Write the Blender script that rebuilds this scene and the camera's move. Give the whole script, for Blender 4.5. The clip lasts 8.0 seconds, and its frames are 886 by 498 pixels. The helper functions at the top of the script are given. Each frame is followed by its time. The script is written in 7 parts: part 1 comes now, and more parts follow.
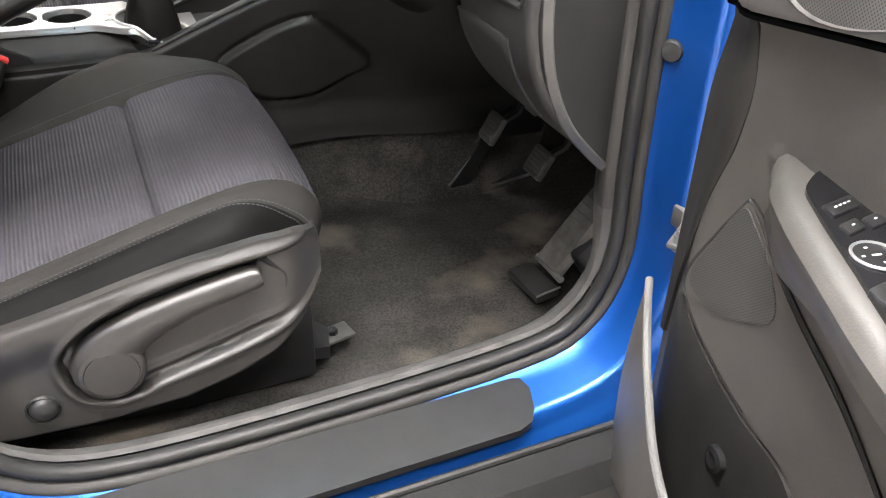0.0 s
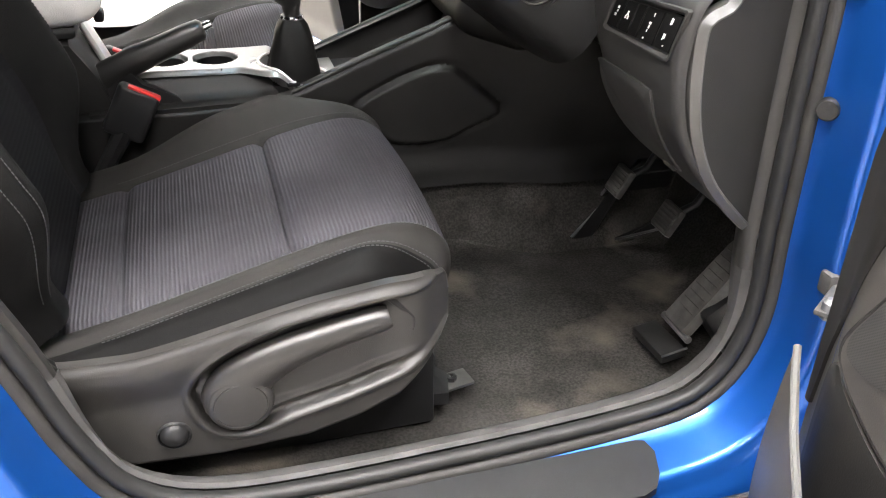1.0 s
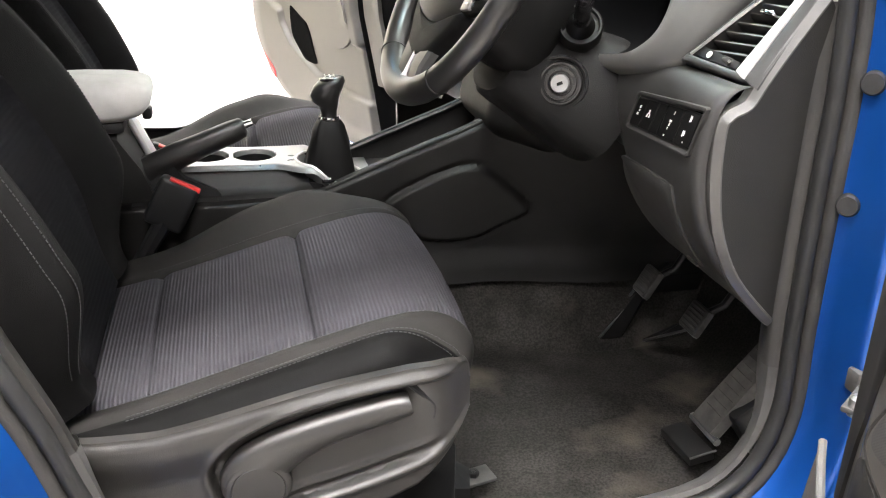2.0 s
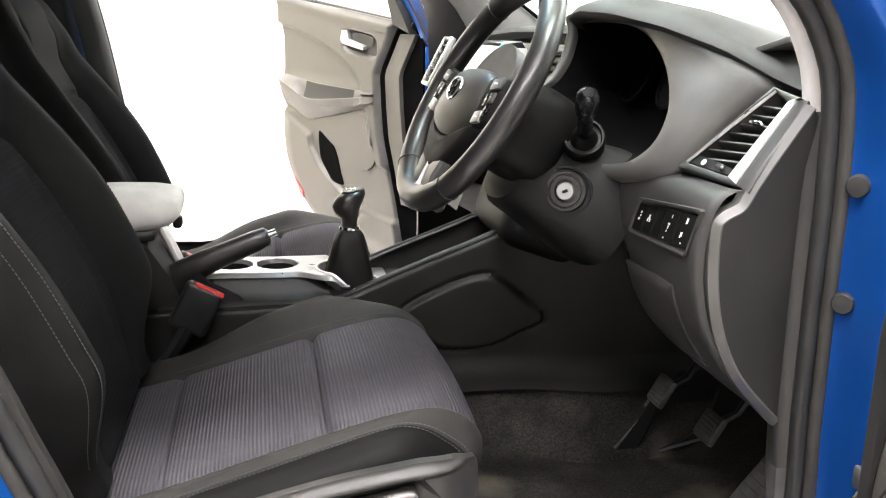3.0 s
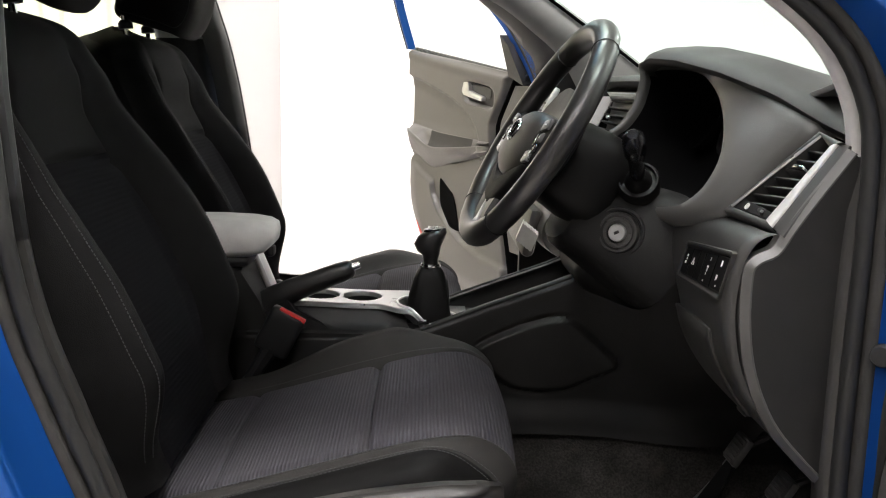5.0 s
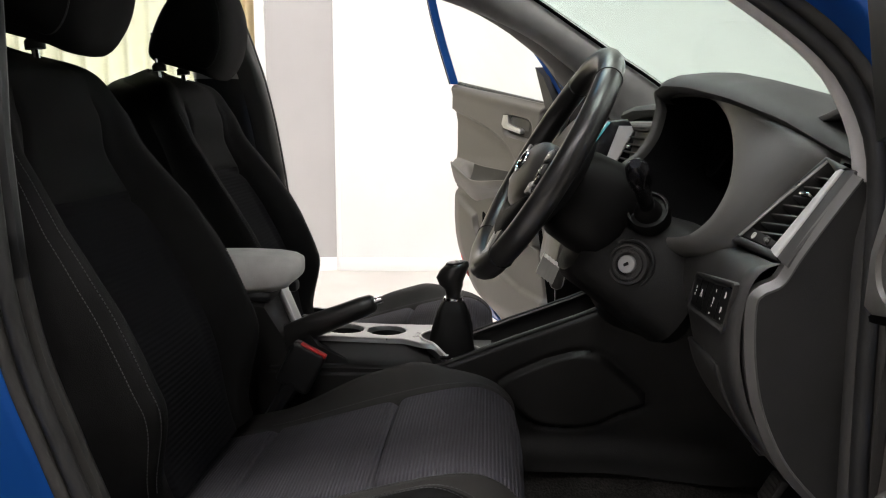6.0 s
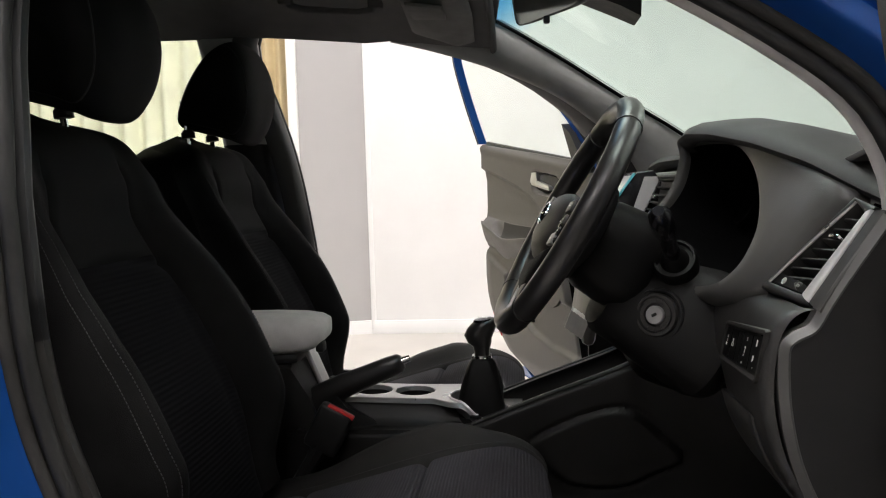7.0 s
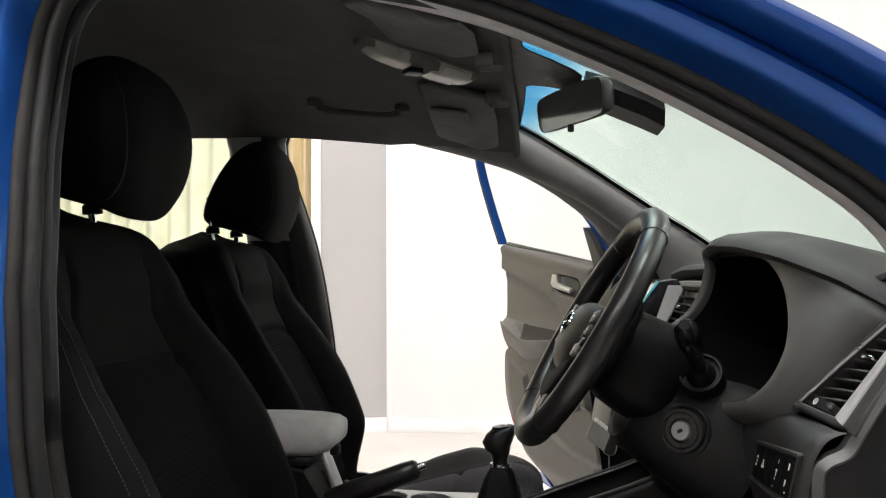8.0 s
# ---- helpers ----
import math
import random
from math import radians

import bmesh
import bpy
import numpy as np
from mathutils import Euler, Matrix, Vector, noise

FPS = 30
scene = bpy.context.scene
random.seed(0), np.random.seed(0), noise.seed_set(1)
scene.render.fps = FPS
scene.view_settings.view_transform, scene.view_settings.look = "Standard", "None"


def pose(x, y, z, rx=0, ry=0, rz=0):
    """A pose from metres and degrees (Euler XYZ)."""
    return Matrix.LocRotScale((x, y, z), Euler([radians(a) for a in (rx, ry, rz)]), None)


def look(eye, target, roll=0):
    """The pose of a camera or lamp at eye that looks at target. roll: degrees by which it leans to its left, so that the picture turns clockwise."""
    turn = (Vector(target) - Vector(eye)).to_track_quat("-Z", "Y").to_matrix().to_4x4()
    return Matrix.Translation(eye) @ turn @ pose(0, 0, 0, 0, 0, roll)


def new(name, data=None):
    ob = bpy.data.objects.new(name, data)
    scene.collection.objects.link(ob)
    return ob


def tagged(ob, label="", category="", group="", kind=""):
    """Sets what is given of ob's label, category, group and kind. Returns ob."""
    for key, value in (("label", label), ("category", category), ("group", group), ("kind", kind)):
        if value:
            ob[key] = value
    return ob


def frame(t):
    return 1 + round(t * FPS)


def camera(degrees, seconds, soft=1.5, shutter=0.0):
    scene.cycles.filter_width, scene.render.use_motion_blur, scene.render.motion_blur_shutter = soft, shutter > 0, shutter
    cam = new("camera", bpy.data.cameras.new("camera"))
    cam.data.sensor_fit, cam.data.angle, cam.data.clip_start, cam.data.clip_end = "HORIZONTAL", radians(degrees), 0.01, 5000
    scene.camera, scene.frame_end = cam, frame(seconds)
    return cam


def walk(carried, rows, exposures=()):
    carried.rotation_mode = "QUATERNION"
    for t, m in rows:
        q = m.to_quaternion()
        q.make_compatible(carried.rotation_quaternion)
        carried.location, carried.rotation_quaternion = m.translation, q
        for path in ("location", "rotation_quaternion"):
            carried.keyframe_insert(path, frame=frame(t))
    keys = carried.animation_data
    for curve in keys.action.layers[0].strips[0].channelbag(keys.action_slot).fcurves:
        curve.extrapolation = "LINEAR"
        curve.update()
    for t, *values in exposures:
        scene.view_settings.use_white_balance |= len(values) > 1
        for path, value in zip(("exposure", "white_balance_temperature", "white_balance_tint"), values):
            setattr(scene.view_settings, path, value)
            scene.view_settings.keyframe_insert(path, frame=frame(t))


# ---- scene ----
cam = camera(54.8, 8.0, 1.1)
PATH = [
    (0, (-0.394, -1.474, 1.169), (0.307, 0.047, 0.076), 1.9),
    (0.5, (-0.415, -1.459, 1.168), (0.174, 0.132, 0.11), 1.4),
    (1, (-0.422, -1.454, 1.164), (0.073, 0.204, 0.161), 0.8),
    (1.5, (-0.418, -1.462, 1.157), (0.038, 0.261, 0.249), 0.9),
    (3, (-0.405, -1.537, 1.13), (-0.008, 0.36, 0.636), 0.6),
    (3.5, (-0.39, -1.565, 1.126), (-0.052, 0.359, 0.699), 0.9),
    (4, (-0.357, -1.592, 1.122), (-0.106, 0.347, 0.7), 1.2),
    (4.5, (-0.316, -1.601, 1.117), (-0.169, 0.35, 0.706), 1.4),
    (4.7, (-0.301, -1.601, 1.113), (-0.194, 0.357, 0.717), 1.4),
    (6, (-0.197, -1.587, 1.11), (-0.297, 0.388, 0.814), 0.0),
    (6.5, (-0.179, -1.576, 1.098), (-0.33, 0.404, 0.861), -1.2),
    (7, (-0.179, -1.572, 1.098), (-0.363, 0.414, 0.948), -1.7),
    (7.5, (-0.182, -1.567, 1.105), (-0.392, 0.422, 1.07), -1.1),
    (8, (-0.185, -1.563, 1.112), (-0.408, 0.423, 1.185), -0.2),
]

EXPOSURE = [(0.0, 1.56), (1.0, 1.54), (1.7, 1.42), (2.8, 1.42), (3.1, 1.3), (3.6, 0.64), (4.5, 0.48), (6.0, -0.42), (6.6, -0.55), (7.5, -0.72), (8.0, -0.45)]
walk(cam, [(t, look(eye, target, roll)) for t, eye, target, roll in PATH], EXPOSURE)

# ---- light ----
world = bpy.data.worlds.new("world")
scene.world = world
world.use_nodes = True
world.node_tree.nodes["Background"].inputs[0].default_value = (0.9, 0.95, 1.0, 1)
world.node_tree.nodes["Background"].inputs[1].default_value = 0.05
NEAR, FAR, FRONT, FILL = 52.0, 15.0, 30.0, 36.0
MID = 43.0


# ---- materials ----
def material(name, colour, rough=0.6, metal=0.0, vary=0.15, scale=30.0, bump=0.1, fine=400.0, stain=None, coat=0.0,
             ribs=0.0, rib_depth=0.3, sheen=0.0, axis="X", spec=0.5, weave=0.0):
    m = bpy.data.materials.new(name)
    m.use_nodes = True
    nt = m.node_tree
    bs = nt.nodes["Principled BSDF"]
    bs.inputs["Roughness"].default_value = rough
    bs.inputs["Metallic"].default_value = metal
    bs.inputs["Coat Weight"].default_value = coat
    bs.inputs["Coat Roughness"].default_value = 0.06
    bs.inputs["Sheen Weight"].default_value = sheen
    bs.inputs["Sheen Roughness"].default_value = 0.4
    bs.inputs["Specular IOR Level"].default_value = spec
    tc = nt.nodes.new("ShaderNodeTexCoord")

    def noise_node(sc, detail=3.0):
        n = nt.nodes.new("ShaderNodeTexNoise")
        n.inputs["Scale"].default_value = sc
        n.inputs["Detail"].default_value = detail
        nt.links.new(tc.outputs["Object"], n.inputs["Vector"])
        return n

    def mix(fac, a, b, blend="MIX"):
        x = nt.nodes.new("ShaderNodeMix")
        x.data_type, x.blend_type = "RGBA", blend
        for sock, v in ((x.inputs[0], fac), (x.inputs[6], a), (x.inputs[7], b)):
            if hasattr(v, "node"):
                nt.links.new(v, sock)
            else:
                sock.default_value = v
        return x.outputs[2]

    def ramp(src, lo, hi):
        r = nt.nodes.new("ShaderNodeMapRange")
        r.inputs["From Min"].default_value, r.inputs["From Max"].default_value = lo, hi
        nt.links.new(src, r.inputs["Value"])
        return r.outputs[0]

    c = (*colour, 1)
    big, small = noise_node(scale), noise_node(fine, 2.0)
    lo = tuple(v * (1 - vary) for v in colour) + (1,)
    hi = tuple(min(1, v * (1 + vary)) for v in colour) + (1,)
    col = mix(ramp(big.outputs[0], 0.3, 0.7), lo, hi)
    col = mix(ramp(small.outputs[0], 0.35, 0.65), mix(0.5, col, (0, 0, 0, 1), "MIX") if vary > 0.3 else col, col)
    height = small.outputs[0]
    if ribs:
        w = nt.nodes.new("ShaderNodeTexWave")
        w.bands_direction = axis
        w.inputs["Scale"].default_value = 0.314 / ribs
        w.inputs["Distortion"].default_value = 0.6
        w.inputs["Detail"].default_value = 1.0
        w.inputs["Detail Scale"].default_value = 3.0
        nt.links.new(tc.outputs["Object"], w.inputs["Vector"])
        col = mix(ramp(w.outputs[0], 0.0, 0.8), tuple(v * (1 - rib_depth) for v in colour) + (1,), col)
        height = w.outputs[0]
    if weave:
        sp = nt.nodes.new("ShaderNodeSeparateXYZ")
        nt.links.new(tc.outputs["Object"], sp.inputs[0])

        def calc(op, p, q=None):
            x = nt.nodes.new("ShaderNodeMath")
            x.operation = op
            for sock, val in zip(x.inputs, (p, q)):
                if hasattr(val, "node"):
                    nt.links.new(val, sock)
                elif val is not None:
                    sock.default_value = val
            return x.outputs[0]
        k = 2 * math.pi / weave
        dots = calc("MULTIPLY", calc("SINE", calc("MULTIPLY", calc("ADD", sp.outputs[1], sp.outputs[2]), k * 0.7)), calc("SINE", calc("MULTIPLY", calc("SUBTRACT", sp.outputs[1], sp.outputs[2]), k * 0.7)))
        holes = ramp(calc("ABSOLUTE", dots), 0.45, 0.75)
        col = mix(holes, col, tuple(x * 0.25 for x in colour) + (1,))
        height = calc("SUBTRACT", 1.0, holes)
    if stain:
        sn = noise_node(stain[1], 4.0)
        col = mix(ramp(sn.outputs[0], stain[2], stain[2] + 0.2), col, (*stain[0], 1))
    nt.links.new(col, bs.inputs["Base Color"])
    rr = nt.nodes.new("ShaderNodeMapRange")
    rr.inputs["To Min"].default_value, rr.inputs["To Max"].default_value = max(0.02, rough - 0.08), min(1, rough + 0.08)
    nt.links.new(big.outputs[0], rr.inputs["Value"])
    nt.links.new(rr.outputs[0], bs.inputs["Roughness"])
    if bump:
        b = nt.nodes.new("ShaderNodeBump")
        b.inputs["Strength"].default_value = bump
        b.inputs["Distance"].default_value = 0.002
        nt.links.new(height, b.inputs["Height"])
        nt.links.new(b.outputs[0], bs.inputs["Normal"])
    return m


def emitter(name, colour, strength):
    m = bpy.data.materials.new(name)
    m.use_nodes = True
    bs = m.node_tree.nodes["Principled BSDF"]
    bs.inputs["Base Color"].default_value = (*colour, 1)
    bs.inputs["Emission Color"].default_value = (*colour, 1)
    bs.inputs["Emission Strength"].default_value = strength
    return m


def glass(name, tint, band=None):
    m = bpy.data.materials.new(name)
    m.use_nodes = True
    nt = m.node_tree
    nt.nodes.remove(nt.nodes["Principled BSDF"])
    out = nt.nodes["Material Output"]
    t = nt.nodes.new("ShaderNodeBsdfTransparent")
    t.inputs[0].default_value = (*tint, 1)
    if band:
        tc = nt.nodes.new("ShaderNodeTexCoord")
        sp = nt.nodes.new("ShaderNodeSeparateXYZ")
        nt.links.new(tc.outputs["Object"], sp.inputs[0])
        r = nt.nodes.new("ShaderNodeMapRange")
        r.inputs["From Min"].default_value, r.inputs["From Max"].default_value = band[1], band[2]
        nt.links.new(sp.outputs[2], r.inputs["Value"])
        m2 = nt.nodes.new("ShaderNodeMix")
        m2.data_type = "RGBA"
        m2.inputs[6].default_value, m2.inputs[7].default_value = (*tint, 1), (*band[0], 1)
        nt.links.new(r.outputs[0], m2.inputs[0])
        nt.links.new(m2.outputs[2], t.inputs[0])
    g = nt.nodes.new("ShaderNodeBsdfGlossy")
    g.inputs["Roughness"].default_value = 0.02
    f = nt.nodes.new("ShaderNodeLayerWeight")
    f.inputs[0].default_value = 0.35
    pw = nt.nodes.new("ShaderNodeMath")
    pw.operation = "POWER"
    pw.inputs[1].default_value = 5.0
    nt.links.new(f.outputs["Facing"], pw.inputs[0])
    ad = nt.nodes.new("ShaderNodeMath")
    ad.operation = "MULTIPLY_ADD"
    ad.inputs[1].default_value, ad.inputs[2].default_value = 0.6, 0.02
    nt.links.new(pw.outputs[0], ad.inputs[0])
    mx = nt.nodes.new("ShaderNodeMixShader")
    nt.links.new(ad.outputs[0], mx.inputs[0])
    nt.links.new(t.outputs[0], mx.inputs[1])
    nt.links.new(g.outputs[0], mx.inputs[2])
    nt.links.new(mx.outputs[0], out.inputs[0])
    return m


PAINT = material("blue_paint", (0.0062, 0.076, 0.335), 0.33, 0.62, 0.06, 8, 0.02, 1500, coat=0.4)
RUBBER = material("black_rubber", (0.016, 0.0157, 0.0153), 0.52, 0, 0.2, 40, 0.1, 500, spec=0.33)
SEALG = material("dusty_grey_rubber", (0.026, 0.0245, 0.023), 0.6, 0, 0.2, 40, 0.12, 500, spec=0.3)
PEDALR = material("worn_grey_pedal_rubber", (0.075, 0.072, 0.068), 0.5, 0, 0.3, 60, 0.15, 500)
STEEL = material("dull_dark_steel", (0.09, 0.088, 0.085), 0.55, 0.4, 0.25, 50, 0.1, 500)
BLACK = material("black_plastic", (0.013, 0.013, 0.0135), 0.45, 0, 0.15, 40, 0.08, 900, spec=0.35)
GLOSS = material("gloss_black_plastic", (0.008, 0.008, 0.009), 0.15, 0, 0.1, 40, 0.0, 900)
GRAIN = material("grained_charcoal_plastic", (0.019, 0.018, 0.0168), 0.42, 0, 0.12, 25, 0.09, 900, spec=0.5)
CONS = material("dark_console_plastic", (0.0118, 0.0114, 0.0109), 0.5, 0, 0.14, 25, 0.14, 800, spec=0.26)
# dash plastic darkened for the shade on lower, downward-facing panels
KNEE = material("shade_toned_knee_plastic", (0.026, 0.0252, 0.0242), 0.5, 0, 0.12, 25, 0.1, 900, spec=0.42)
CAPM = material("grained_end_panel_plastic", (0.0145, 0.0139, 0.0132), 0.6, 0, 0.14, 30, 0.16, 800, spec=0.3)
SKIRT = material("matt_black_skirt_plastic", (0.011, 0.0108, 0.0105), 0.65, 0, 0.2, 30, 0.15, 600, spec=0.2)
VALANCE = material("grained_seat_side_plastic", (0.0205, 0.0192, 0.0178), 0.40, 0, 0.14, 25, 0.12, 900, spec=0.55)
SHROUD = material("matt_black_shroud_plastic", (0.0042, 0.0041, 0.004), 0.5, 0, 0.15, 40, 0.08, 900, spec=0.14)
# dark plastic, lowered further to paint shade on the column surround
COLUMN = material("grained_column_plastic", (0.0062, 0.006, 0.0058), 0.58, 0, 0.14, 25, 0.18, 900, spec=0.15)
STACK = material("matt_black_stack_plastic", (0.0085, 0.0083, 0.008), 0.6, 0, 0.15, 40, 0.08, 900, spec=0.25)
DASH = material("soft_dark_dash_plastic", (0.060, 0.0585, 0.0555), 0.42, 0, 0.12, 25, 0.09, 800, spec=0.65)
DTOP = material("matt_black_dash_top", (0.017, 0.0168, 0.0162), 0.6, 0, 0.15, 25, 0.16, 900, spec=0.36)
BEZEL = material("satin_charcoal_vent_bezel", (0.035, 0.034, 0.033), 0.36, 0, 0.1, 25, 0.05, 900, spec=0.5)
# dark edge and joint plastic, also the painted shade in door pockets
DOORB = material("dark_door_plastic_and_shade", (0.021, 0.0198, 0.0185), 0.6, 0, 0.2, 30, 0.12, 600, spec=0.3)
# card plastic lightened for the sloping top that catches overhead light
DOORU = material("pale_upper_door_trim", (0.13, 0.126, 0.12), 0.5, 0, 0.12, 30, 0.12, 600, spec=0.4)
# a little lighter than the card, for edges that catch overhead light
DOORA = material("lightened_edge_plastic", (0.074, 0.070, 0.065), 0.42, 0, 0.12, 30, 0.08, 600, spec=0.5)
# pillar grey lightened to make up for the little light it gets
TRIMG = material("lightened_pillar_trim", (0.50, 0.49, 0.48), 0.75, 0, 0.1, 40, 0.2, 700)
SILLG = material("scuffed_grey_sill_trim", (0.060, 0.058, 0.056), 0.58, 0, 0.25, 25, 0.12, 500, stain=((0.11, 0.105, 0.10), 16, 0.56), spec=0.4)
SILVER = material("satin_silver_plastic", (0.70, 0.695, 0.685), 0.32, 0.55, 0.05, 12, 0.0)
PLATE = material("satin_grey_console_plate", (0.31, 0.308, 0.304), 0.30, 0.75, 0.06, 14, 0.0)
PALE = material("pale_satin_trim_paint", (0.40, 0.395, 0.385), 0.42, 0.35, 0.05, 20, 0.0)
BRIGHT = material("bright_satin_metal", (0.5, 0.5, 0.5), 0.3, 0.8, 0.05, 20, 0.0)
TRIMB = material("satin_grey_button_plastic", (0.06, 0.06, 0.06), 0.35, 0.2, 0.05, 20, 0.0)
CHROME = material("chrome", (0.75, 0.75, 0.76), 0.08, 1.0, 0.02, 30, 0.0)
FABRIC = material("ribbed_dark_seat_cloth", (0.057, 0.0545, 0.062), 0.9, 0, 0.18, 12, 0.5, 500, ribs=0.0052, rib_depth=0.21, spec=0.12)
# seat cloth again, darkened in colour for the shade on the backrests
BACKFAB = material("ribbed_back_cloth_in_shade", (0.0062, 0.0061, 0.0073), 0.9, 0, 0.15, 12, 0.2, 500, ribs=0.0075, rib_depth=0.2, axis="Z", spec=0.08)
# set below the cloth's own black, as shade on backs and headrests
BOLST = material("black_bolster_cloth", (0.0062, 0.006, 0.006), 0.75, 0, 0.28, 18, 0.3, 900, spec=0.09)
# lighter copy of the bolster cloth for the lit cushion
CUSHB = material("lightened_cushion_cloth", (0.020, 0.0188, 0.0175), 0.72, 0, 0.2, 15, 0.25, 900, spec=0.2)
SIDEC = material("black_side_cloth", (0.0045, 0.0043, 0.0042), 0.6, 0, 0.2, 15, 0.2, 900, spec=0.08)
STITCH = material("grey_thread", (0.045, 0.045, 0.047), 0.8, 0, 0.1, 50, 0.0)
LEATHER = material("black_wheel_leather", (0.014, 0.0135, 0.013), 0.33, 0, 0.2, 20, 0.06, 900, spec=0.65)
HEADL = material("charcoal_headliner_cloth", (0.10, 0.097, 0.094), 0.95, 0, 0.12, 10, 0.3, 700, spec=0.12)
CARPET = material("worn_black_carpet", (0.041, 0.0385, 0.0355), 0.95, 0, 0.34, 14, 0.7, 260, stain=((0.122, 0.106, 0.086), 5.5, 0.57), spec=0.1)
DOORC = material("door_card_plastic", (0.068, 0.063, 0.0575), 0.46, 0, 0.12, 20, 0.12, 700, spec=0.5)
DOORD = material("dark_door_cloth", (0.05, 0.047, 0.044), 0.85, 0, 0.15, 25, 0.3, 600, spec=0.12)
GRILLE = material("perforated_speaker_grille", (0.06, 0.058, 0.055), 0.6, 0, 0.1, 25, 0.15, 600, weave=0.0045)
ARMC = material("grey_armrest_cloth", (0.58, 0.565, 0.55), 0.85, 0, 0.12, 25, 0.3, 700, sheen=0.2)
RED = material("red_button_plastic", (0.55, 0.02, 0.02), 0.4, 0, 0.1, 30, 0.0)
ICON = material("white_icon_print", (0.75, 0.75, 0.72), 0.6, 0, 0.05, 30, 0.0)
WALLW = material("white_wall_paint", (0.86, 0.85, 0.84), 0.9, 0, 0.03, 2, 0.05, 120)
WALLG = material("bounce_cutting_grey_paint", (0.22, 0.22, 0.22), 0.9, 0, 0.05, 2, 0.05, 120)
# white paint darkened to show a wall that gets less light
WALLP = material("shade_toned_wall_paint", (0.43, 0.418, 0.412), 0.9, 0, 0.03, 2, 0.05, 120)
FLOORM = material("beige_vinyl_floor", (0.56, 0.53, 0.495), 0.5, 0, 0.1, 1.5, 0.1, 90)
CURT = material("cream_curtain_cloth", (0.8, 0.78, 0.6), 0.9, 0, 0.1, 4, 0.2, 300)
CURTT = material("tan_curtain_cloth", (0.55, 0.44, 0.26), 0.9, 0, 0.1, 4, 0.2, 300)
CURTW = material("white_curtain_cloth", (0.82, 0.83, 0.82), 0.9, 0, 0.06, 4, 0.2, 300)
PANEL_NEAR = emitter("near_lamp_diffuser", (1.0, 0.965, 0.95), NEAR)
# fill, front and middle glow: added sources that lift dim areas
PANEL_FILL = emitter("added_fill_panel", (1.0, 0.965, 0.95), FILL)
PANEL_FRONT = emitter("added_front_panel", (1.0, 0.965, 0.95), FRONT)
PANEL_MID = emitter("added_middle_panel", (1.0, 0.965, 0.95), MID)
PANEL_FAR = emitter("far_lamp_diffuser", (1.0, 0.965, 0.95), FAR)
GREY = material("grey_steel", (0.25, 0.25, 0.25), 0.4, 0.7, 0.2, 40, 0.1)
# darker copy of the pillar trim grey, for the far pillar's light
PILLAR = material("dimmed_pillar_cover_plastic", (0.25, 0.245, 0.238), 0.75, 0, 0.08, 25, 0.15, 600, spec=0.25)
VISOR = material("grey_visor_cloth", (0.15, 0.146, 0.14), 0.9, 0, 0.1, 25, 0.3, 600, spec=0.12)
LAMPC = material("cloudy_lens_plastic", (0.36, 0.35, 0.325), 0.3, 0, 0.1, 25, 0.05, 600)
WSCREEN = glass("green_tinted_windscreen", (0.80, 0.88, 0.85), ((0.12, 0.48, 0.72), 1.455, 1.505))
WINDOW = glass("clear_side_glass", (0.93, 0.96, 0.95))
MIRROR = material("mirror_glass", (0.85, 0.86, 0.85), 0.02, 1.0, 0.0, 5, 0.0)
# near-zero black: paints deep shade in recesses, also black seals and joints
CAVITY = material("matt_black_parts_and_shade", (0.0015, 0.0015, 0.0016), 0.9, 0, 0.1, 30, 0.0, spec=0.03)
FILM = material("cyan_film", (0.10, 0.36, 0.42), 0.2, 0, 0.1, 30, 0.0)
# pale base colour stands for the white wall mirrored in the screen
SCREEN = material("screen_glass_with_reflection", (0.62, 0.64, 0.62), 0.12, 0, 0.05, 20, 0.0)


# ---- mesh tools ----
def emit(name, verts, faces, mat, parent=None, label="", smooth=35, flip=False):
    me = bpy.data.meshes.new(name)
    me.from_pydata([tuple(v) for v in verts], [], faces)
    bm = bmesh.new()
    bm.from_mesh(me)
    bmesh.ops.remove_doubles(bm, verts=bm.verts, dist=1e-6)
    bmesh.ops.recalc_face_normals(bm, faces=bm.faces)
    bm.to_mesh(me)
    bm.free()
    me.shade_smooth()
    if smooth < 180:
        me.set_sharp_from_angle(angle=radians(smooth))
    me.materials.append(mat)
    ob = new(name, me)
    if parent:
        ob.parent = parent
        up = parent
        m = Matrix()
        while up:
            m = up.matrix_basis.inverted() @ m if up.type == "EMPTY" else m
            up = up.parent
        ob.matrix_parent_inverse = m if parent.type == "EMPTY" else Matrix()
    if label:
        tagged(ob, label)
    return ob


def thing(name, at, label, category, group="", kind=""):
    e = new(name)
    e.empty_display_size = 0.05
    e.matrix_basis = Matrix.Translation(at)
    return tagged(e, label, category, group, kind)


def join(*sets):
    V, Fs = [], []
    for v, f in sets:
        k = len(V)
        V += list(v)
        Fs += [tuple(i + k for i in q) for q in f]
    return V, Fs


def grid(P, closed_u=False, closed_v=False):
    """faces over a table of points"""
    nu, nv = len(P), len(P[0])
    V = [p for row in P for p in row]
    Fs = []
    for i in range(nu if closed_u else nu - 1):
        for j in range(nv if closed_v else nv - 1):
            a, b = (i + 1) % nu, (j + 1) % nv
            Fs.append((i * nv + j, a * nv + j, a * nv + b, i * nv + b))
    return V, Fs


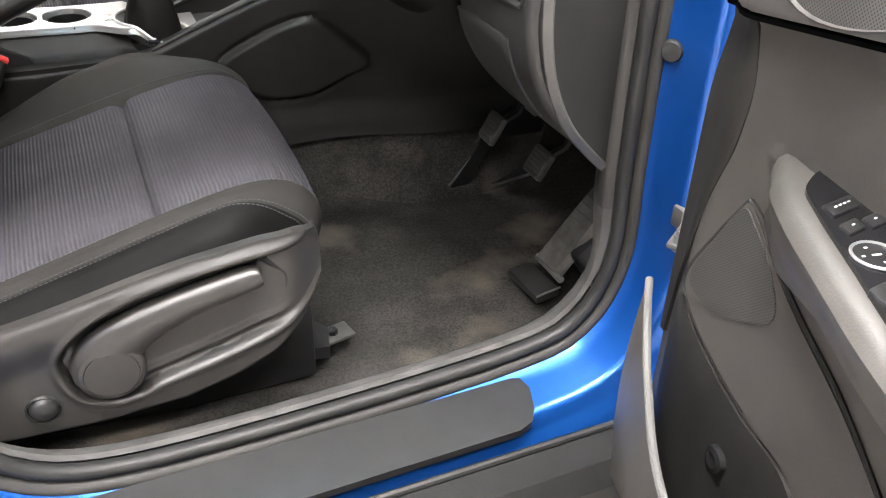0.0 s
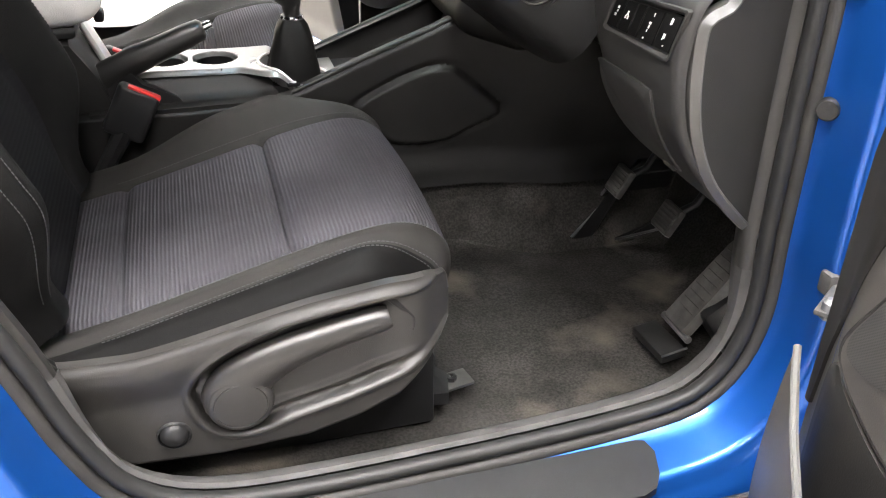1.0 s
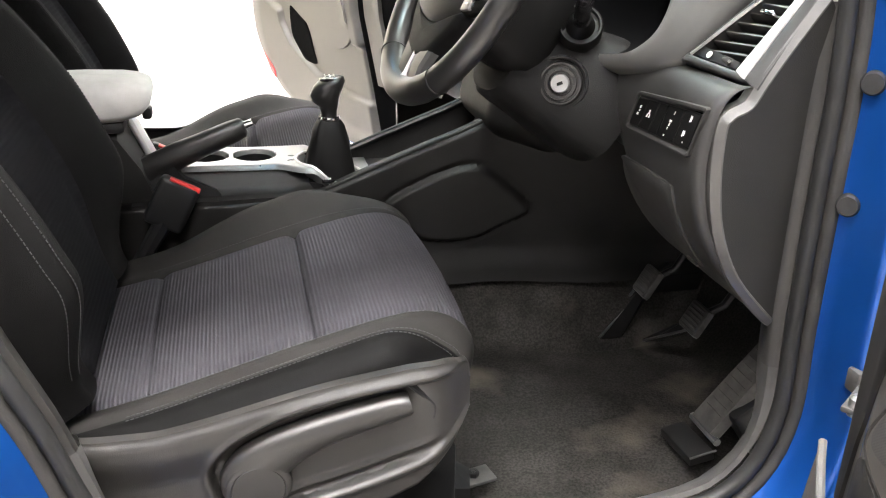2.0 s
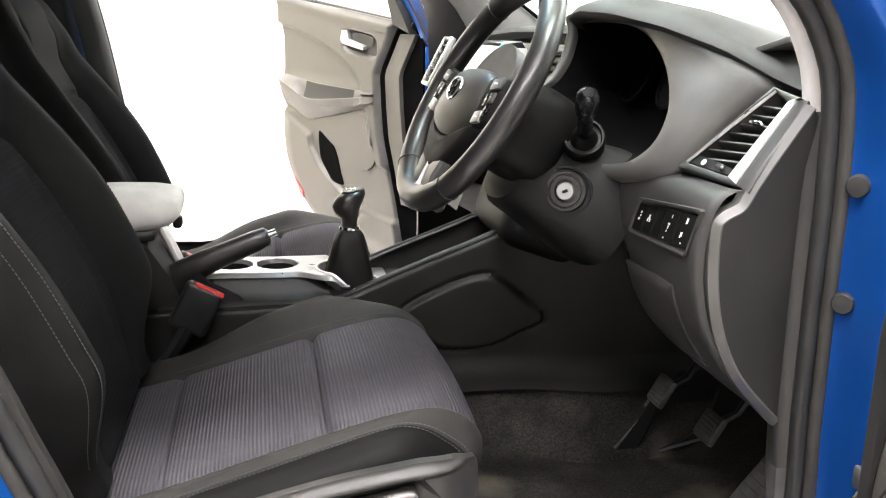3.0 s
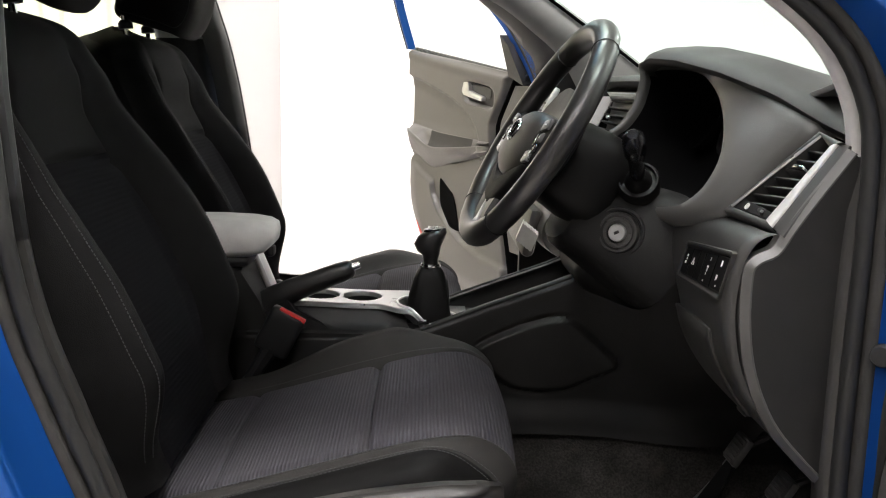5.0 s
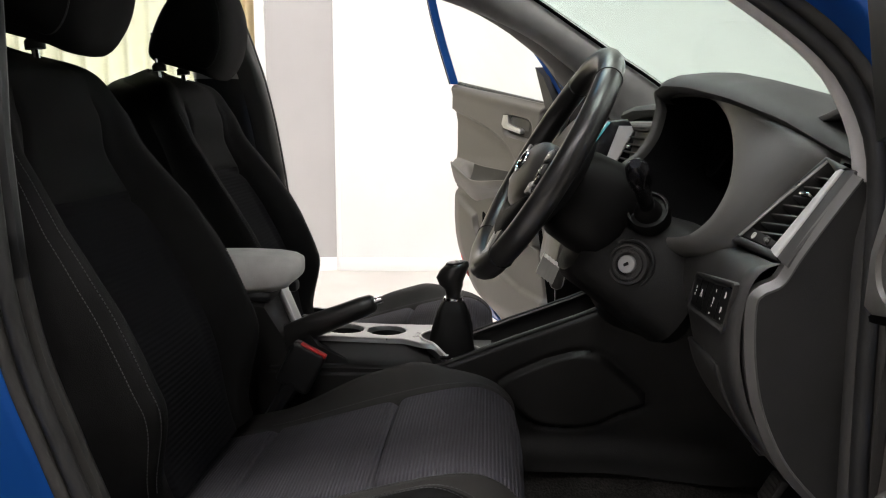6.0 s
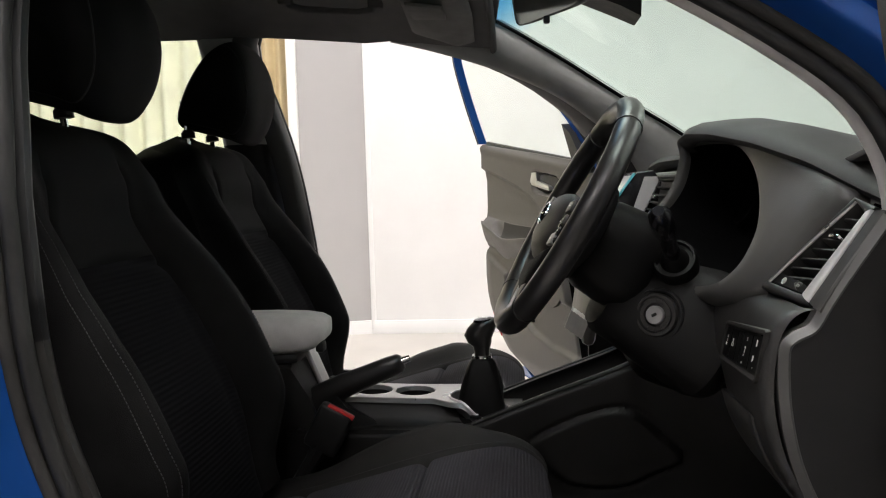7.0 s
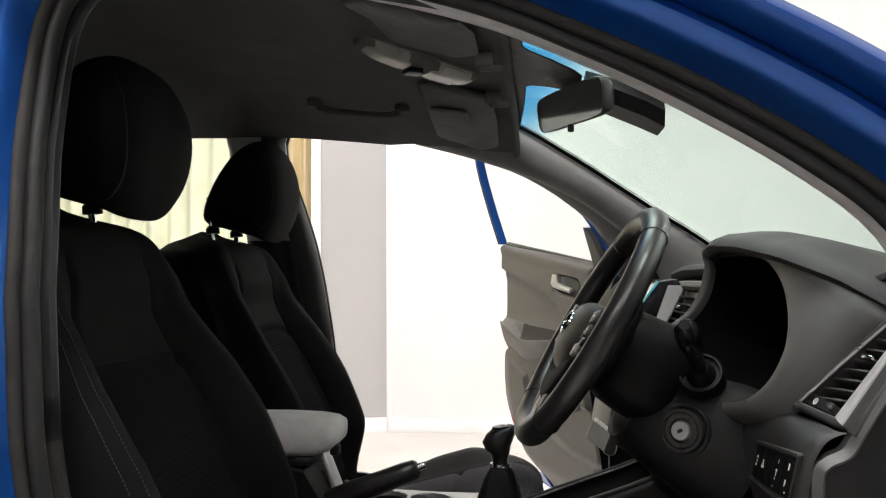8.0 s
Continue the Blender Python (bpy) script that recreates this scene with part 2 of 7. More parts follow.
def thick(P, d):
    """a sheet with a thickness: d is the vector to the second side"""
    d = Vector(d)
    nu, nv = len(P), len(P[0])
    V, Fs = grid(P)
    n = len(V)
    V2 = [Vector(p) + d for p in V]
    out = Fs + [tuple(i + n for i in reversed(q)) for q in Fs]
    rim = [(i, 0) for i in range(nu)] + [(nu - 1, j) for j in range(1, nv)] + [(i, nv - 1) for i in range(nu - 2, -1, -1)] + [(0, j) for j in range(nv - 2, 0, -1)]
    idx = [i * nv + j for i, j in rim]
    for k in range(len(idx)):
        a, b = idx[k], idx[(k + 1) % len(idx)]
        out.append((a, b, b + n, a + n))
    return list(V) + V2, out


def loft(rings, caps=True):
    V, Fs = grid(rings, closed_v=True)
    n = len(rings[0])
    if caps:
        Fs.append(tuple(range(n)))
        Fs.append(tuple(range((len(rings) - 1) * n, len(rings) * n)))
    return V, Fs


def from_bm(bm):
    bm.verts.index_update()
    r = [v.co.copy() for v in bm.verts], [tuple(v.index for v in f.verts) for f in bm.faces]
    bm.free()
    return r


def rbox(c, s, r=0.004, seg=2, rot=(0, 0, 0)):
    bm = bmesh.new()
    bmesh.ops.create_cube(bm, size=1)
    bmesh.ops.scale(bm, vec=s, verts=bm.verts)
    if r:
        bmesh.ops.bevel(bm, geom=bm.edges[:], offset=min(r, min(s) * 0.49), segments=seg, affect="EDGES", profile=0.5)
    bmesh.ops.transform(bm, matrix=pose(*c, *rot), verts=bm.verts)
    return from_bm(bm)


def prism(outline, to3d, d0, d1, r=0.004, seg=2):
    """a plate from a 2D outline: to3d(a, b, depth) gives the place"""
    bm = bmesh.new()
    lo = [bm.verts.new((a, b, d0)) for a, b in outline]
    f = bm.faces.new(lo)
    ext = bmesh.ops.extrude_face_region(bm, geom=[f])
    up = [g for g in ext["geom"] if isinstance(g, bmesh.types.BMVert)]
    for v in up:
        v.co.z = d1
    if r:
        rim = [e for e in bm.edges if e.verts[0].co.z == d1 and e.verts[1].co.z == d1 or e.verts[0].co.z == d0 and e.verts[1].co.z == d0]
        bmesh.ops.bevel(bm, geom=rim, offset=r, segments=seg, affect="EDGES", profile=0.5)
    for v in bm.verts:
        v.co = Vector(to3d(*v.co))
    return from_bm(bm)


def tube(pts, r, n=10, caps=True):
    """round bar along points; r a number or one for each point"""
    pts = [Vector(p) for p in pts]
    rs = [r] * len(pts) if isinstance(r, (int, float)) else r
    rings, side = [], None
    for i, p in enumerate(pts):
        t = (pts[min(i + 1, len(pts) - 1)] - pts[max(i - 1, 0)]).normalized()
        if side is None:
            side = t.orthogonal().normalized()
        side = (side - t * side.dot(t)).normalized()
        up = t.cross(side)
        rings.append([p + (side * math.cos(a) + up * math.sin(a)) * rs[i] for a in (2 * math.pi * k / n for k in range(n))])
    return loft(rings, caps)


def lathe(c, axis, prof, n=24):
    """turned form: prof is (radius, height along axis)"""
    axis = Vector(axis).normalized()
    s = axis.orthogonal().normalized()
    u = axis.cross(s)
    rings = [[Vector(c) + axis * h + (s * math.cos(a) + u * math.sin(a)) * max(r, 1e-4) for a in (2 * math.pi * k / n for k in range(n))] for r, h in prof]
    return loft(rings)


def spline(pts, n, closed=False):
    """Catmull-Rom through the points"""
    pts = [np.array(p, float) for p in pts]
    m = len(pts)
    out = []
    segs = m if closed else m - 1
    for k in range(n):
        t = k * segs / (n if closed else n - 1)
        i = min(int(t), segs - 1)
        f = t - i
        g = (lambda j: pts[j % m]) if closed else (lambda j: pts[max(0, min(m - 1, j))])
        a, b, c, d = g(i - 1), g(i), g(i + 1), g(i + 2)
        out.append(0.5 * (2 * b + (c - a) * f + (2 * a - 5 * b + 4 * c - d) * f * f + (3 * b - 3 * c + d - a) * f ** 3))
    return out


def even(pts, n, closed=False):
    """n points at even steps along a line"""
    P = [np.array(p, float) for p in pts] + ([np.array(pts[0], float)] if closed else [])
    L = np.concatenate([[0], np.cumsum([np.linalg.norm(b - a) for a, b in zip(P, P[1:])])])
    s = np.linspace(0, L[-1], n + 1 if closed else n)[: n]
    A = np.array(P)
    return [np.array([np.interp(x, L, A[:, k]) for k in range(A.shape[1])]) for x in s]


def sm(a, b, x):
    t = min(1, max(0, (x - a) / (b - a)))
    return t * t * (3 - 2 * t)


def lerp_table(tab, x):
    return float(np.interp(x, [a for a, _ in tab], [b for _, b in tab]))


def poly_dist(px, pz, poly):
    """signed distance to an outline, inside positive"""
    inside, best = False, 9.0
    for (x0, z0), (x1, z1) in zip(poly, poly[1:] + poly[:1]):
        dx, dz = x1 - x0, z1 - z0
        t = max(0, min(1, ((px - x0) * dx + (pz - z0) * dz) / (dx * dx + dz * dz + 1e-12)))
        best = min(best, math.hypot(px - x0 - t * dx, pz - z0 - t * dz))
        if (z0 > pz) != (z1 > pz) and px < (x1 - x0) * (pz - z0) / (z1 - z0) + x0:
            inside = not inside
    return best if inside else -best


def stitches(parent, pts, step=0.006, r=0.0007, mat=None, lift=(0, 0, 0), name="stitching"):
    L = even(pts, max(4, int(sum(np.linalg.norm(np.array(b) - np.array(a)) for a, b in zip(pts, pts[1:])) / step)))
    sets = [tube([np.array(a) + lift, (np.array(a) * 0.35 + np.array(b) * 0.65) + lift], r, 4) for a, b in zip(L, L[1:])]
    return emit(name, *join(*sets), mat or STITCH, parent, "pale stitching thread")


# ---- the room ----
ROOM = dict(x0=-6.0, x1=6.5, y0=-5.5, y1=6.2, h=4.4)


def room():
    x0, x1, y0, y1, h = ROOM["x0"], ROOM["x1"], ROOM["y0"], ROOM["y1"], ROOM["h"]
    cx, cy = (x0 + x1) / 2, (y0 + y1) / 2
    tagged(emit("floor", *rbox((cx, cy, -0.1), (x1 - x0 + 0.4, y1 - y0 + 0.4, 0.2), 0), FLOORM), "smooth beige vinyl floor of a bright showroom", "floor", kind="structure")
    tagged(emit("ceiling", *rbox((cx, cy, h + 0.1), (x1 - x0 + 0.4, y1 - y0 + 0.4, 0.2), 0), WALLW), "plain white ceiling", "ceiling", kind="structure")
    for nm, c, s in (("wall_front", (x1 + 0.1, cy, h / 2), (0.2, y1 - y0, h)), ("wall_rear", (x0 - 0.1, cy, h / 2), (0.2, y1 - y0, h)),
                     ("wall_near", (cx, y0 - 0.1, h / 2), (x1 - x0, 0.2, h)), ("wall_far", (cx, y1 + 0.1, h / 2), (x1 - x0, 0.2, h))):
        # near and rear walls stay out of view; grey keeps bounced light down
        dark = nm in ("wall_near", "wall_rear")
        tagged(emit(nm, *rbox(c, s, 0), WALLG if dark else WALLW), "unseen wall coloured grey to cut bounced light" if dark else "plain white painted wall", "wall", kind="structure")
    # projecting bay of the wall beyond the car
    tagged(emit("wall_bay", *rbox((2.6, 5.45, h / 2), (7.8, 1.5, h), 0.004), WALLW), "bright white wall panel beyond the car", "wall", kind="structure")
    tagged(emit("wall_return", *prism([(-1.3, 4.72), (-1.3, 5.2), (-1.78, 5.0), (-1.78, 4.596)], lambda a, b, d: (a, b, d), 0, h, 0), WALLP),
           "wall beside the panel, its white darkened for weaker light", "wall", kind="structure")
    tagged(emit("trim_corner", *rbox((-1.295, 4.71, h / 2), (0.035, 0.03, h), 0.004), WALLW), "white corner trim between the wall panels", "trim", kind="structure")
    tagged(emit("trim_post", *rbox((-1.815, 4.585, h / 2), (0.068, 0.05, h), 0.006), WALLW), "white post at the end of the wall", "trim", kind="structure")
    for nm, c, s in (("baseboard_1", (2.6, 4.69, 0.05), (7.78, 0.02, 0.1)),):
        tagged(emit(nm, *rbox(c, s, 0.004), WALLW), "white baseboard", "baseboard", kind="structure")
    sk = [(-1.3, 4.717), (-1.78, 4.594), (-1.78, 4.577), (-1.3, 4.70)]
    tagged(emit("baseboard_2", *prism(sk, lambda a, b, d: (a, b, d), 0, 0.1, 0), WALLW), "white baseboard", "baseboard", kind="structure")
    # ceiling lamps out of view; fill, middle and front ones added to brighten
    rows = [(-1.1, -1.4, PANEL_NEAR), (0.3, -1.4, PANEL_NEAR), (-0.4, -3.6, PANEL_FILL), (-2.4, -3.6, PANEL_FILL)]
    rows += [(ix, 3.4, PANEL_FAR) for ix in (-3.6, -1.9, -0.2)] + [(ix, 1.5, PANEL_MID) for ix in (-3.6, -1.9, -0.2)]
    rows += [(4.7, iy, PANEL_FRONT) for iy in (-1.4, 0.6, 2.4, 4.0)]
    for ix, iy, glow in rows:
        e = thing("unseen_ceiling_lamp", (ix, iy, h), "unseen rectangular ceiling light panel added to light the car", "ceiling lamp", "ceiling lamps")
        fr = join(rbox((ix, iy - 0.32, h - 0.02), (1.3, 0.04, 0.04), 0.004), rbox((ix, iy + 0.32, h - 0.02), (1.3, 0.04, 0.04), 0.004),
                      rbox((ix - 0.63, iy, h - 0.02), (0.04, 0.6, 0.04), 0.004), rbox((ix + 0.63, iy, h - 0.02), (0.04, 0.6, 0.04), 0.004))
        emit("frame", *fr, WALLW, e)
        emit("diffuser", *rbox((ix, iy, h - 0.015), (1.22, 0.6, 0.02), 0), glow, e)


def curtain(x0, x1, y, mat, label, depth=0.04, pitch=0.16, axis="x"):
    n = int((x1 - x0) / pitch * 10)
    P = []
    for i in range(n + 1):
        a = x0 + (x1 - x0) * i / n
        o = depth * math.sin(2 * math.pi * a / pitch) + 0.4 * depth * math.sin(2 * math.pi * a / pitch * 0.37 + 1)
        row = []
        for k in range(5):
            z = 0.03 + (ROOM["h"] - 0.08) * k / 4
            row.append(Vector((a, y + o * (1.1 - 0.1 * k), z)) if axis == "x" else Vector((y + o, a, z)))
        P.append(row)
    d = (0, 0.006, 0) if axis == "x" else (0.006, 0, 0)
    e = thing("curtain", P[0][0], label, "curtain", "curtains")
    emit("cloth", *thick(P, d), mat, e, smooth=80)
    a, b = (Vector((x0, y, ROOM["h"] - 0.03)), Vector((x1, y, ROOM["h"] - 0.03))) if axis == "x" else (Vector((y, x0, ROOM["h"] - 0.03)), Vector((y, x1, ROOM["h"] - 0.03)))
    emit("rail", *tube([a, b], 0.014), GREY, e)


room()
curtain(-5.8, -2.12, 4.6, CURT, "cream curtain hanging in soft folds")
curtain(-2.10, -1.86, 4.62, CURTT, "tan curtain gathered beside the wall", 0.03, 0.09)
curtain(-5.0, 5.0, 5.9, CURTW, "white curtain hanging in front of the car", axis="y")

# ---- the car body ----
OPEN = [(-0.434, 0.437), (-0.19, 0.434), (0.067, 0.448), (0.150, 0.478), (0.188, 0.560), (0.186, 0.693), (0.184, 0.832), (0.184, 0.953), (0.186, 1.03),
        (0.180, 1.095), (0.148, 1.164), (0.075, 1.227), (-0.03, 1.296), (-0.13, 1.351), (-0.26, 1.411), (-0.42, 1.455), (-0.60, 1.482), (-0.69, 1.476), (-0.735, 1.43),
        (-0.737, 1.30), (-0.724, 1.17), (-0.692, 0.90), (-0.650, 0.76), (-0.614, 0.66), (-0.582, 0.555), (-0.535, 0.475)]
REAR = {(-0.42, 1.455): (-0.42, 1.464), (-0.60, 1.482): (-0.60, 1.502), (-0.69, 1.476): (-0.79, 1.520), (-0.735, 1.43): (-0.857, 1.468), (-0.737, 1.30): (-0.815, 1.30), (-0.724, 1.17): (-0.785, 1.17), (-0.692, 0.90): (-0.748, 0.90), (-0.650, 0.76): (-0.742, 0.76), (-0.614, 0.66): (-0.735, 0.66), (-0.582, 0.555): (-0.715, 0.555), (-0.535, 0.475): (-0.66, 0.475),
        (0.186, 1.03): (0.172, 1.03), (0.180, 1.095): (0.150, 1.105), (0.148, 1.164): (0.085, 1.185), (0.075, 1.227): (0.0, 1.262), (-0.03, 1.296): (-0.10, 1.325), (-0.13, 1.351): (-0.18, 1.366), (-0.26, 1.411): (-0.26, 1.405)}
CURVES = {-1: even(spline(OPEN, 300, True), 150, True), 1: even(spline([REAR.get(q, q) for q in OPEN], 300, True), 150, True)}
WIDER = {-1: 0.0, 1: 0.055}


def half_width(z):
    return lerp_table([(0, 0.72), (0.95, 0.72), (1.1, 0.705), (1.25, 0.67), (1.5, 0.60), (1.7, 0.56)], z)


def opening_normals(side):
    out = []
    curve = CURVES[side]
    n = len(curve)
    for i in range(n):
        t = curve[(i + 1) % n] - curve[i - 1]
        t = t / np.linalg.norm(t)
        out.append(np.array([t[1], -t[0]]))
    return out


NORMALS = {s: opening_normals(s) for s in (-1, 1)}


def sweep_opening(profile, side, keep=None, width=None):
    """a section (away from the opening, outward) carried round the door opening"""
    rows = []
    for i, (c, n) in enumerate(zip(CURVES[side], NORMALS[side])):
        row = []
        for a, o in profile:
            z = c[1] + n[1] * a
            y = half_width(c[1]) + WIDER[side] + o
            row.append(Vector((c[0] + n[0] * a, side * y, z)))
        rows.append(row)
    return rows


def ring_part(name, profile, side, mat, parent, label="", closed_profile=False, smooth=50):
    P = sweep_opening(profile, side)
    V, Fs = grid(P, closed_u=True, closed_v=closed_profile)
    return emit(name, V, Fs, mat, parent, label, smooth)


def car_side(side, who):
    e = thing("body_side", (-0.3, side * 0.8, 0.28), "metallic blue car body side round an open %s door" % who, "car body", kind="structure")
    bulb = [(0.007 + 0.009 * math.cos(a), 0.002 + 0.011 * math.sin(a)) for a in (2 * math.pi * k / 10 for k in range(10))]
    ring_part("door_seal", bulb, side, RUBBER, e, "black rubber door seal", True)
    flange = [(0.012, -0.006), (0.0145, 0.006), (0.0155, 0.012), (0.0175, 0.016), (0.021, 0.0185), (0.0245, 0.0195), (0.027, 0.018), (0.027, 0.01), (0.016, -0.012)]
    ring_part("seal_lip", flange, side, SEALG, e, "dusty grey rubber seal lip", True)
    jamb = [(0.024, 0.016), (0.028, 0.025), (0.032, 0.038), (0.0355, 0.076), (0.038, 0.084), (0.0425, 0.088), (0.056, 0.090), (0.064, 0.094), (0.074, 0.102), (0.092, 0.112), (0.115, 0.106), (0.130, 0.088), (0.140, 0.055)]
    if side > 0:
        jamb = jamb[:7]
    eave = [(0.024, 0.014), (0.027, 0.022), (0.032, 0.034), (0.039, 0.050), (0.048, 0.062), (0.058, 0.066), (0.065, 0.062), (0.069, 0.057), (0.072, 0.074), (0.078, 0.094), (0.088, 0.102), (0.100, 0.092), (0.108, 0.055)]
    low, high = sweep_opening(jamb, side), sweep_opening(eave[:len(jamb)], side)
    mixed = [[a.lerp(b, sm(1.06, 1.17, CURVES[side][i][1])) for a, b in zip(low[i], high[i])] for i in range(len(low))]
    emit("jamb", *grid(mixed, closed_u=True), PAINT, e, "glossy metallic blue door jamb", 50)
    inner = [(0.008, -0.016), (-0.002, -0.022), (-0.004, -0.034), (0.002, -0.052), (0.014, -0.066), (0.05, -0.070)]
    P = sweep_opening(inner, side)
    proud = [(0.008, -0.016), (-0.001, -0.019), (-0.003, -0.024), (-0.003, -0.033), (0.002, -0.042), (0.05, -0.046)]
    PP = sweep_opening(proud, side)
    PP = [[a.lerp(b, sm(1.43, 1.28, CURVES[side][i][1])) for a, b in zip(P[i], PP[i])] for i in range(len(P))]
    curve = CURVES[side]
    n = len(curve)

    def strip(name, test, mat, label, P=P):
        k0 = next(k for k in range(n) if test(curve[k]) and not test(curve[k - 1]))
        run = []
        while test(curve[k0 % n]):
            run.append(k0 % n)
            k0 += 1
        emit(name, *grid([P[i] for i in run]), mat, e, label, 50)
    thin = sweep_opening([(0.008, -0.016), (-0.001, -0.020), (-0.003, -0.028), (0.001, -0.038), (0.014, -0.046), (0.05, -0.050)], side) if side < 0 else P
    strip("rear_pillar_trim", lambda c: c[0] < -0.5 and 0.60 < c[1] < 1.0, GRAIN, "dark centre pillar edge trim", thin)
    strip("upper_pillar_trim", lambda c: c[0] < -0.62 and c[1] > 0.94, BLACK if side < 0 else GRAIN, "dark edge of the upper pillar cover" if side < 0 else "", thin)
    if side > 0:
        emit("kick_panel", *rbox((0.10, 0.70, 0.63), (0.22, 0.02, 0.52), 0.006), GRAIN, e, "dark footwell side panel")
    flat = sweep_opening([(0.008, -0.016), (0.003, -0.020), (0.007, -0.030), (0.018, -0.046), (0.030, -0.060), (0.06, -0.064)], side)
    flat = [[a.lerp(b, sm(0.62, 0.50, CURVES[side][i][1])) for a, b in zip(P[i], flat[i])] for i in range(len(P))]
    strip("sill_trim", lambda c: c[1] < 0.64, SILLG, "scuffed grey plastic sill trim", flat)
    strip("front_pillar_trim", lambda c: c[0] > 0 and 0.60 < c[1] < 1.07, GRAIN, "dark lower pillar trim")
    # near and far rail trims differ in colour to suit their light
    strip("roof_rail_trim", lambda c: c[0] > -0.62 and c[1] > 1.04, TRIMG if side < 0 else HEADL, "grey windscreen pillar and roof rail trim", PP if side < 0 else P)
    return e


car_side(-1, "driver's")
car_side(1, "passenger's")

# ---- shell: floor, roof, screens ----
def head_z(x, y):
    return lerp_table([(-2.3, 1.5), (-1.4, 1.585), (-0.8, 1.575), (-0.5, 1.545), (-0.24, 1.492)], x) - 0.10 * abs(y / 0.62) ** 3 * (1 if x < -0.5 else 0.9)


def shell():
    P = []
    for i in range(33):
        x = -2.3 + (2.3 - 0.24) * i / 32
        P.append([Vector((x, y, head_z(x, y))) for y in (-0.60 + 1.20 * j / 24 for j in range(25))])
    e = thing("headliner", (-1.2, 0, 1.5), "dark charcoal cloth roof lining of the car", "headliner", kind="structure")
    emit("lining", *thick(P, (0, 0, 0.012)), HEADL, e, smooth=80)
    e = thing("car_roof", (-1.2, 0, 1.58), "metallic blue car roof", "roof", kind="structure")
    P = []
    for i in range(25):
        x = -2.35 + (2.35 - 0.262) * i / 24
        P.append([Vector((x, y, head_z(max(-2.3, min(-0.24, x)), 0) + 0.055 - 0.12 * abs(y / 0.66) ** 2.5)) for y in (-0.66 + 1.32 * j / 20 for j in range(21))])
    emit("roof_skin", *thick(P, (0, 0, 0.008)), PAINT, e, smooth=80)
    emit("header_trim", *tube([(-0.238, y, 1.495 - 0.085 * abs(y / 0.6) ** 3) for y in (-0.58 + 1.16 * k / 16 for k in range(17))], 0.009, 10), HEADL, e, "dark trim above the windscreen")
    # windscreen
    P = []
    for i in range(13):
        f = i / 12
        row = []
        for j in range(17):
            y = (-1 + 2 * j / 16)
            w = 0.60 + 0.10 * f
            row.append(Vector((-0.23 + 0.86 * f - 0.10 * y * y * (0.3 + f), y * w, 1.505 - 0.555 * f - 0.02 * y * y * (1 - f) + 0.085 * math.sin(math.pi * f) ** 0.7 * (1 - 0.6 * y * y))))
        P.append(row)
    w = emit("windscreen", *thick(P, (0.003, 0, 0.004)), WSCREEN, smooth=80)
    w.visible_shadow = False
    tagged(w, "green-tinted curved windscreen glass", "windscreen", kind="structure")
    # black printed band along the top of the glass, deeper behind the mirror
    P = []
    for j in range(49):
        v = -0.92 + 1.84 * j / 48
        reach = 0.030 + 0.115 * sm(0.24, 0.10, abs(v + 0.02))
        row = []
        for k in range(7):
            f = reach * k / 6
            row.append(Vector((-0.233 + 0.86 * f - 0.10 * v * v * (0.3 + f), v * (0.60 + 0.10 * f), 1.499 - 0.555 * f - 0.02 * v * v * (1 - f) + 0.085 * math.sin(math.pi * f) ** 0.7 * (1 - 0.6 * v * v))))
        P.append(row)
    b = emit("glass_band", *thick(P, (0.001, 0, 0.001)), SHROUD, w, "black printed band on the glass", 80)
    # pillar covers between door opening and windscreen
    for s, who in ((1, "passenger's"),):
        edge = spline([(-0.40, 0.555, 1.512), (-0.27, 0.545, 1.503), (-0.11, 0.55, 1.412), (0.016, 0.553, 1.328), (0.12, 0.556, 1.258), (0.209, 0.56, 1.20), (0.42, 0.58, 1.05)], 24)
        gap = spline([(-0.50, 0.610, 1.462), (-0.375, 0.605, 1.428), (-0.23, 0.602, 1.378), (-0.10, 0.605, 1.318), (-0.01, 0.61, 1.255), (0.075, 0.62, 1.18), (0.165, 0.65, 1.03)], 24)
        rows = []
        for a, b in zip(edge, gap):
            a, b = Vector(a), Vector(b)
            bul = Vector((-0.010, -0.014, -0.008))
            rows.append([a + Vector((0.012, 0.03, 0.014)), a, a * 0.8 + b * 0.2 + bul * 0.8, a * 0.5 + b * 0.5 + bul, a * 0.2 + b * 0.8 + bul * 0.7, b, b + Vector((0.01, 0.06, 0.006)), a * 0.4 + b * 0.6 + Vector((0.02, 0.08, 0.01))])
        e = thing("pillar_cover", rows[0][0], "grey moulded cover on the %s windscreen pillar" % who, "pillar trim", "pillar covers")
        emit("cover", *loft(rows), PILLAR, e, smooth=60)
        emit("glass_seal", *tube([Vector(a) + Vector((0.002, -0.004, 0.004)) for a in edge], 0.0042, 8), CAVITY, e, "thin black seal beside the windscreen")
        side = spline([(-0.50, 0.635, 1.478), (-0.375, 0.635, 1.442), (-0.22, 0.655, 1.388), (-0.073, 0.72, 1.284), (-0.022, 0.725, 1.227), (0.018, 0.73, 1.172), (0.026, 0.73, 1.04)], 24)
        P = [[Vector(b) + Vector((0.004, 0.01, 0.004)), (Vector(b) + Vector(c)) / 2 + Vector((-0.006, -0.008, -0.004)), Vector(c)] for b, c in zip(gap, side)]
        emit("pillar_seal", *thick(P, (0.006, 0.006, 0.006)), RUBBER, e, "black rubber seal along the pillar", 60)
    # floor pan with carpet
    P = []
    for i in range(49):
        x = -1.0 + 1.62 * i / 48
        row = []
        for j in range(31):
            y = -0.665 + 0.63 * j / 30
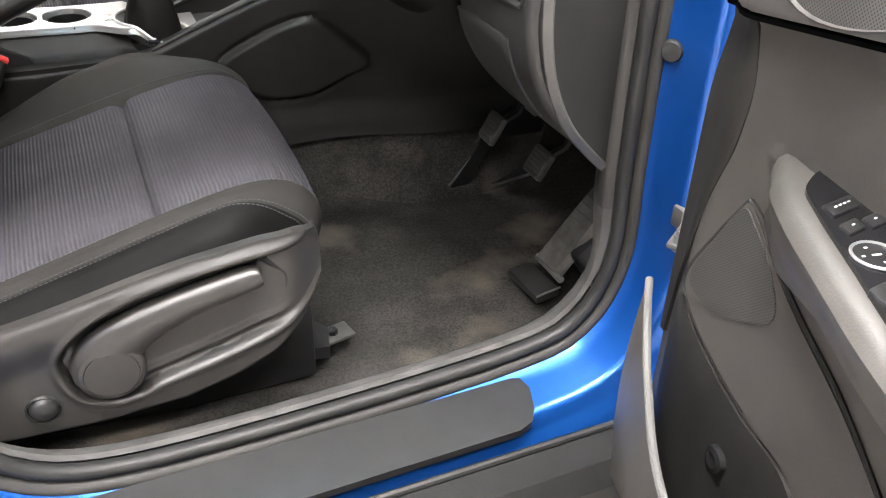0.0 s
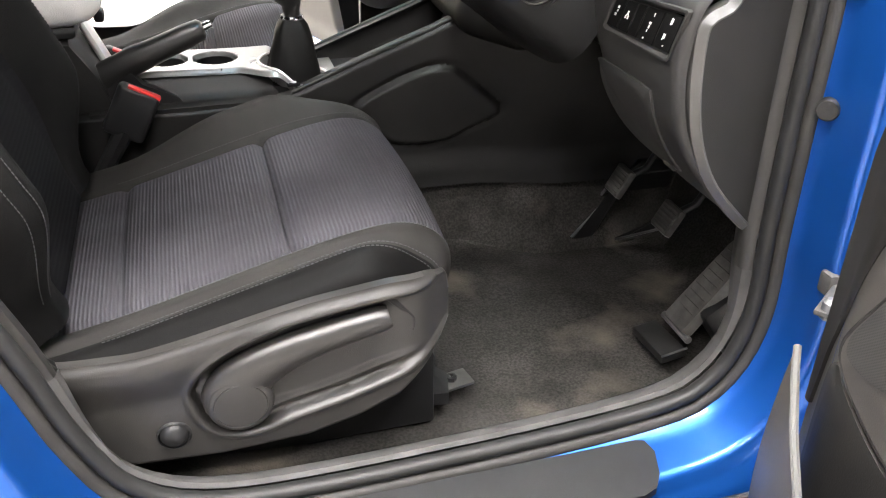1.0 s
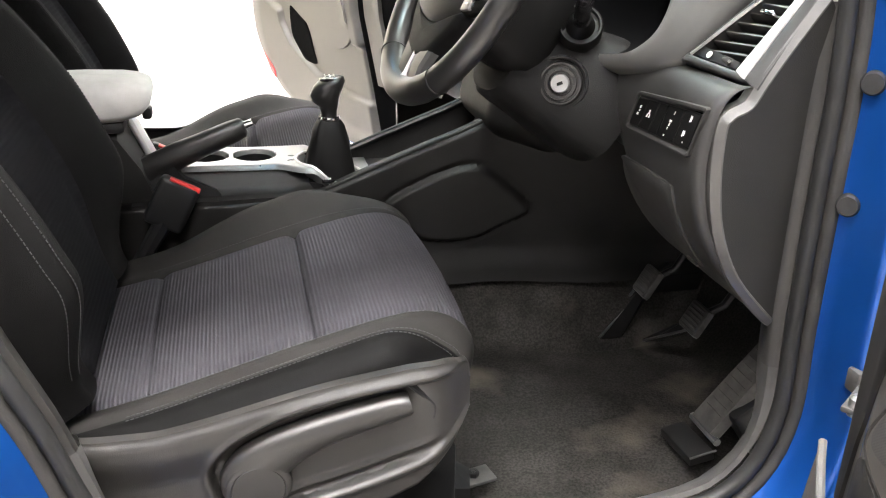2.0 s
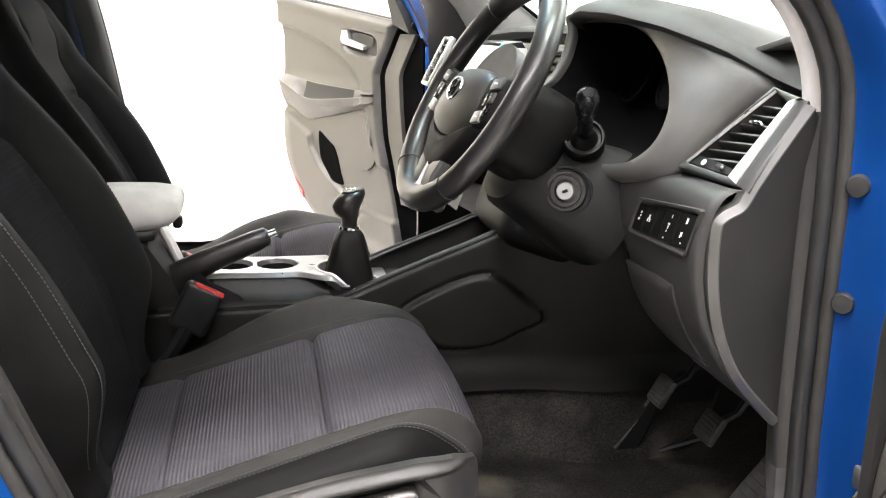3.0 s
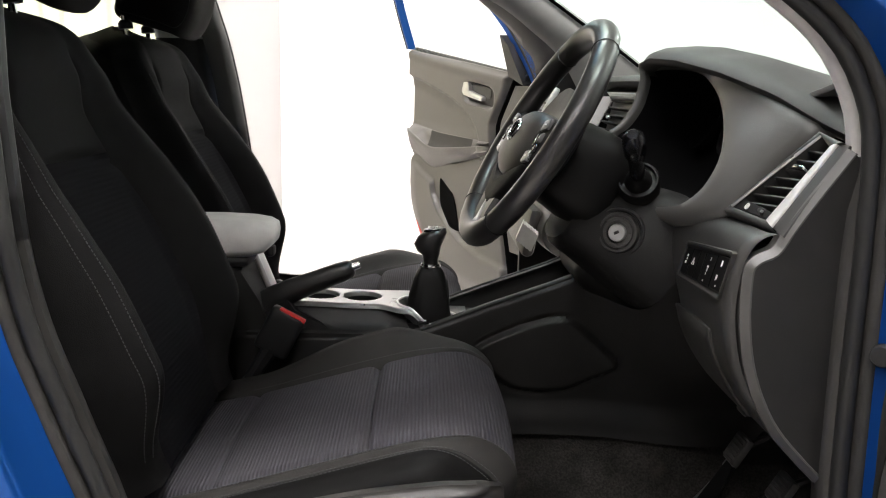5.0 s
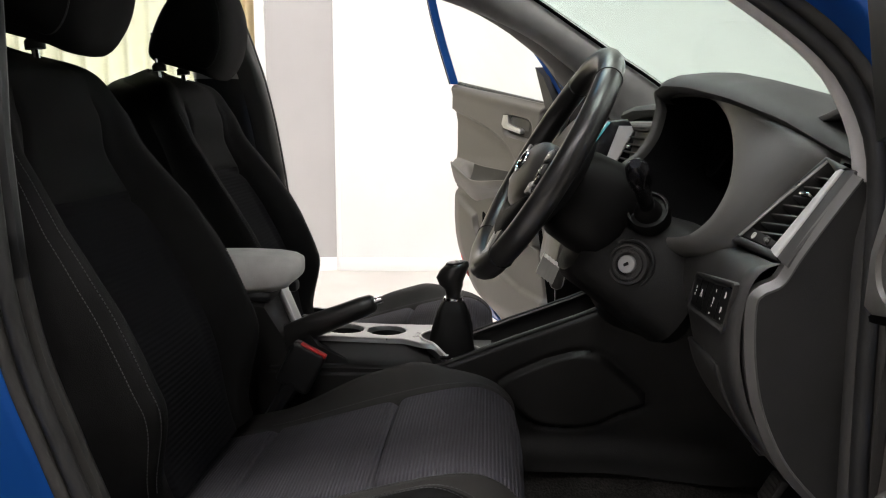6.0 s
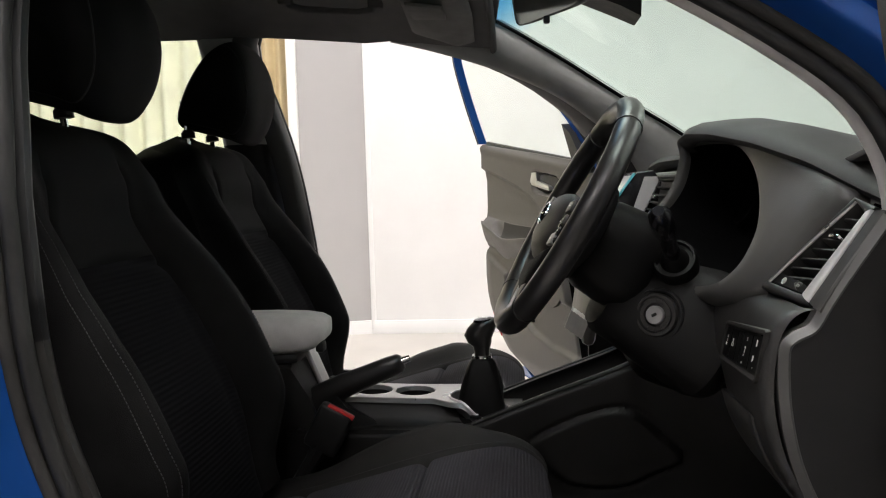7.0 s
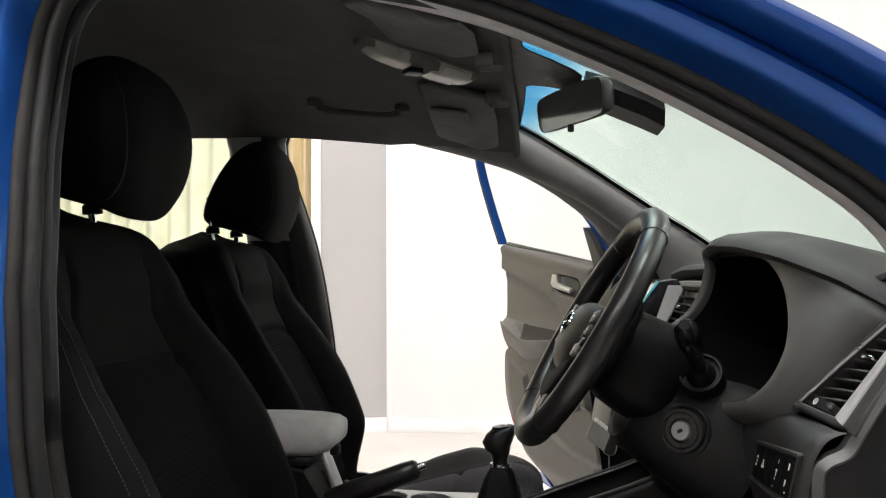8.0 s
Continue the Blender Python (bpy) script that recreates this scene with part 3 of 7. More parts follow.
            z = 0.352 + 0.30 * sm(0.34, 0.62, x) ** 1.2 + 0.012 * math.sin(7 * x + 3 * y) * math.sin(9 * y) + 0.05 * sm(-0.14, -0.04, y)
            z += 0.03 * sm(-0.62, -0.668, y) + 0.02 * sm(-0.3, -0.6, x)
            row.append(Vector((x, y, z)))
        P.append(row)
    e = thing("carpet", (0, -0.35, 0.34), "worn black car carpet with pale dusty stains", "carpet")
    emit("carpet_sheet", *thick(P, (0, 0, -0.02)), CARPET, e, smooth=80)
    P = []
    for i in range(61):
        x = -0.70 + 1.33 * i / 60
        row = []
        for k in range(21):
            zt = 0.50
            z = 0.34 + (zt - 0.34) * k / 20
            row.append(Vector((x, -0.064 - 0.050 * (1 - sm(0.34, 0.47, z)) - 0.045 * sm(0.02, 0.17, x) + 0.006 * math.sin(9 * x) * math.sin(14 * z), z)))
        P.append(row)
    emit("tunnel_carpet", *thick(P, (0, 0.02, 0)), CARPET, e, "black carpet on the tunnel side", 80)
    P = [[Vector((-1.0 + 1.62 * i / 20, 0.04 + 0.63 * j / 12, 0.352 + 0.30 * sm(0.34, 0.62, -1.0 + 1.62 * i / 20) ** 1.2)) for j in range(13)] for i in range(21)]
    e = thing("carpet", (0, 0.35, 0.34), "black car carpet in the passenger footwell", "carpet")
    emit("carpet_sheet", *thick(P, (0, 0, -0.02)), CARPET, e, smooth=80)
    # lower shell, bulkhead and rear quarters
    e = thing("lower_shell", (-0.6, 0, 0.26), "black underbody and bulkhead of the car", "car body", kind="structure")
    emit("floor_pan", *rbox((-0.85, 0, 0.30), (3.0, 1.44, 0.05), 0.01), BLACK, e)
    emit("bulkhead", *rbox((0.66, 0, 0.68), (0.03, 1.42, 0.74), 0.01), BLACK, e)
    emit("tunnel", *rbox((0.38, 0.04, 0.56), (0.58, 0.14, 0.46), 0.03), BLACK, e)
    emit("tailgate", *rbox((-2.33, 0, 0.86), (0.04, 1.36, 1.12), 0.01), BLACK, e)
    for s in (-1, 1):
        q = emit("rear_door_panel", *rbox((-1.62, s * 0.74, 0.72), (1.42, 0.07, 0.88), 0.02), BLACK, e, "black inner panel of the rear door")
        t = emit("rear_window_top", *rbox((-1.60, s * 0.655, 1.555), (1.5, 0.13, 0.09), 0.02, rot=(s * 12, 0, 0)), HEADL, e)
        b = emit("rear_pillar", *rbox((-2.05, s * 0.70, 1.34), (0.5, 0.08, 0.42), 0.03), HEADL, e)
        g = emit("rear_side_window", *rbox((-1.42, s * 0.70, 1.34), (0.95, 0.005, 0.44), 0, rot=(s * 10, 0, 0)), WINDOW, e, "clear rear side window")
        g.visible_shadow = False
        # centre pillar
        rows = []
        for z, x0, x1 in ((0.45, -0.80, -0.62), (0.66, -0.86, -0.68), (0.9, -0.90, -0.755), (1.15, -0.945, -0.79), (1.22, -0.955, -0.795), (1.40, -0.975, -0.80), (1.56, -1.0, -0.80)):
            if s > 0:
                x0, x1 = x0 - 0.02, min(x1 - 0.055, -0.775)
            ow = half_width(z) + (0.045 if s > 0 else 0)
            rows.append([Vector((x1, s * (ow + 0.02), z)), Vector((x1 - 0.004, s * (ow - 0.03), z)), Vector((x1 - 0.02, s * (ow - 0.055), z)),
                         Vector((x0 + 0.02, s * (ow - 0.055), z)), Vector((x0, s * (ow - 0.03), z)), Vector((x0, s * (ow + 0.02), z))])
        emit("pillar_lower", *loft(rows[:5]), BLACK, e, "black lower centre pillar cover", 60)
        emit("pillar_upper", *loft(rows[4:]), TRIMG, e, "grey upper centre pillar cover", 60)


shell()


def sill_details():
    k = [(-0.62, 0.746), (-0.62, 0.828), (0.020, 0.824), (0.040, 0.816), (0.052, 0.800), (0.060, 0.770), (0.056, 0.750), (0.046, 0.746)]
    e = thing("kick_plate", (-0.3, -0.78, 0.40), "black plastic kick plate on the blue door sill", "kick plate")
    emit("plate", *prism(k, lambda a, b, d: (a, -b, d + 0.012 * sm(0.82, 0.76, b)), 0.397, 0.4075, 0.003), BLACK, e)
    for i in range(6):
        emit("bar", *rbox((-0.245 + 0.016 * i, -0.785, 0.4118), (0.010, 0.010, 0.0008), 0.0003), GRAIN, e, "raised unreadable lettering")
    e = thing("side_skirt", (-0.3, -0.86, 0.26), "black plastic side skirt under the door sill", "side skirt")
    prof = [(0.838, 0.380), (0.848, 0.386), (0.886, 0.380), (0.908, 0.358), (0.914, 0.29), (0.88, 0.24), (0.82, 0.24)]
    emit("skirt", *loft([[Vector((x, -a, z)) for a, z in prof] for x in (-1.0, -0.6, -0.2, 0.2, 0.32)]), SKIRT, e, smooth=30)
    emit("skirt_seal", *tube([(x, -0.841, 0.387) for x in (-1.0, -0.5, 0.0, 0.3)], 0.005, 8), RUBBER, e, "rubber strip along the skirt")
    for x, z in ((0.2085, 0.975), (0.2085, 0.8445)):
        e = thing("rubber_bump_stop", (x, -0.75, z), "round black rubber stop on the blue door jamb", "bump stop", "bump stops")
        emit("pad", *lathe((x + 0.004, -0.747, z), (-0.75, -0.66, 0), [(0.0125, -0.004), (0.0125, 0.006), (0.0105, 0.009), (0.0, 0.010)]), RUBBER, e)
    e = thing("door_check", (0.236, -0.80, 0.66), "bare metal door check strap in the jamb", "door check")
    emit("strap", *join(rbox((0.205, -0.835, 0.657), (0.07, 0.024, 0.007), 0.002, rot=(0, 0, 35)), rbox((0.226, -0.80, 0.657), (0.018, 0.02, 0.028), 0.004)), STEEL, e)
    emit("pin", *lathe((0.185, -0.85, 0.65), (0, 0, 1), [(0.008, 0), (0.008, 0.02), (0.004, 0.024)]), GREY, e)


sill_details()


# ---- dashboard ----
LIP = [(-0.70, 0.205, 1.062), (-0.617, 0.183, 1.086), (-0.55, 0.150, 1.118), (-0.45, 0.112, 1.146), (-0.35, 0.083, 1.163), (-0.27, 0.062, 1.168), (-0.235, 0.062, 1.158),
       (-0.215, 0.09, 1.138), (-0.16, 0.095, 1.134), (0.0, 0.10, 1.136), (0.2, 0.10, 1.136), (0.45, 0.115, 1.128), (0.58, 0.14, 1.112), (0.70, 0.20, 1.065)]


def lip(y):
    ys = [r[0] for r in LIP]
    return float(np.interp(y, ys, [r[1] for r in LIP])), float(np.interp(y, ys, [r[2] for r in LIP]))


def dashboard():
    e = thing("dashboard", (0.3, 0, 0.66), "dark soft-touch dashboard with instrument hood and lower panels", "dashboard")
    P = []
    for k in range(71):
        y = -0.695 + 1.39 * k / 70
        x, z = lip(y)
        hump = (1 if -0.62 < y < -0.22 else 0.6) * (1 - 0.7 * sm(-0.47, -0.55, y))
        P.append([Vector(p) for p in ((x + 0.022, y, z - 0.018), (x + 0.006, y, z - 0.014), (x, y, z - 0.006), (x + 0.006, y, z + 0.003), (x + 0.025, y, z + 0.010 * hump),
                                      (x + 0.07, y, z + 0.014 * hump), (x + 0.14, y, z - 0.004), (0.40, y, 1.075 - 0.03 * abs(y / 0.7) ** 2), (0.62, y, 0.98 - 0.03 * abs(y / 0.7) ** 2))])
    emit("top_pad", *grid(P), DTOP, e, "grained black dashboard top with instrument hood", 60)
    # instrument surround
    opening = [(0.073, -0.236, 1.146), (0.091, -0.29, 1.150), (0.113, -0.356, 1.143), (0.121, -0.417, 1.118), (0.117, -0.472, 1.080), (0.106, -0.505, 1.036), (0.088, -0.514, 0.998),
               (0.070, -0.503, 0.974), (0.056, -0.480, 0.962), (0.040, -0.42, 0.955), (0.016, -0.33, 0.962), (0.0, -0.25, 1.005), (0.020, -0.232, 1.038), (0.046, -0.231, 1.059), (0.064, -0.231, 1.086), (0.072, -0.231, 1.110), (0.075, -0.232, 1.130)]
    outer = [(0.062, -0.228, 1.155), (0.074, -0.285, 1.160), (0.100, -0.38, 1.152), (0.140, -0.505, 1.119), (0.180, -0.610, 1.080), (0.140, -0.588, 1.03), (0.100, -0.568, 0.972),
             (0.080, -0.54, 0.952), (0.064, -0.50, 0.943), (0.040, -0.43, 0.938), (0.012, -0.33, 0.942), (-0.010, -0.240, 0.995), (0.010, -0.221, 1.034), (0.038, -0.220, 1.058), (0.055, -0.220, 1.086), (0.063, -0.220, 1.110), (0.066, -0.222, 1.132)]
    A, B = spline(opening, 102, True), spline(outer, 102, True)
    nrm = np.array((-0.816, -0.328, 0.476))
    rings = []
    for f, o in ((0, -0.010), (0.0, 0.0), (0.06, 0.004), (0.3, 0.006), (0.6, 0.006), (0.85, 0.003), (1.0, -0.004), (1.03, -0.02)):
        rings.append([Vector(a + (b - a) * f + nrm * o) for a, b in zip(A, B)])
    emit("instrument_surround", *grid(rings, closed_v=True), DASH, e, "satin charcoal instrument surround", 60)
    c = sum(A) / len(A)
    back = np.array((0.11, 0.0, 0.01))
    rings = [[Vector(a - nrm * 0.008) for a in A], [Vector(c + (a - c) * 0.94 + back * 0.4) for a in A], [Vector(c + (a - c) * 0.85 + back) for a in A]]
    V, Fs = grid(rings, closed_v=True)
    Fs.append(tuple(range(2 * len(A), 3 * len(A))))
    # cavity and dials get their deep shade from the near-black colour
    emit("instrument_cavity", V, Fs, CAVITY, e, "instrument cavity painted near-black for its deep shade", 60)
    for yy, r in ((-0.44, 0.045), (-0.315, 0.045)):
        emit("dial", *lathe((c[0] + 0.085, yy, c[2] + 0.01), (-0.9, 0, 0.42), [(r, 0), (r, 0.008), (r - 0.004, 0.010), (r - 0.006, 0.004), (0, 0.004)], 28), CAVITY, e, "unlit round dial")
    # corner air vent
    oBL, oBR, oTR, oTL = (np.array(p) for p in ((0.095, -0.567, 0.969), (0.112, -0.687, 0.962), (0.177, -0.683, 1.062), (0.173, -0.634, 1.071)))
    iBL, iBR, iTR, iTL = (np.array(p) for p in ((0.1015, -0.578, 0.9765), (0.113, -0.655, 0.972), (0.170, -0.668, 1.055), (0.172, -0.641, 1.066)))
    vn = np.array((-0.827, -0.147, 0.542))

    def rim(a0, b0, a1, b1, h=0.003, deep=0.02):
        """a raised strip of the frame, from its outer edge a to its inner edge b"""
        rows = []
        for k in range(7):
            f = k / 6
            a, b = a0 + (a1 - a0) * f, b0 + (b1 - b0) * f
            rows.append([Vector(a + (b - a) * q + vn * o) for q, o in ((0, -deep), (0, 0), (0.12, h * 0.8), (0.3, h), (0.7, h), (0.9, h * 0.7), (1, 0), (1, -deep))])
        return grid(rows)
    v = emit("air_vent", *join(rim(oBL, iBL, oBR, iBR), rim(oTL, iTL, oBL, iBL), rim(oTR, iTR, oTL, iTL)), BEZEL, e, "corner air vent set in dark plastic", 50)
    mTR, mBR = iTR + (oTR - iTR) * 0.62, iBR + (oBR - iBR) * 0.55
    emit("vent_edge", *rim(mTR + vn * 0.001, iTR + vn * 0.001, mBR + vn * 0.001, iBR + vn * 0.001, 0.003), SILVER, v, "broad satin silver vent edge", 50)
    emit("vent_flank", *rim(oTR - vn * 0.004 + (0.001, -0.006, 0), mTR, oBR - vn * 0.004 + (0.001, -0.006, 0), mBR, 0.001), BEZEL, v, "charcoal flank of the vent", 50)
    emit("vent_line", *tube([iTL + vn * 0.002, iBL * 0.5 + iTL * 0.5 + vn * 0.003, iBL + vn * 0.002], [0.0016, 0.0022, 0.0018], 8), BRIGHT, v, "thin bright vent edge")
    # near-black sheet stands for the shade behind the slats
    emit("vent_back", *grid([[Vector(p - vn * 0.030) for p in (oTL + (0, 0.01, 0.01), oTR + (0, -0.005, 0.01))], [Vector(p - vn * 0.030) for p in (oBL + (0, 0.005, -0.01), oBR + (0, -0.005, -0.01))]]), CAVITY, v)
    for i in range(7):
        f = 0.10 + 0.122 * i
        a, b = iBL + (iTL - iBL) * f, iBR + (iTR - iBR) * min(0.99, f + 0.11)
        down = Vector((0.010, 0.001, -0.009))
        up = Vector((0.0008, 0, 0.0014))
        rows = [[p + up, p + up + down, p - up + down, p - up, p - Vector((0.0012, 0, 0))] for p in (Vector(a - vn * 0.004), Vector((a + b) / 2 - vn * 0.0035), Vector(b - vn * 0.004))]
        emit("slat", *loft(rows), BEZEL, v)
    emit("vent_tab", *rbox((0.1495, -0.643, 1.031), (0.008, 0.020, 0.0045), 0.0015, rot=(0, 30, 8)), CHROME, v, "small chrome vent tab")
    emit("wheel_plate", *rim(iBL + (0.001, 0, 0.001), iBL + (iTL - iBL) * 0.13, iBR + (0.001, 0.004, 0.001), iBR + (iTR - iBR) * 0.10 + (0, 0.004, 0), 0.0), BLACK, v, "plain strip below the slats")
    emit("vent_wheel", *lathe((0.1165, -0.628, 0.9785), (0.14, 0.98, 0.02), [(0.003, -0.011), (0.0045, -0.010), (0.0045, 0.010), (0.003, 0.011)], 16), BEZEL, v, "vent thumb wheel")
    for dy in (-0.013, 0.013):
        emit("wheel_cap", *lathe((0.1155 + 0.14 * dy, -0.628 + dy, 0.979 + 0.02 * dy), vn, [(0.0018, 0.002), (0.0018, 0.0042), (0.0, 0.0046)], 10), BRIGHT, v, "bright end of the thumb wheel")
    emit("icon", *lathe((0.1085, -0.604, 0.981), vn, [(0.0042, 0), (0.0042, 0.0008), (0.0027, 0.0008), (0.0027, 0)], 16), ICON, v, "white vent symbol")
    # lower panels
    prof = [(0.105, 0.962), (0.088, 0.957), (0.076, 0.945), (0.068, 0.925), (0.063, 0.885), (0.066, 0.845), (0.078, 0.80), (0.104, 0.755), (0.140, 0.715), (0.185, 0.675), (0.222, 0.652), (0.30, 0.66)]
    PR = spline(prof, 40)
    P = []
    for y in [-0.6868, -0.686, -0.684, -0.681, -0.677, -0.672] + [-0.664 + 0.416 * k / 36 for k in range(37)]:
        row = []
        bend = 0.013 - math.sqrt(0.013 ** 2 - max(0.0, -0.674 - y) ** 2)
        for x, z in PR:
            x2 = x + bend + 0.085 * sm(-0.52, -0.36, y) * sm(0.90, 0.80, z)
            row.append(Vector((x2 - 0.010 * sm(-0.55, -0.40, y) * sm(0.86, 0.93, z), y, z + 0.05 * sm(-0.45, -0.3, y) * sm(0.8, 0.68, z))))
        P.append(row)
    emit("lower_panel", *grid(P), KNEE, e, "charcoal knee panel under the wheel", 60)

    def on_panel(y, z, off=0.0):
        x = float(np.interp(-z, [-p[1] for p in PR], [p[0] for p in PR]))
        return x - off
    # fuse lid with finger notch
    lid = [(-0.505, 0.836), (-0.615, 0.838), (-0.633, 0.826), (-0.630, 0.745), (-0.615, 0.722), (-0.53, 0.712), (-0.505, 0.73), (-0.498, 0.80), (-0.499, 0.828)]
    L = spline(lid, 48, True)
    cy, cz = -0.56, 0.775
    rings = [[Vector((on_panel(0, cz + (z - cz) * f, o), cy + (y - cy) * f, cz + (z - cz) * f)) for y, z in L] for f, o in ((1.0, -0.002), (0.995, 0.0028), (0.97, 0.004), (0.7, 0.004), (0.35, 0.004), (0.05, 0.004))]
    V, Fs = grid(rings, closed_v=True)
    Fs.append(tuple(range(5 * len(L), 6 * len(L))))
    emit("fuse_lid", V, Fs, KNEE, e, "flush fuse box lid", 50)
    emit("lid_notch", *rbox((on_panel(0, 0.725, 0.002), -0.60, 0.725), (0.008, 0.03, 0.010), 0.005, rot=(0, 35, 0)), KNEE, e, "finger notch of the lid")
    # switch plate
    sw = thing("switch_panel", (0.06, -0.597, 0.88), "black switch panel with marked push buttons", "switch panel")
    zz = lambda u, w: 0.919 + 0.013 * u - 0.038 * w - 0.006 * u * w
    put = lambda u, w, o: Vector((0.0608 - o + 0.13 * max(0.0, zz(u, w) - 0.888), -0.530 - 0.145 * u + 0.015 * w - 0.003 * u * w, zz(u, w)))
    ring = [(0.02, 0.0), (0.98, 0.0), (1.0, 0.04), (1.0, 0.94), (0.97, 1.0), (0.04, 1.0), (0.0, 0.92), (0.0, 0.05)]
    big = lambda f: [(0.5 + (u - 0.5) * (1 + 0.10 * f), 0.5 + (w - 0.5) * (1 + 0.36 * f)) for u, w in ring]
    emit("bezel", *grid([[put(u, w, o) for u, w in big(f)] for f, o in ((1.0, -0.004), (0.95, 0.0012), (0.62, 0.0018), (0.5, 0.0012), (0.0, -0.004))], closed_v=True), KNEE, sw, "slim raised surround", 50)
    emit("plate", *loft([[put(u, w, o) for u, w in big(f)] for f, o in ((0.2, -0.012), (0.2, -0.0035), (0.0, -0.003))]), CAVITY, sw)
    for u0, u1, marks in ((0.0, 0.18, "a"), (0.18, 0.36, "b"), (0.36, 0.50, ""), (0.50, 0.76, "c"), (0.76, 1.0, "d")):
        box = [(u0 + 0.005, 0.03), (u1 - 0.005, 0.03), (u1 - 0.005, 0.97), (u0 + 0.005, 0.97)]
        um = (u0 + u1) / 2
        b = emit("button", *loft([[put(um + (u - um) * f, 0.5 + (w - 0.5) * f, o) for u, w in box] for f, o in ((1, -0.008), (1, -0.0012), (0.94, -0.0004))]), SHROUD, sw)

        def mark(*bars):
            sets = []
            for u, w, lu, lw in bars:
                q = [put(um + (u + k * lu / 2) * 0.075, w + m * lw * 0.42, 0.0001) for k, m in ((-1, -1), (1, -1), (1, 1), (-1, 1))]
                sets.append(loft([q, [p + Vector((-0.0004, 0, 0)) for p in q]]))
            emit("icon", *join(*sets), ICON, b, "white symbol")
        if marks == "a":
            mark((0.1, 0.30, 0.35, 0.10), (0.15, 0.42, 0.25, 0.08), (0.0, 0.54, 0.40, 0.10))
        elif marks == "b":
            mark((0.0, 0.36, 0.30, 0.12), (-0.25, 0.50, 0.25, 0.12), (0.25, 0.50, 0.25, 0.12), (0.0, 0.43, 0.5, 0.05))
        elif marks == "c":
            mark((0.2, 0.18, 0.12, 0.12), (0.0, 0.42, 0.42, 0.08), (0.0, 0.52, 0.24, 0.12), (-0.1, 0.64, 0.14, 0.08), (-0.25, 0.86, 0.25, 0.06))
        elif marks == "d":
            mark((0.1, 0.20, 0.10, 0.22), (0.3, 0.20, 0.18, 0.18), (-0.25, 0.62, 0.15, 0.20), (0.0, 0.60, 0.15, 0.16), (0.3, 0.84, 0.20, 0.05))
    # end cap
    cap = [(0.186, 1.052), (0.150, 1.000), (0.128, 0.966), (0.113, 0.941), (0.093, 0.930), (0.086, 0.915), (0.088, 0.858), (0.100, 0.800), (0.126, 0.745), (0.165, 0.700), (0.207, 0.660), (0.215, 0.70), (0.212, 0.90), (0.200, 1.03)]
    emit("end_cap", *prism([(a, b) for a, b in cap], lambda a, b, d: (a, -d, b), 0.672, 0.694, 0.003, 2), CAPM, e, "grained end panel of the dashboard")
    edge = spline([(a, -0.688, b) for a, b in cap[:11]], 50)
    bevel = []
    for i, q in enumerate(edge):
        t = edge[min(i + 1, 49)] - edge[max(i - 1, 0)]
        o = np.array((t[2], 0, -t[0])) / np.linalg.norm(t)
        o = o if o[0] < 0 else -o
        q = np.array((q[0], 0, q[2]))
        bevel.append([Vector(q + o * a + np.array((0, y, 0))) for a, y in ((-0.0025, -0.693), (-0.0015, -0.6955), (0.0005, -0.6957), (0.0085, -0.6885), (0.0090, -0.676))])
    # lighter plastic paints the light that this bevel catches
    emit("cap_edge", *grid(bevel), DASH, e, "pale bevelled edge of the end panel", 25)
    # top grille
    g = emit("demist_grille", *rbox((0.222, -0.572, 1.1145), (0.066, 0.072, 0.008), 0.002, rot=(-16, 2, 14)), DASH, e, "small demist grille at the screen")
    for i in range(5):
        emit("slat", *rbox((0.202 + 0.010 * i, -0.577 + 0.0025 * i, 1.1185 - 0.0002 * i), (0.0055, 0.056, 0.003), 0.001, rot=(-16, 2, 14)), CAVITY, g)
    # centre stack
    st = emit("centre_fascia", *join(rbox((0.13, 0.0, 0.97), (0.16, 0.40, 0.26), 0.02, rot=(0, 12, 0))), DASH, e, "dark centre stack")
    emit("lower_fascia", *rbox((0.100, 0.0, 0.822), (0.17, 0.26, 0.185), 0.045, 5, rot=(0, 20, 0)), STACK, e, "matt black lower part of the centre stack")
    unit = [(-0.030, 1.030), (-0.007, 1.061), (0.0285, 1.109), (0.060, 1.113), (0.075, 1.09), (0.060, 0.99), (-0.020, 0.99)]
    sc = emit("screen_housing", *prism(unit, lambda a, b, d: (a, d, b), 0.0, 0.27, 0.003), GLOSS, e, "gloss black display housing")
    fx = lambda f, o: (-0.030 + 0.0585 * f - 0.80 * o, 1.030 + 0.079 * f + 0.60 * o)
    P = [[Vector((fx(f, 0.0015)[0], y, fx(f, 0.0015)[1])) for y in (0.016, 0.14, 0.255)] for f in (0.10, 0.5, 0.93)]
    emit("screen", *thick(P, (0.003, 0, -0.002)), SCREEN, sc, "pale reflecting display screen")
    P = [[Vector((fx(f, 0.003)[0], y, fx(f, 0.003)[1])) for y in (-0.003, 0.014)] for f in (0.25, 0.6, 0.98)]
    emit("film_edge", *thick(P, (0.003, 0, -0.002)), FILM, sc, "blue protective film on the screen edge")
    vx = lambda z: 0.053 + 0.48 * (z - 1.066)
    for y0, y1, sg in ((-0.020, -0.225, -1), (0.29, 0.42, 1)):
        zs = (1.034, 1.100)
        v = emit("centre_vent", *join(tube([(vx(zs[0]) - 0.002, y0, zs[0]), (vx(zs[0]) - 0.002, y1, zs[0])], 0.004, 8), tube([(vx(zs[1]) - 0.002, y0, zs[1]), (vx(zs[1]) - 0.002, y1, zs[1])], 0.004, 8)), BLACK, e, "centre air vent with dark slats")
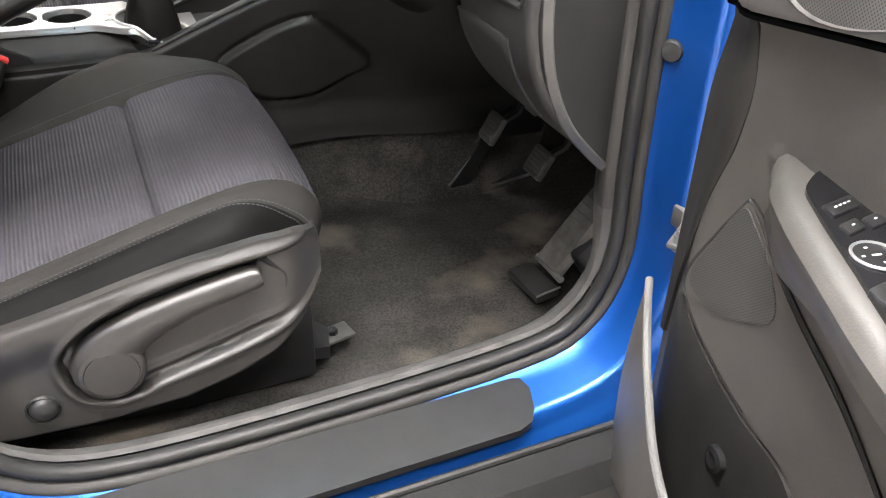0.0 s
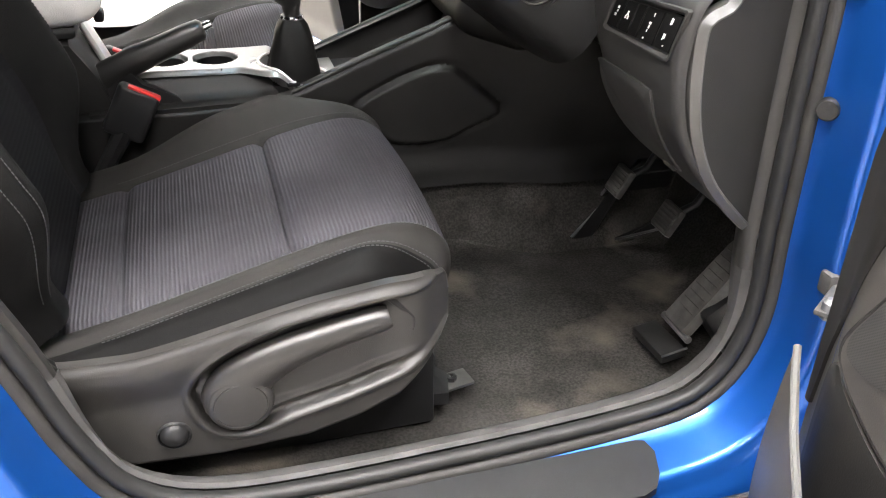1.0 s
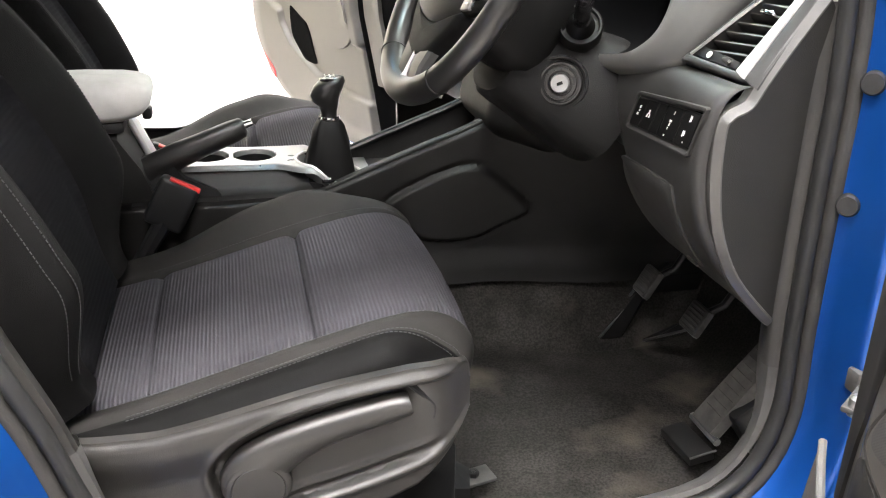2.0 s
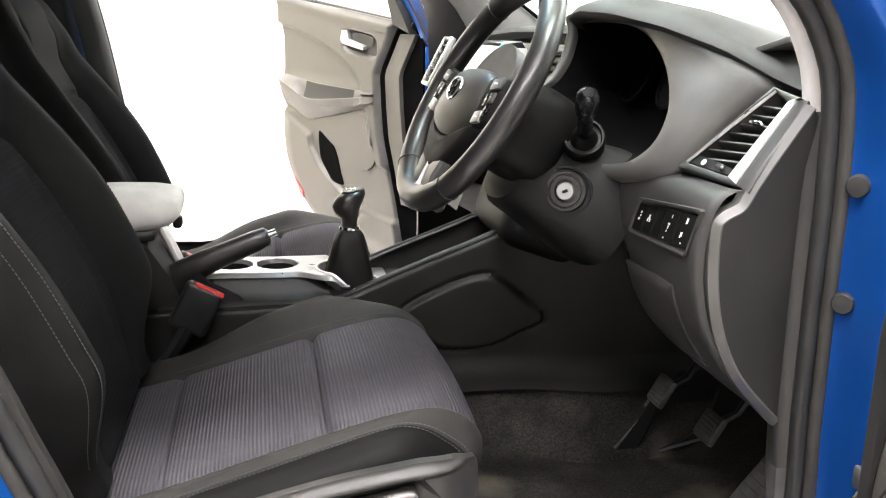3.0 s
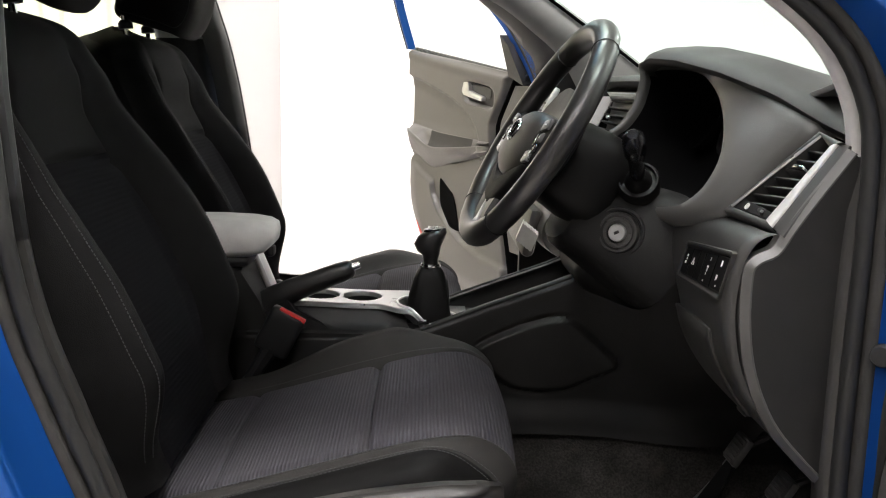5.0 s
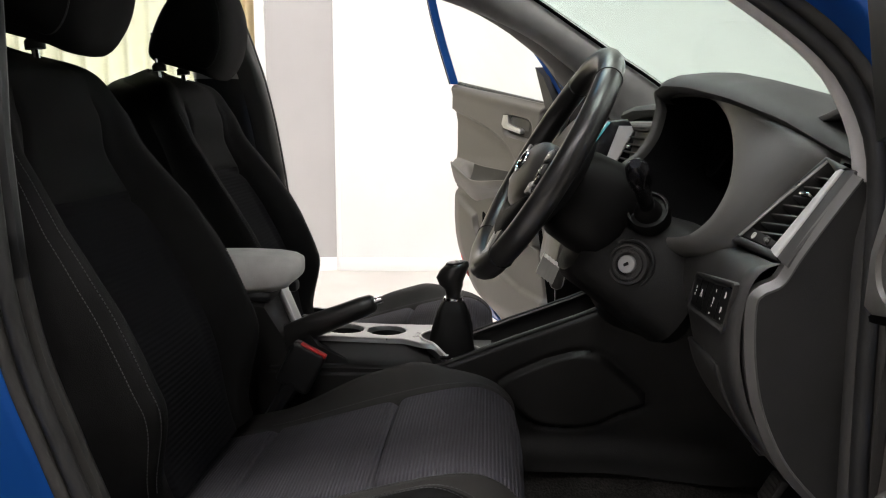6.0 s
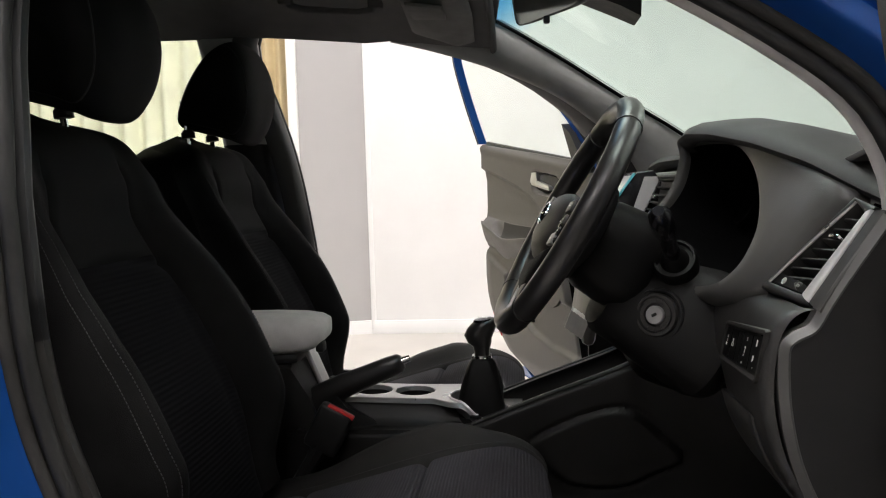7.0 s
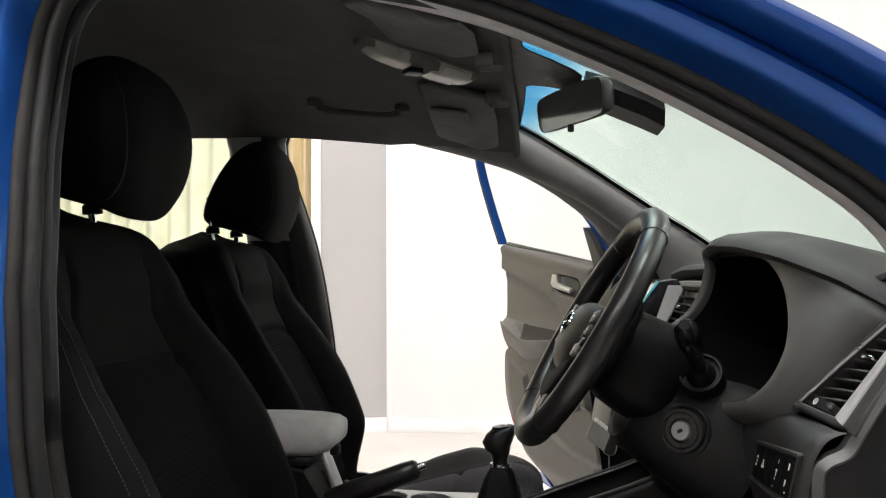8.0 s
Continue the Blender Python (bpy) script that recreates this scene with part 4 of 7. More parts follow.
        # black sheet painted as the dark depth of the vent
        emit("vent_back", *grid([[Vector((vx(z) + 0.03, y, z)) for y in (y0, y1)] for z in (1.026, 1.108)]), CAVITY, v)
        for k in range(5):
            z = 1.043 + 0.0125 * k
            emit("slat", *rbox((vx(z) + 0.006, (y0 + y1) / 2, z), (0.014, abs(y1 - y0) - 0.004, 0.0032), 0.0012, rot=(0, 20, 0)), SHROUD, v)
        emit("vent_tab", *rbox((vx(1.066) - 0.004, y0 + 0.066 * sg, 1.066), (0.008, 0.018, 0.006), 0.002), CHROME, v, "small chrome vent tab")
        yf = 0.0 if sg < 0 else 0.272
        P = [[Vector((0.0435, yf + sg * 0.001, 1.1015)), Vector((0.0435 + 0.0265 * 0.5, yf + sg * 0.014, 1.1015)), Vector((0.070, yf + sg * 0.022, 1.101))],
             [Vector((0.0215, yf + sg * 0.001, 1.041)), Vector((0.0290, yf + sg * 0.006, 1.038)), Vector((0.037, yf + sg * 0.010, 1.034))],
             [Vector((0.0120, yf + sg * 0.001, 1.012)), Vector((0.0180, yf + sg * 0.004, 1.010)), Vector((0.024, yf + sg * 0.006, 1.006))]]
        emit("vent_trim", *thick(P, (0.003, -sg * 0.003, 0)), PALE, v, "satin silver trim beside the display")
    # passenger side
    prof = spline([(0.14, 1.085), (0.11, 1.04), (0.10, 0.99), (0.08, 0.93), (0.02, 0.88), (-0.02, 0.84), (-0.03, 0.80), (0.0, 0.76), (0.10, 0.73), (0.25, 0.70)], 30)
    P = [[Vector((x + 0.06 * abs((y - 0.45) / 0.25) ** 3 * (1 if y > 0.45 else 0.2), y, z)) for x, z in prof] for y in (0.20 + 0.49 * k / 20 for k in range(21))]
    emit("passenger_panel", *grid(P), DOORC, e, "grey glove box panel", 60)
    emit("glove_lid", *rbox((-0.035, 0.44, 0.80), (0.03, 0.40, 0.11), 0.014, rot=(0, 10, 0)), DOORC, e, "grey glove box lid")
    ex = lambda z: 0.028 + 0.52 * (z - 1.056)
    parts = [rbox((ex(1.056), y, 1.056), (0.016, 0.010, 0.125), 0.004, rot=(0, 27.5, 0)) for y in (0.575, 0.655)]
    parts += [rbox((ex(z), 0.615, z), (0.016, 0.085, 0.010), 0.004, rot=(0, 27.5, 0)) for z in (1.001, 1.111)]
    v = emit("end_vent", *join(*parts), BRIGHT, e, "passenger corner air vent with silver frame")
    emit("vent_body", *rbox((ex(1.05) + 0.035, 0.615, 1.045), (0.05, 0.08, 0.11), 0.004, rot=(0, 27.5, 0)), BLACK, v)
    for i in range(5):
        z = 1.018 + 0.019 * i
        emit("slat", *rbox((ex(z) + 0.003, 0.615, z), (0.016, 0.072, 0.005), 0.0015, rot=(0, 20, 0)), GLOSS, v)
    emit("corner_block", *rbox((0.10, 0.615, 1.02), (0.09, 0.13, 0.15), 0.02, rot=(0, 27.5, 0)), DASH, e, "dark corner of the passenger dashboard")
    P = [[Vector((-0.094 + 0.030 * (a - 0.5) + 0.012 * b, -0.104 + 0.012 * a, 0.850 + 0.030 * (b - 0.5) - 0.024 * (a - 0.5) + 0.0007 * math.cos(a * 32))) for b in (0, 0.25, 0.5, 0.75, 1)] for a in (k / 40 for k in range(41))]
    emit("ribbed_bracket", *thick(P, (0.004, 0.030, 0.002)), LAMPC, e, "pale ribbed plastic bracket under the column", 30)
    emit("under_cover", *rbox((0.36, -0.03, 0.80), (0.16, 1.30, 0.30), 0.02), BLACK, e)
    return e


dashboard()


# ---- steering wheel ----
HUB = np.array((-0.117, -0.368, 1.049))
TILTW, YAWW = radians(30.8), radians(4.3)
OUTW = np.array((-math.cos(TILTW) * math.cos(YAWW), -math.cos(TILTW) * math.sin(YAWW), math.sin(TILTW)))
RIGHTW = np.array((math.sin(YAWW), -math.cos(YAWW), 0.0))
UPW = np.cross(OUTW, RIGHTW) * (1 if np.cross(OUTW, RIGHTW)[2] > 0 else -1)


def wheel_at(a, b, c):
    """a to the driver's right, b up, c towards the driver"""
    return Vector(HUB + RIGHTW * a + UPW * b + OUTW * c)


def steering_wheel():
    e = thing("steering_wheel", tuple(HUB), "black leather steering wheel with silver lower spoke trim", "steering wheel")
    R = 0.167
    rings = []
    for i in range(72):
        t = 2 * math.pi * i / 72
        ra, rb = 0.0185, 0.0172
        if math.cos(t * 2) > 0.6 and abs(math.sin(t)) < 0.8:
            rb = 0.0184
        rings.append([wheel_at((R + ra * math.cos(p)) * math.sin(t), (R + ra * math.cos(p)) * math.cos(t), rb * math.sin(p)) for p in (2 * math.pi * k / 14 for k in range(14))])
    emit("rim", *grid(rings, closed_u=True, closed_v=True), LEATHER, e, "worn black leather rim", 180)
    for t in (38, -38, 142, 218):
        t = radians(t)
        ring = [wheel_at((R + 0.0187 * math.cos(p)) * math.sin(t), (R + 0.0187 * math.cos(p)) * math.cos(t), 0.0176 * math.sin(p)) for p in (2 * math.pi * k / 16 for k in range(17))]
        emit("rim_seam", *tube(ring, 0.0009, 5), BLACK, e)
    # centre pad, gently domed
    out = spline([(0, 0.032), (0.050, 0.029), (0.078, 0.016), (0.088, -0.008), (0.094, -0.036), (0.080, -0.056), (0.040, -0.070), (0.0, -0.074), (-0.040, -0.070), (-0.080, -0.056), (-0.094, -0.036), (-0.088, -0.008), (-0.078, 0.016), (-0.050, 0.029)], 60, True)
    rings = [[wheel_at(a * f, -0.02 + (b + 0.02) * f, c) for a, b in out] for f, c in ((0.99, -0.030), (1.0, 0.003), (0.985, 0.008), (0.94, 0.0125), (0.80, 0.0185), (0.55, 0.0245), (0.25, 0.0280))]
    V, Fs = grid(rings, closed_v=True)
    Fs.append(tuple(range(6 * 60, 7 * 60)))
    Fs.append(tuple(range(60)))
    emit("airbag_cover", V, Fs, GRAIN, e, "charcoal centre pad", 60)
    low = spline([(-0.093, -0.046), (-0.060, -0.062), (0.0, -0.072), (0.060, -0.062), (0.093, -0.046), (0.084, -0.068), (0.060, -0.092), (0.040, -0.112), (0.0, -0.120), (-0.040, -0.112), (-0.060, -0.092), (-0.084, -0.068)], 60, True)
    rings = [[wheel_at(a * f, -0.088 + (b + 0.088) * f, c + 0.02 * (b + 0.12)) for a, b in low] for f, c in ((0.97, -0.03), (1.0, 0.002), (0.97, 0.008), (0.8, 0.011), (0.4, 0.0125), (0.05, 0.0125))]
    V, Fs = grid(rings, closed_v=True)
    Fs.append(tuple(range(5 * 60, 6 * 60)))
    emit("lower_cover", V, Fs, COLUMN, e, "black lower cover of the wheel hub", 60)
    ov = [wheel_at(0.024 * math.cos(t), -0.010 + 0.0165 * math.sin(t), 0.0285) for t in (2 * math.pi * k / 28 for k in range(29))]
    b = emit("badge", *tube(ov, 0.0016, 6), CHROME, e, "oval chrome badge ring")
    emit("badge_bars", *join(*(tube([wheel_at(p, q, 0.0290), wheel_at(u, v, 0.0290)], 0.0017, 5) for p, q, u, v in ((-0.011, -0.020, -0.006, 0.001), (0.006, -0.021, 0.011, 0.0), (-0.009, -0.012, 0.009, -0.008)))), CHROME, b)
    # side spokes with button pods
    m = Matrix((tuple(RIGHTW), tuple(UPW), tuple(OUTW))).transposed().to_4x4()
    for s in (1, -1):
        rings = [[wheel_at(s * a, bb + h * math.copysign(abs(math.cos(p)) ** 0.6, math.cos(p)), c + 0.010 * math.copysign(abs(math.sin(p)) ** 0.6, math.sin(p))) for p in (2 * math.pi * k / 16 for k in range(16))]
                 for a, bb, h, c in ((0.06, -0.014, 0.036, 0.004), (0.098, -0.013, 0.037, 0.004), (0.128, -0.008, 0.034, 0.002), (0.160, -0.002, 0.036, -0.003))]
        sp = emit("spoke", *loft(rings), COLUMN, e, "dark spoke carrying the buttons", 60)
        for a, bb, w, h, c, mt in ((0.110, 0.011, 0.030, 0.016, 0.0135, TRIMB), (0.117, -0.008, 0.012, 0.014, 0.0135, TRIMB), (0.103, -0.012, 0.014, 0.018, 0.0130, GLOSS), (0.118, -0.024, 0.013, 0.012, 0.0130, GLOSS), (0.104, -0.037, 0.024, 0.017, 0.0140, PLATE)):
            V, Fs = rbox((s * a, bb, c), (w, h, 0.006), 0.0020, rot=(0, 0, s * 10))
            bt = emit("button", [Vector(HUB) + (m @ Vector(v)) for v in V], Fs, mt, sp)
            V, Fs = rbox((s * a, bb, c + 0.0032), (w * 0.35, h * 0.12, 0.0004), 0)
            emit("icon", [Vector(HUB) + (m @ Vector(v)) for v in V], Fs, ICON, bt)
    # broad lower spoke, folded along a bright centre strip
    rows = []
    for bb, hw, c in ((-0.090, 0.052, 0.004), (-0.110, 0.047, 0.006), (-0.130, 0.042, 0.005), (-0.150, 0.041, 0.001), (-0.163, 0.044, -0.004)):
        rows.append([wheel_at(a * hw, bb, c + d) for a, d in ((-1, -0.012), (-1, -0.002), (-0.93, 0.003), (-0.5, 0.004), (-0.08, 0.0015), (0, 0.0), (0.08, 0.0015), (0.5, 0.004), (0.93, 0.003), (1, -0.002), (1, -0.012))])
    sp = emit("lower_spoke", *loft(rows), TRIMB, e, "satin grey lower spoke", 30)
    emit("spoke_trim", *tube([wheel_at(0, bb, c) for bb, c in ((-0.105, 0.008), (-0.125, 0.0075), (-0.145, 0.006), (-0.157, 0.005), (-0.166, 0.003))], [0.0018, 0.0022, 0.0028, 0.0065, 0.0055], 8), SILVER, sp, "satin silver spoke trim")
    # back of the hub
    rings = [[wheel_at(r * math.sin(t) * 1.05, r * math.cos(t) - 0.004, c) for t in (2 * math.pi * k / 28 for k in range(28))] for r, c in ((0.085, -0.008), (0.083, -0.03), (0.070, -0.045))]
    emit("hub_back", *loft(rings), BLACK, e, "", 60)


def steering_column():
    e = thing("steering_column", (0.02, -0.372, 0.88), "charcoal steering column cover with ignition lock", "steering column")
    # section along the column: half width, top and bottom offsets
    def section(s, hw, top, bot, drop=0.0):
        c = HUB - OUTW * s
        out = []
        for k in range(24):
            t = 2 * math.pi * k / 24
            a = hw * math.copysign(abs(math.cos(t)) ** 0.6, math.cos(t))
            b = (top if math.sin(t) > 0 else bot) * math.copysign(abs(math.sin(t)) ** 0.6, math.sin(t))
            out.append(Vector(c + RIGHTW * a + UPW * b))
        return out
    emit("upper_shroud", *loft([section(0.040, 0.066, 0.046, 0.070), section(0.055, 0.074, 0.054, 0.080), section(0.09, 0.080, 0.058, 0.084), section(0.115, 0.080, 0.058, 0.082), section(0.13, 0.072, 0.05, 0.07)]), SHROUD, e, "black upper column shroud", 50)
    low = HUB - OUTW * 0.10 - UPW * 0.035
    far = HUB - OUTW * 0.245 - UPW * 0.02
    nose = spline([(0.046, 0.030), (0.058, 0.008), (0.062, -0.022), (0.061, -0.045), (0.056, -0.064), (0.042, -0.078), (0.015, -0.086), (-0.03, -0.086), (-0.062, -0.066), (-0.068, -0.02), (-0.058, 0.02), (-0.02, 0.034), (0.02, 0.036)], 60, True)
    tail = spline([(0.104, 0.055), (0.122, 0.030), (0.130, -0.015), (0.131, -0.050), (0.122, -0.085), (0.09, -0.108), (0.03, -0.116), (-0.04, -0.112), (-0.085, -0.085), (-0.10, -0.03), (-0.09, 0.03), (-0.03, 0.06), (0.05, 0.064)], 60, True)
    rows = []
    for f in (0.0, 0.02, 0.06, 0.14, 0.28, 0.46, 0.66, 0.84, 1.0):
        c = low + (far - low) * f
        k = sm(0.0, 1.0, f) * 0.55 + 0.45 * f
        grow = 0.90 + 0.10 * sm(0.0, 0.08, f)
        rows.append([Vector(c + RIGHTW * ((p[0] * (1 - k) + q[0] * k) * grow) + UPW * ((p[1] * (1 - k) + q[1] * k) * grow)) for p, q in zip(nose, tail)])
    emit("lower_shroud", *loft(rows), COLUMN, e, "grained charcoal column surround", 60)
    # ignition lock on the side
    c, ax = np.array((-0.006, -0.446, 0.920)), np.array((-0.50, -0.85, 0.16))
    emit("lock_recess", *lathe(c, ax, [(0.036, -0.02), (0.0355, -0.001), (0.034, 0.001), (0.032, 0.0), (0.0300, -0.006), (0.0, -0.006)], 40), BLACK, e, "dark round recess of the lock")
    lr = emit("lock_ring", *lathe(c, ax, [(0.0285, -0.012), (0.0285, 0.002), (0.027, 0.0045), (0.0245, 0.0045), (0.0238, 0.002), (0.0215, 0.002), (0.0208, 0.005), (0.016, 0.005), (0.0152, 0.002), (0.0, 0.002)], 40), GRAIN, e, "ribbed round ignition surround")
    k = emit("lock_barrel", *lathe(c + ax * 0.002, ax, [(0.0122, 0), (0.0122, 0.005), (0.0110, 0.0065), (0.0, 0.0065)], 28), BRIGHT, e, "bright steel ignition barrel")
    emit("key_slot", *rbox(tuple(c + ax * 0.0095), (0.009, 0.0025, 0.004), 0.0006, rot=(0, 25, 118)), BLACK, k)
    for i in range(12):
        t = 2 * math.pi * i / 12
        s1 = np.cross(ax, (0, 0, 1))
        s1 = s1 / np.linalg.norm(s1)
        s2 = np.cross(s1, ax)
        d = s1 * math.cos(t) + s2 * math.sin(t)
        emit("rib", *tube([c + d * 0.0165 + ax * 0.0051, c + d * 0.020 + ax * 0.0051], 0.0007, 5), GRAIN, lr)
    # stalk
    b, t = np.array((0.016, -0.446, 0.997)), np.array((-0.0155, -0.534, 1.057))
    s = emit("stalk", *tube([b, b + (t - b) * 0.25, b + (t - b) * 0.5, b + (t - b) * 0.62, b + (t - b) * 0.8, b + (t - b) * 0.95, t + (t - b) * 0.04], [0.011, 0.010, 0.0105, 0.0145, 0.0155, 0.014, 0.007], 14), GLOSS, e, "black indicator stalk")
    emit("stalk_boot", *lathe(b - (t - b) * 0.12, t - b, [(0.029, -0.02), (0.029, 0.004), (0.027, 0.008), (0.0245, 0.008), (0.0235, 0.002), (0.019, 0.002), (0.016, 0.012), (0.011, 0.020)], 28), SHROUD, e, "dark collar at the foot of the stalk")
    emit("stalk_mark", *tube([b + (t - b) * 0.72 + np.array((-0.0135, -0.004, 0.003)), b + (t - b) * 0.86 + np.array((-0.013, -0.004, 0.003))], 0.0015, 5), ICON, s)


steering_wheel()
steering_column()


# ---- pedals ----
def pedal(name, c, label, w, h, arm):
    e = thing(name, c, label, "pedal", "pedals")
    rot = (0, -60, 0)
    emit("pad", *rbox(c, (h, w, 0.014), 0.004, rot=rot), PEDALR, e, "worn black rubber pad")
    m = pose(*c, *rot)
    for i in range(6):
        q = m @ Vector(((i - 2.5) * h / 6.5, 0, 0.0075))
        emit("tread", *rbox(tuple(q), (0.004, w * 0.8, 0.003), 0.001, rot=rot), PEDALR, e)
    emit("pad_edge", *rbox(tuple(m @ Vector((-h / 2, 0, -0.001))), (0.002, w * 0.9, 0.009), 0.0005, rot=rot), GREY, e, "bright worn metal edge")
    lx, ly, lz = arm
    fin = loft([[Vector(c) + Vector((0.0, -0.004, 0.012)), Vector(c) + Vector((0.010, -0.004, 0.012)), Vector(c) + Vector((0.010, 0.004, -0.02)), Vector(c) + Vector((0.0, 0.004, -0.02))], [Vector((lx, ly - 0.006, lz)), Vector((lx + 0.04, ly - 0.006, lz)), Vector((lx + 0.04, ly + 0.006, lz)), Vector((lx, ly + 0.006, lz))]])
    emit("fin", *fin, BLACK, e, "black lower pedal arm")
    emit("fin_edge", *tube([Vector(c) + Vector((-0.002, 0.012, -0.026)), Vector((lx - 0.002, ly, lz))], 0.0026, 6), GREY, e, "worn bright pedal arm edge")
    emit("arm", *tube([c, np.array(c) + (0.05, 0, 0.02), np.array(c) + (0.11, 0.0, 0.12), np.array(c) + (0.16, 0, 0.28)], 0.007, 8), BLACK, e)


pedal("clutch_pedal", (0.290, -0.192, 0.494), "black rubber clutch pedal on a steel arm", 0.050, 0.054, (0.222, -0.158, 0.368))
pedal("brake_pedal", (0.309, -0.335, 0.488), "black rubber brake pedal on a steel arm", 0.054, 0.050, (0.285, -0.215, 0.385))


def accelerator():
    e = thing("accelerator_pedal", (0.24, -0.53, 0.36), "long black plastic floor-hinged accelerator pedal", "pedal", "pedals")
    lo, hi = np.array((0.233, -0.521, 0.410)), np.array((0.318, -0.541, 0.548))
    d = (hi - lo) / np.linalg.norm(hi - lo)
    n = np.array((-d[2], 0, d[0]))
    rows = []
    for f, w in ((0, 0.030), (0.1, 0.030), (0.5, 0.029), (0.9, 0.027), (1, 0.024)):
        p = lo + (hi - lo) * f
        rows.append([Vector(p + np.array((0, a, 0)) + n * b) for a, b in ((-w, 0), (-w + 0.004, 0.009), (w - 0.004, 0.009), (w, 0), (w, -0.008), (-w, -0.008))])
    emit("pad", *loft(rows), PEDALR, e, "", 40)
    for i in range(9):
        p = lo + (hi - lo) * (0.18 + 0.085 * i) + n * 0.0095
        emit("rib", *tube([p + (0, -0.020, 0), p + (0, 0.020, 0)], 0.0010, 5), PEDALR, e)
    emit("base", *rbox((0.209, -0.517, 0.379), (0.042, 0.084, 0.016), 0.003, rot=(0, -6, 4)), RUBBER, e)
    emit("base_edge", *tube([(0.186, -0.566, 0.389), (0.230, -0.562, 0.394)], 0.0018, 6), STEEL, e, "worn edge of the pedal foot")
    emit("hinge", *tube([lo + (0, -0.037, -0.006), lo + (0, 0.037, -0.006)], 0.006, 8), GREY, e)
    emit("housing", *rbox((0.325, -0.545, 0.42), (0.10, 0.05, 0.14), 0.01, rot=(0, -35, 0)), BLACK, e)


accelerator()


def footrest():
    e = thing("footrest", (0.30, -0.10, 0.36), "black plastic footrest beside the clutch pedal", "footrest")
    rows = [[Vector((x, y - 0.25 * (z - 0.345), z)) for x, z in ((0.250, 0.345), (0.302, 0.445), (0.36, 0.50), (0.44, 0.50), (0.44, 0.345))] for y in (-0.098, -0.03)]
    emit("wedge", *loft(rows), BLACK, e, "", 30)
    emit("edge", *tube([(0.250, -0.099, 0.345), (0.276, -0.110, 0.395), (0.300, -0.122, 0.442)], 0.003, 6), GREY, e, "worn bright edge")
    e = thing("seat_rail_end", (-0.11, -0.52, 0.36), "black seat rail foot with a metal anchor plate", "seat rail")
    emit("foot", *prism([(-0.27, -0.565), (-0.145, -0.565), (-0.135, -0.52), (-0.16, -0.485), (-0.27, -0.485)], lambda a, b, d: (a, b, d + 0.02 * sm(-0.2, -0.27, a)), 0.372, 0.392, 0.004), BLACK, e)
    emit("anchor_plate", *rbox((-0.125, -0.517, 0.372), (0.055, 0.036, 0.006), 0.002, rot=(0, 0, 12)), STEEL, e, "grey metal anchor plate")
    emit("anchor_bolt", *lathe((-0.127, -0.517, 0.374), (0, 0, 1), [(0.008, 0), (0.008, 0.008), (0.004, 0.009), (0.0, 0.006)], 6), BLACK, e)


footrest()

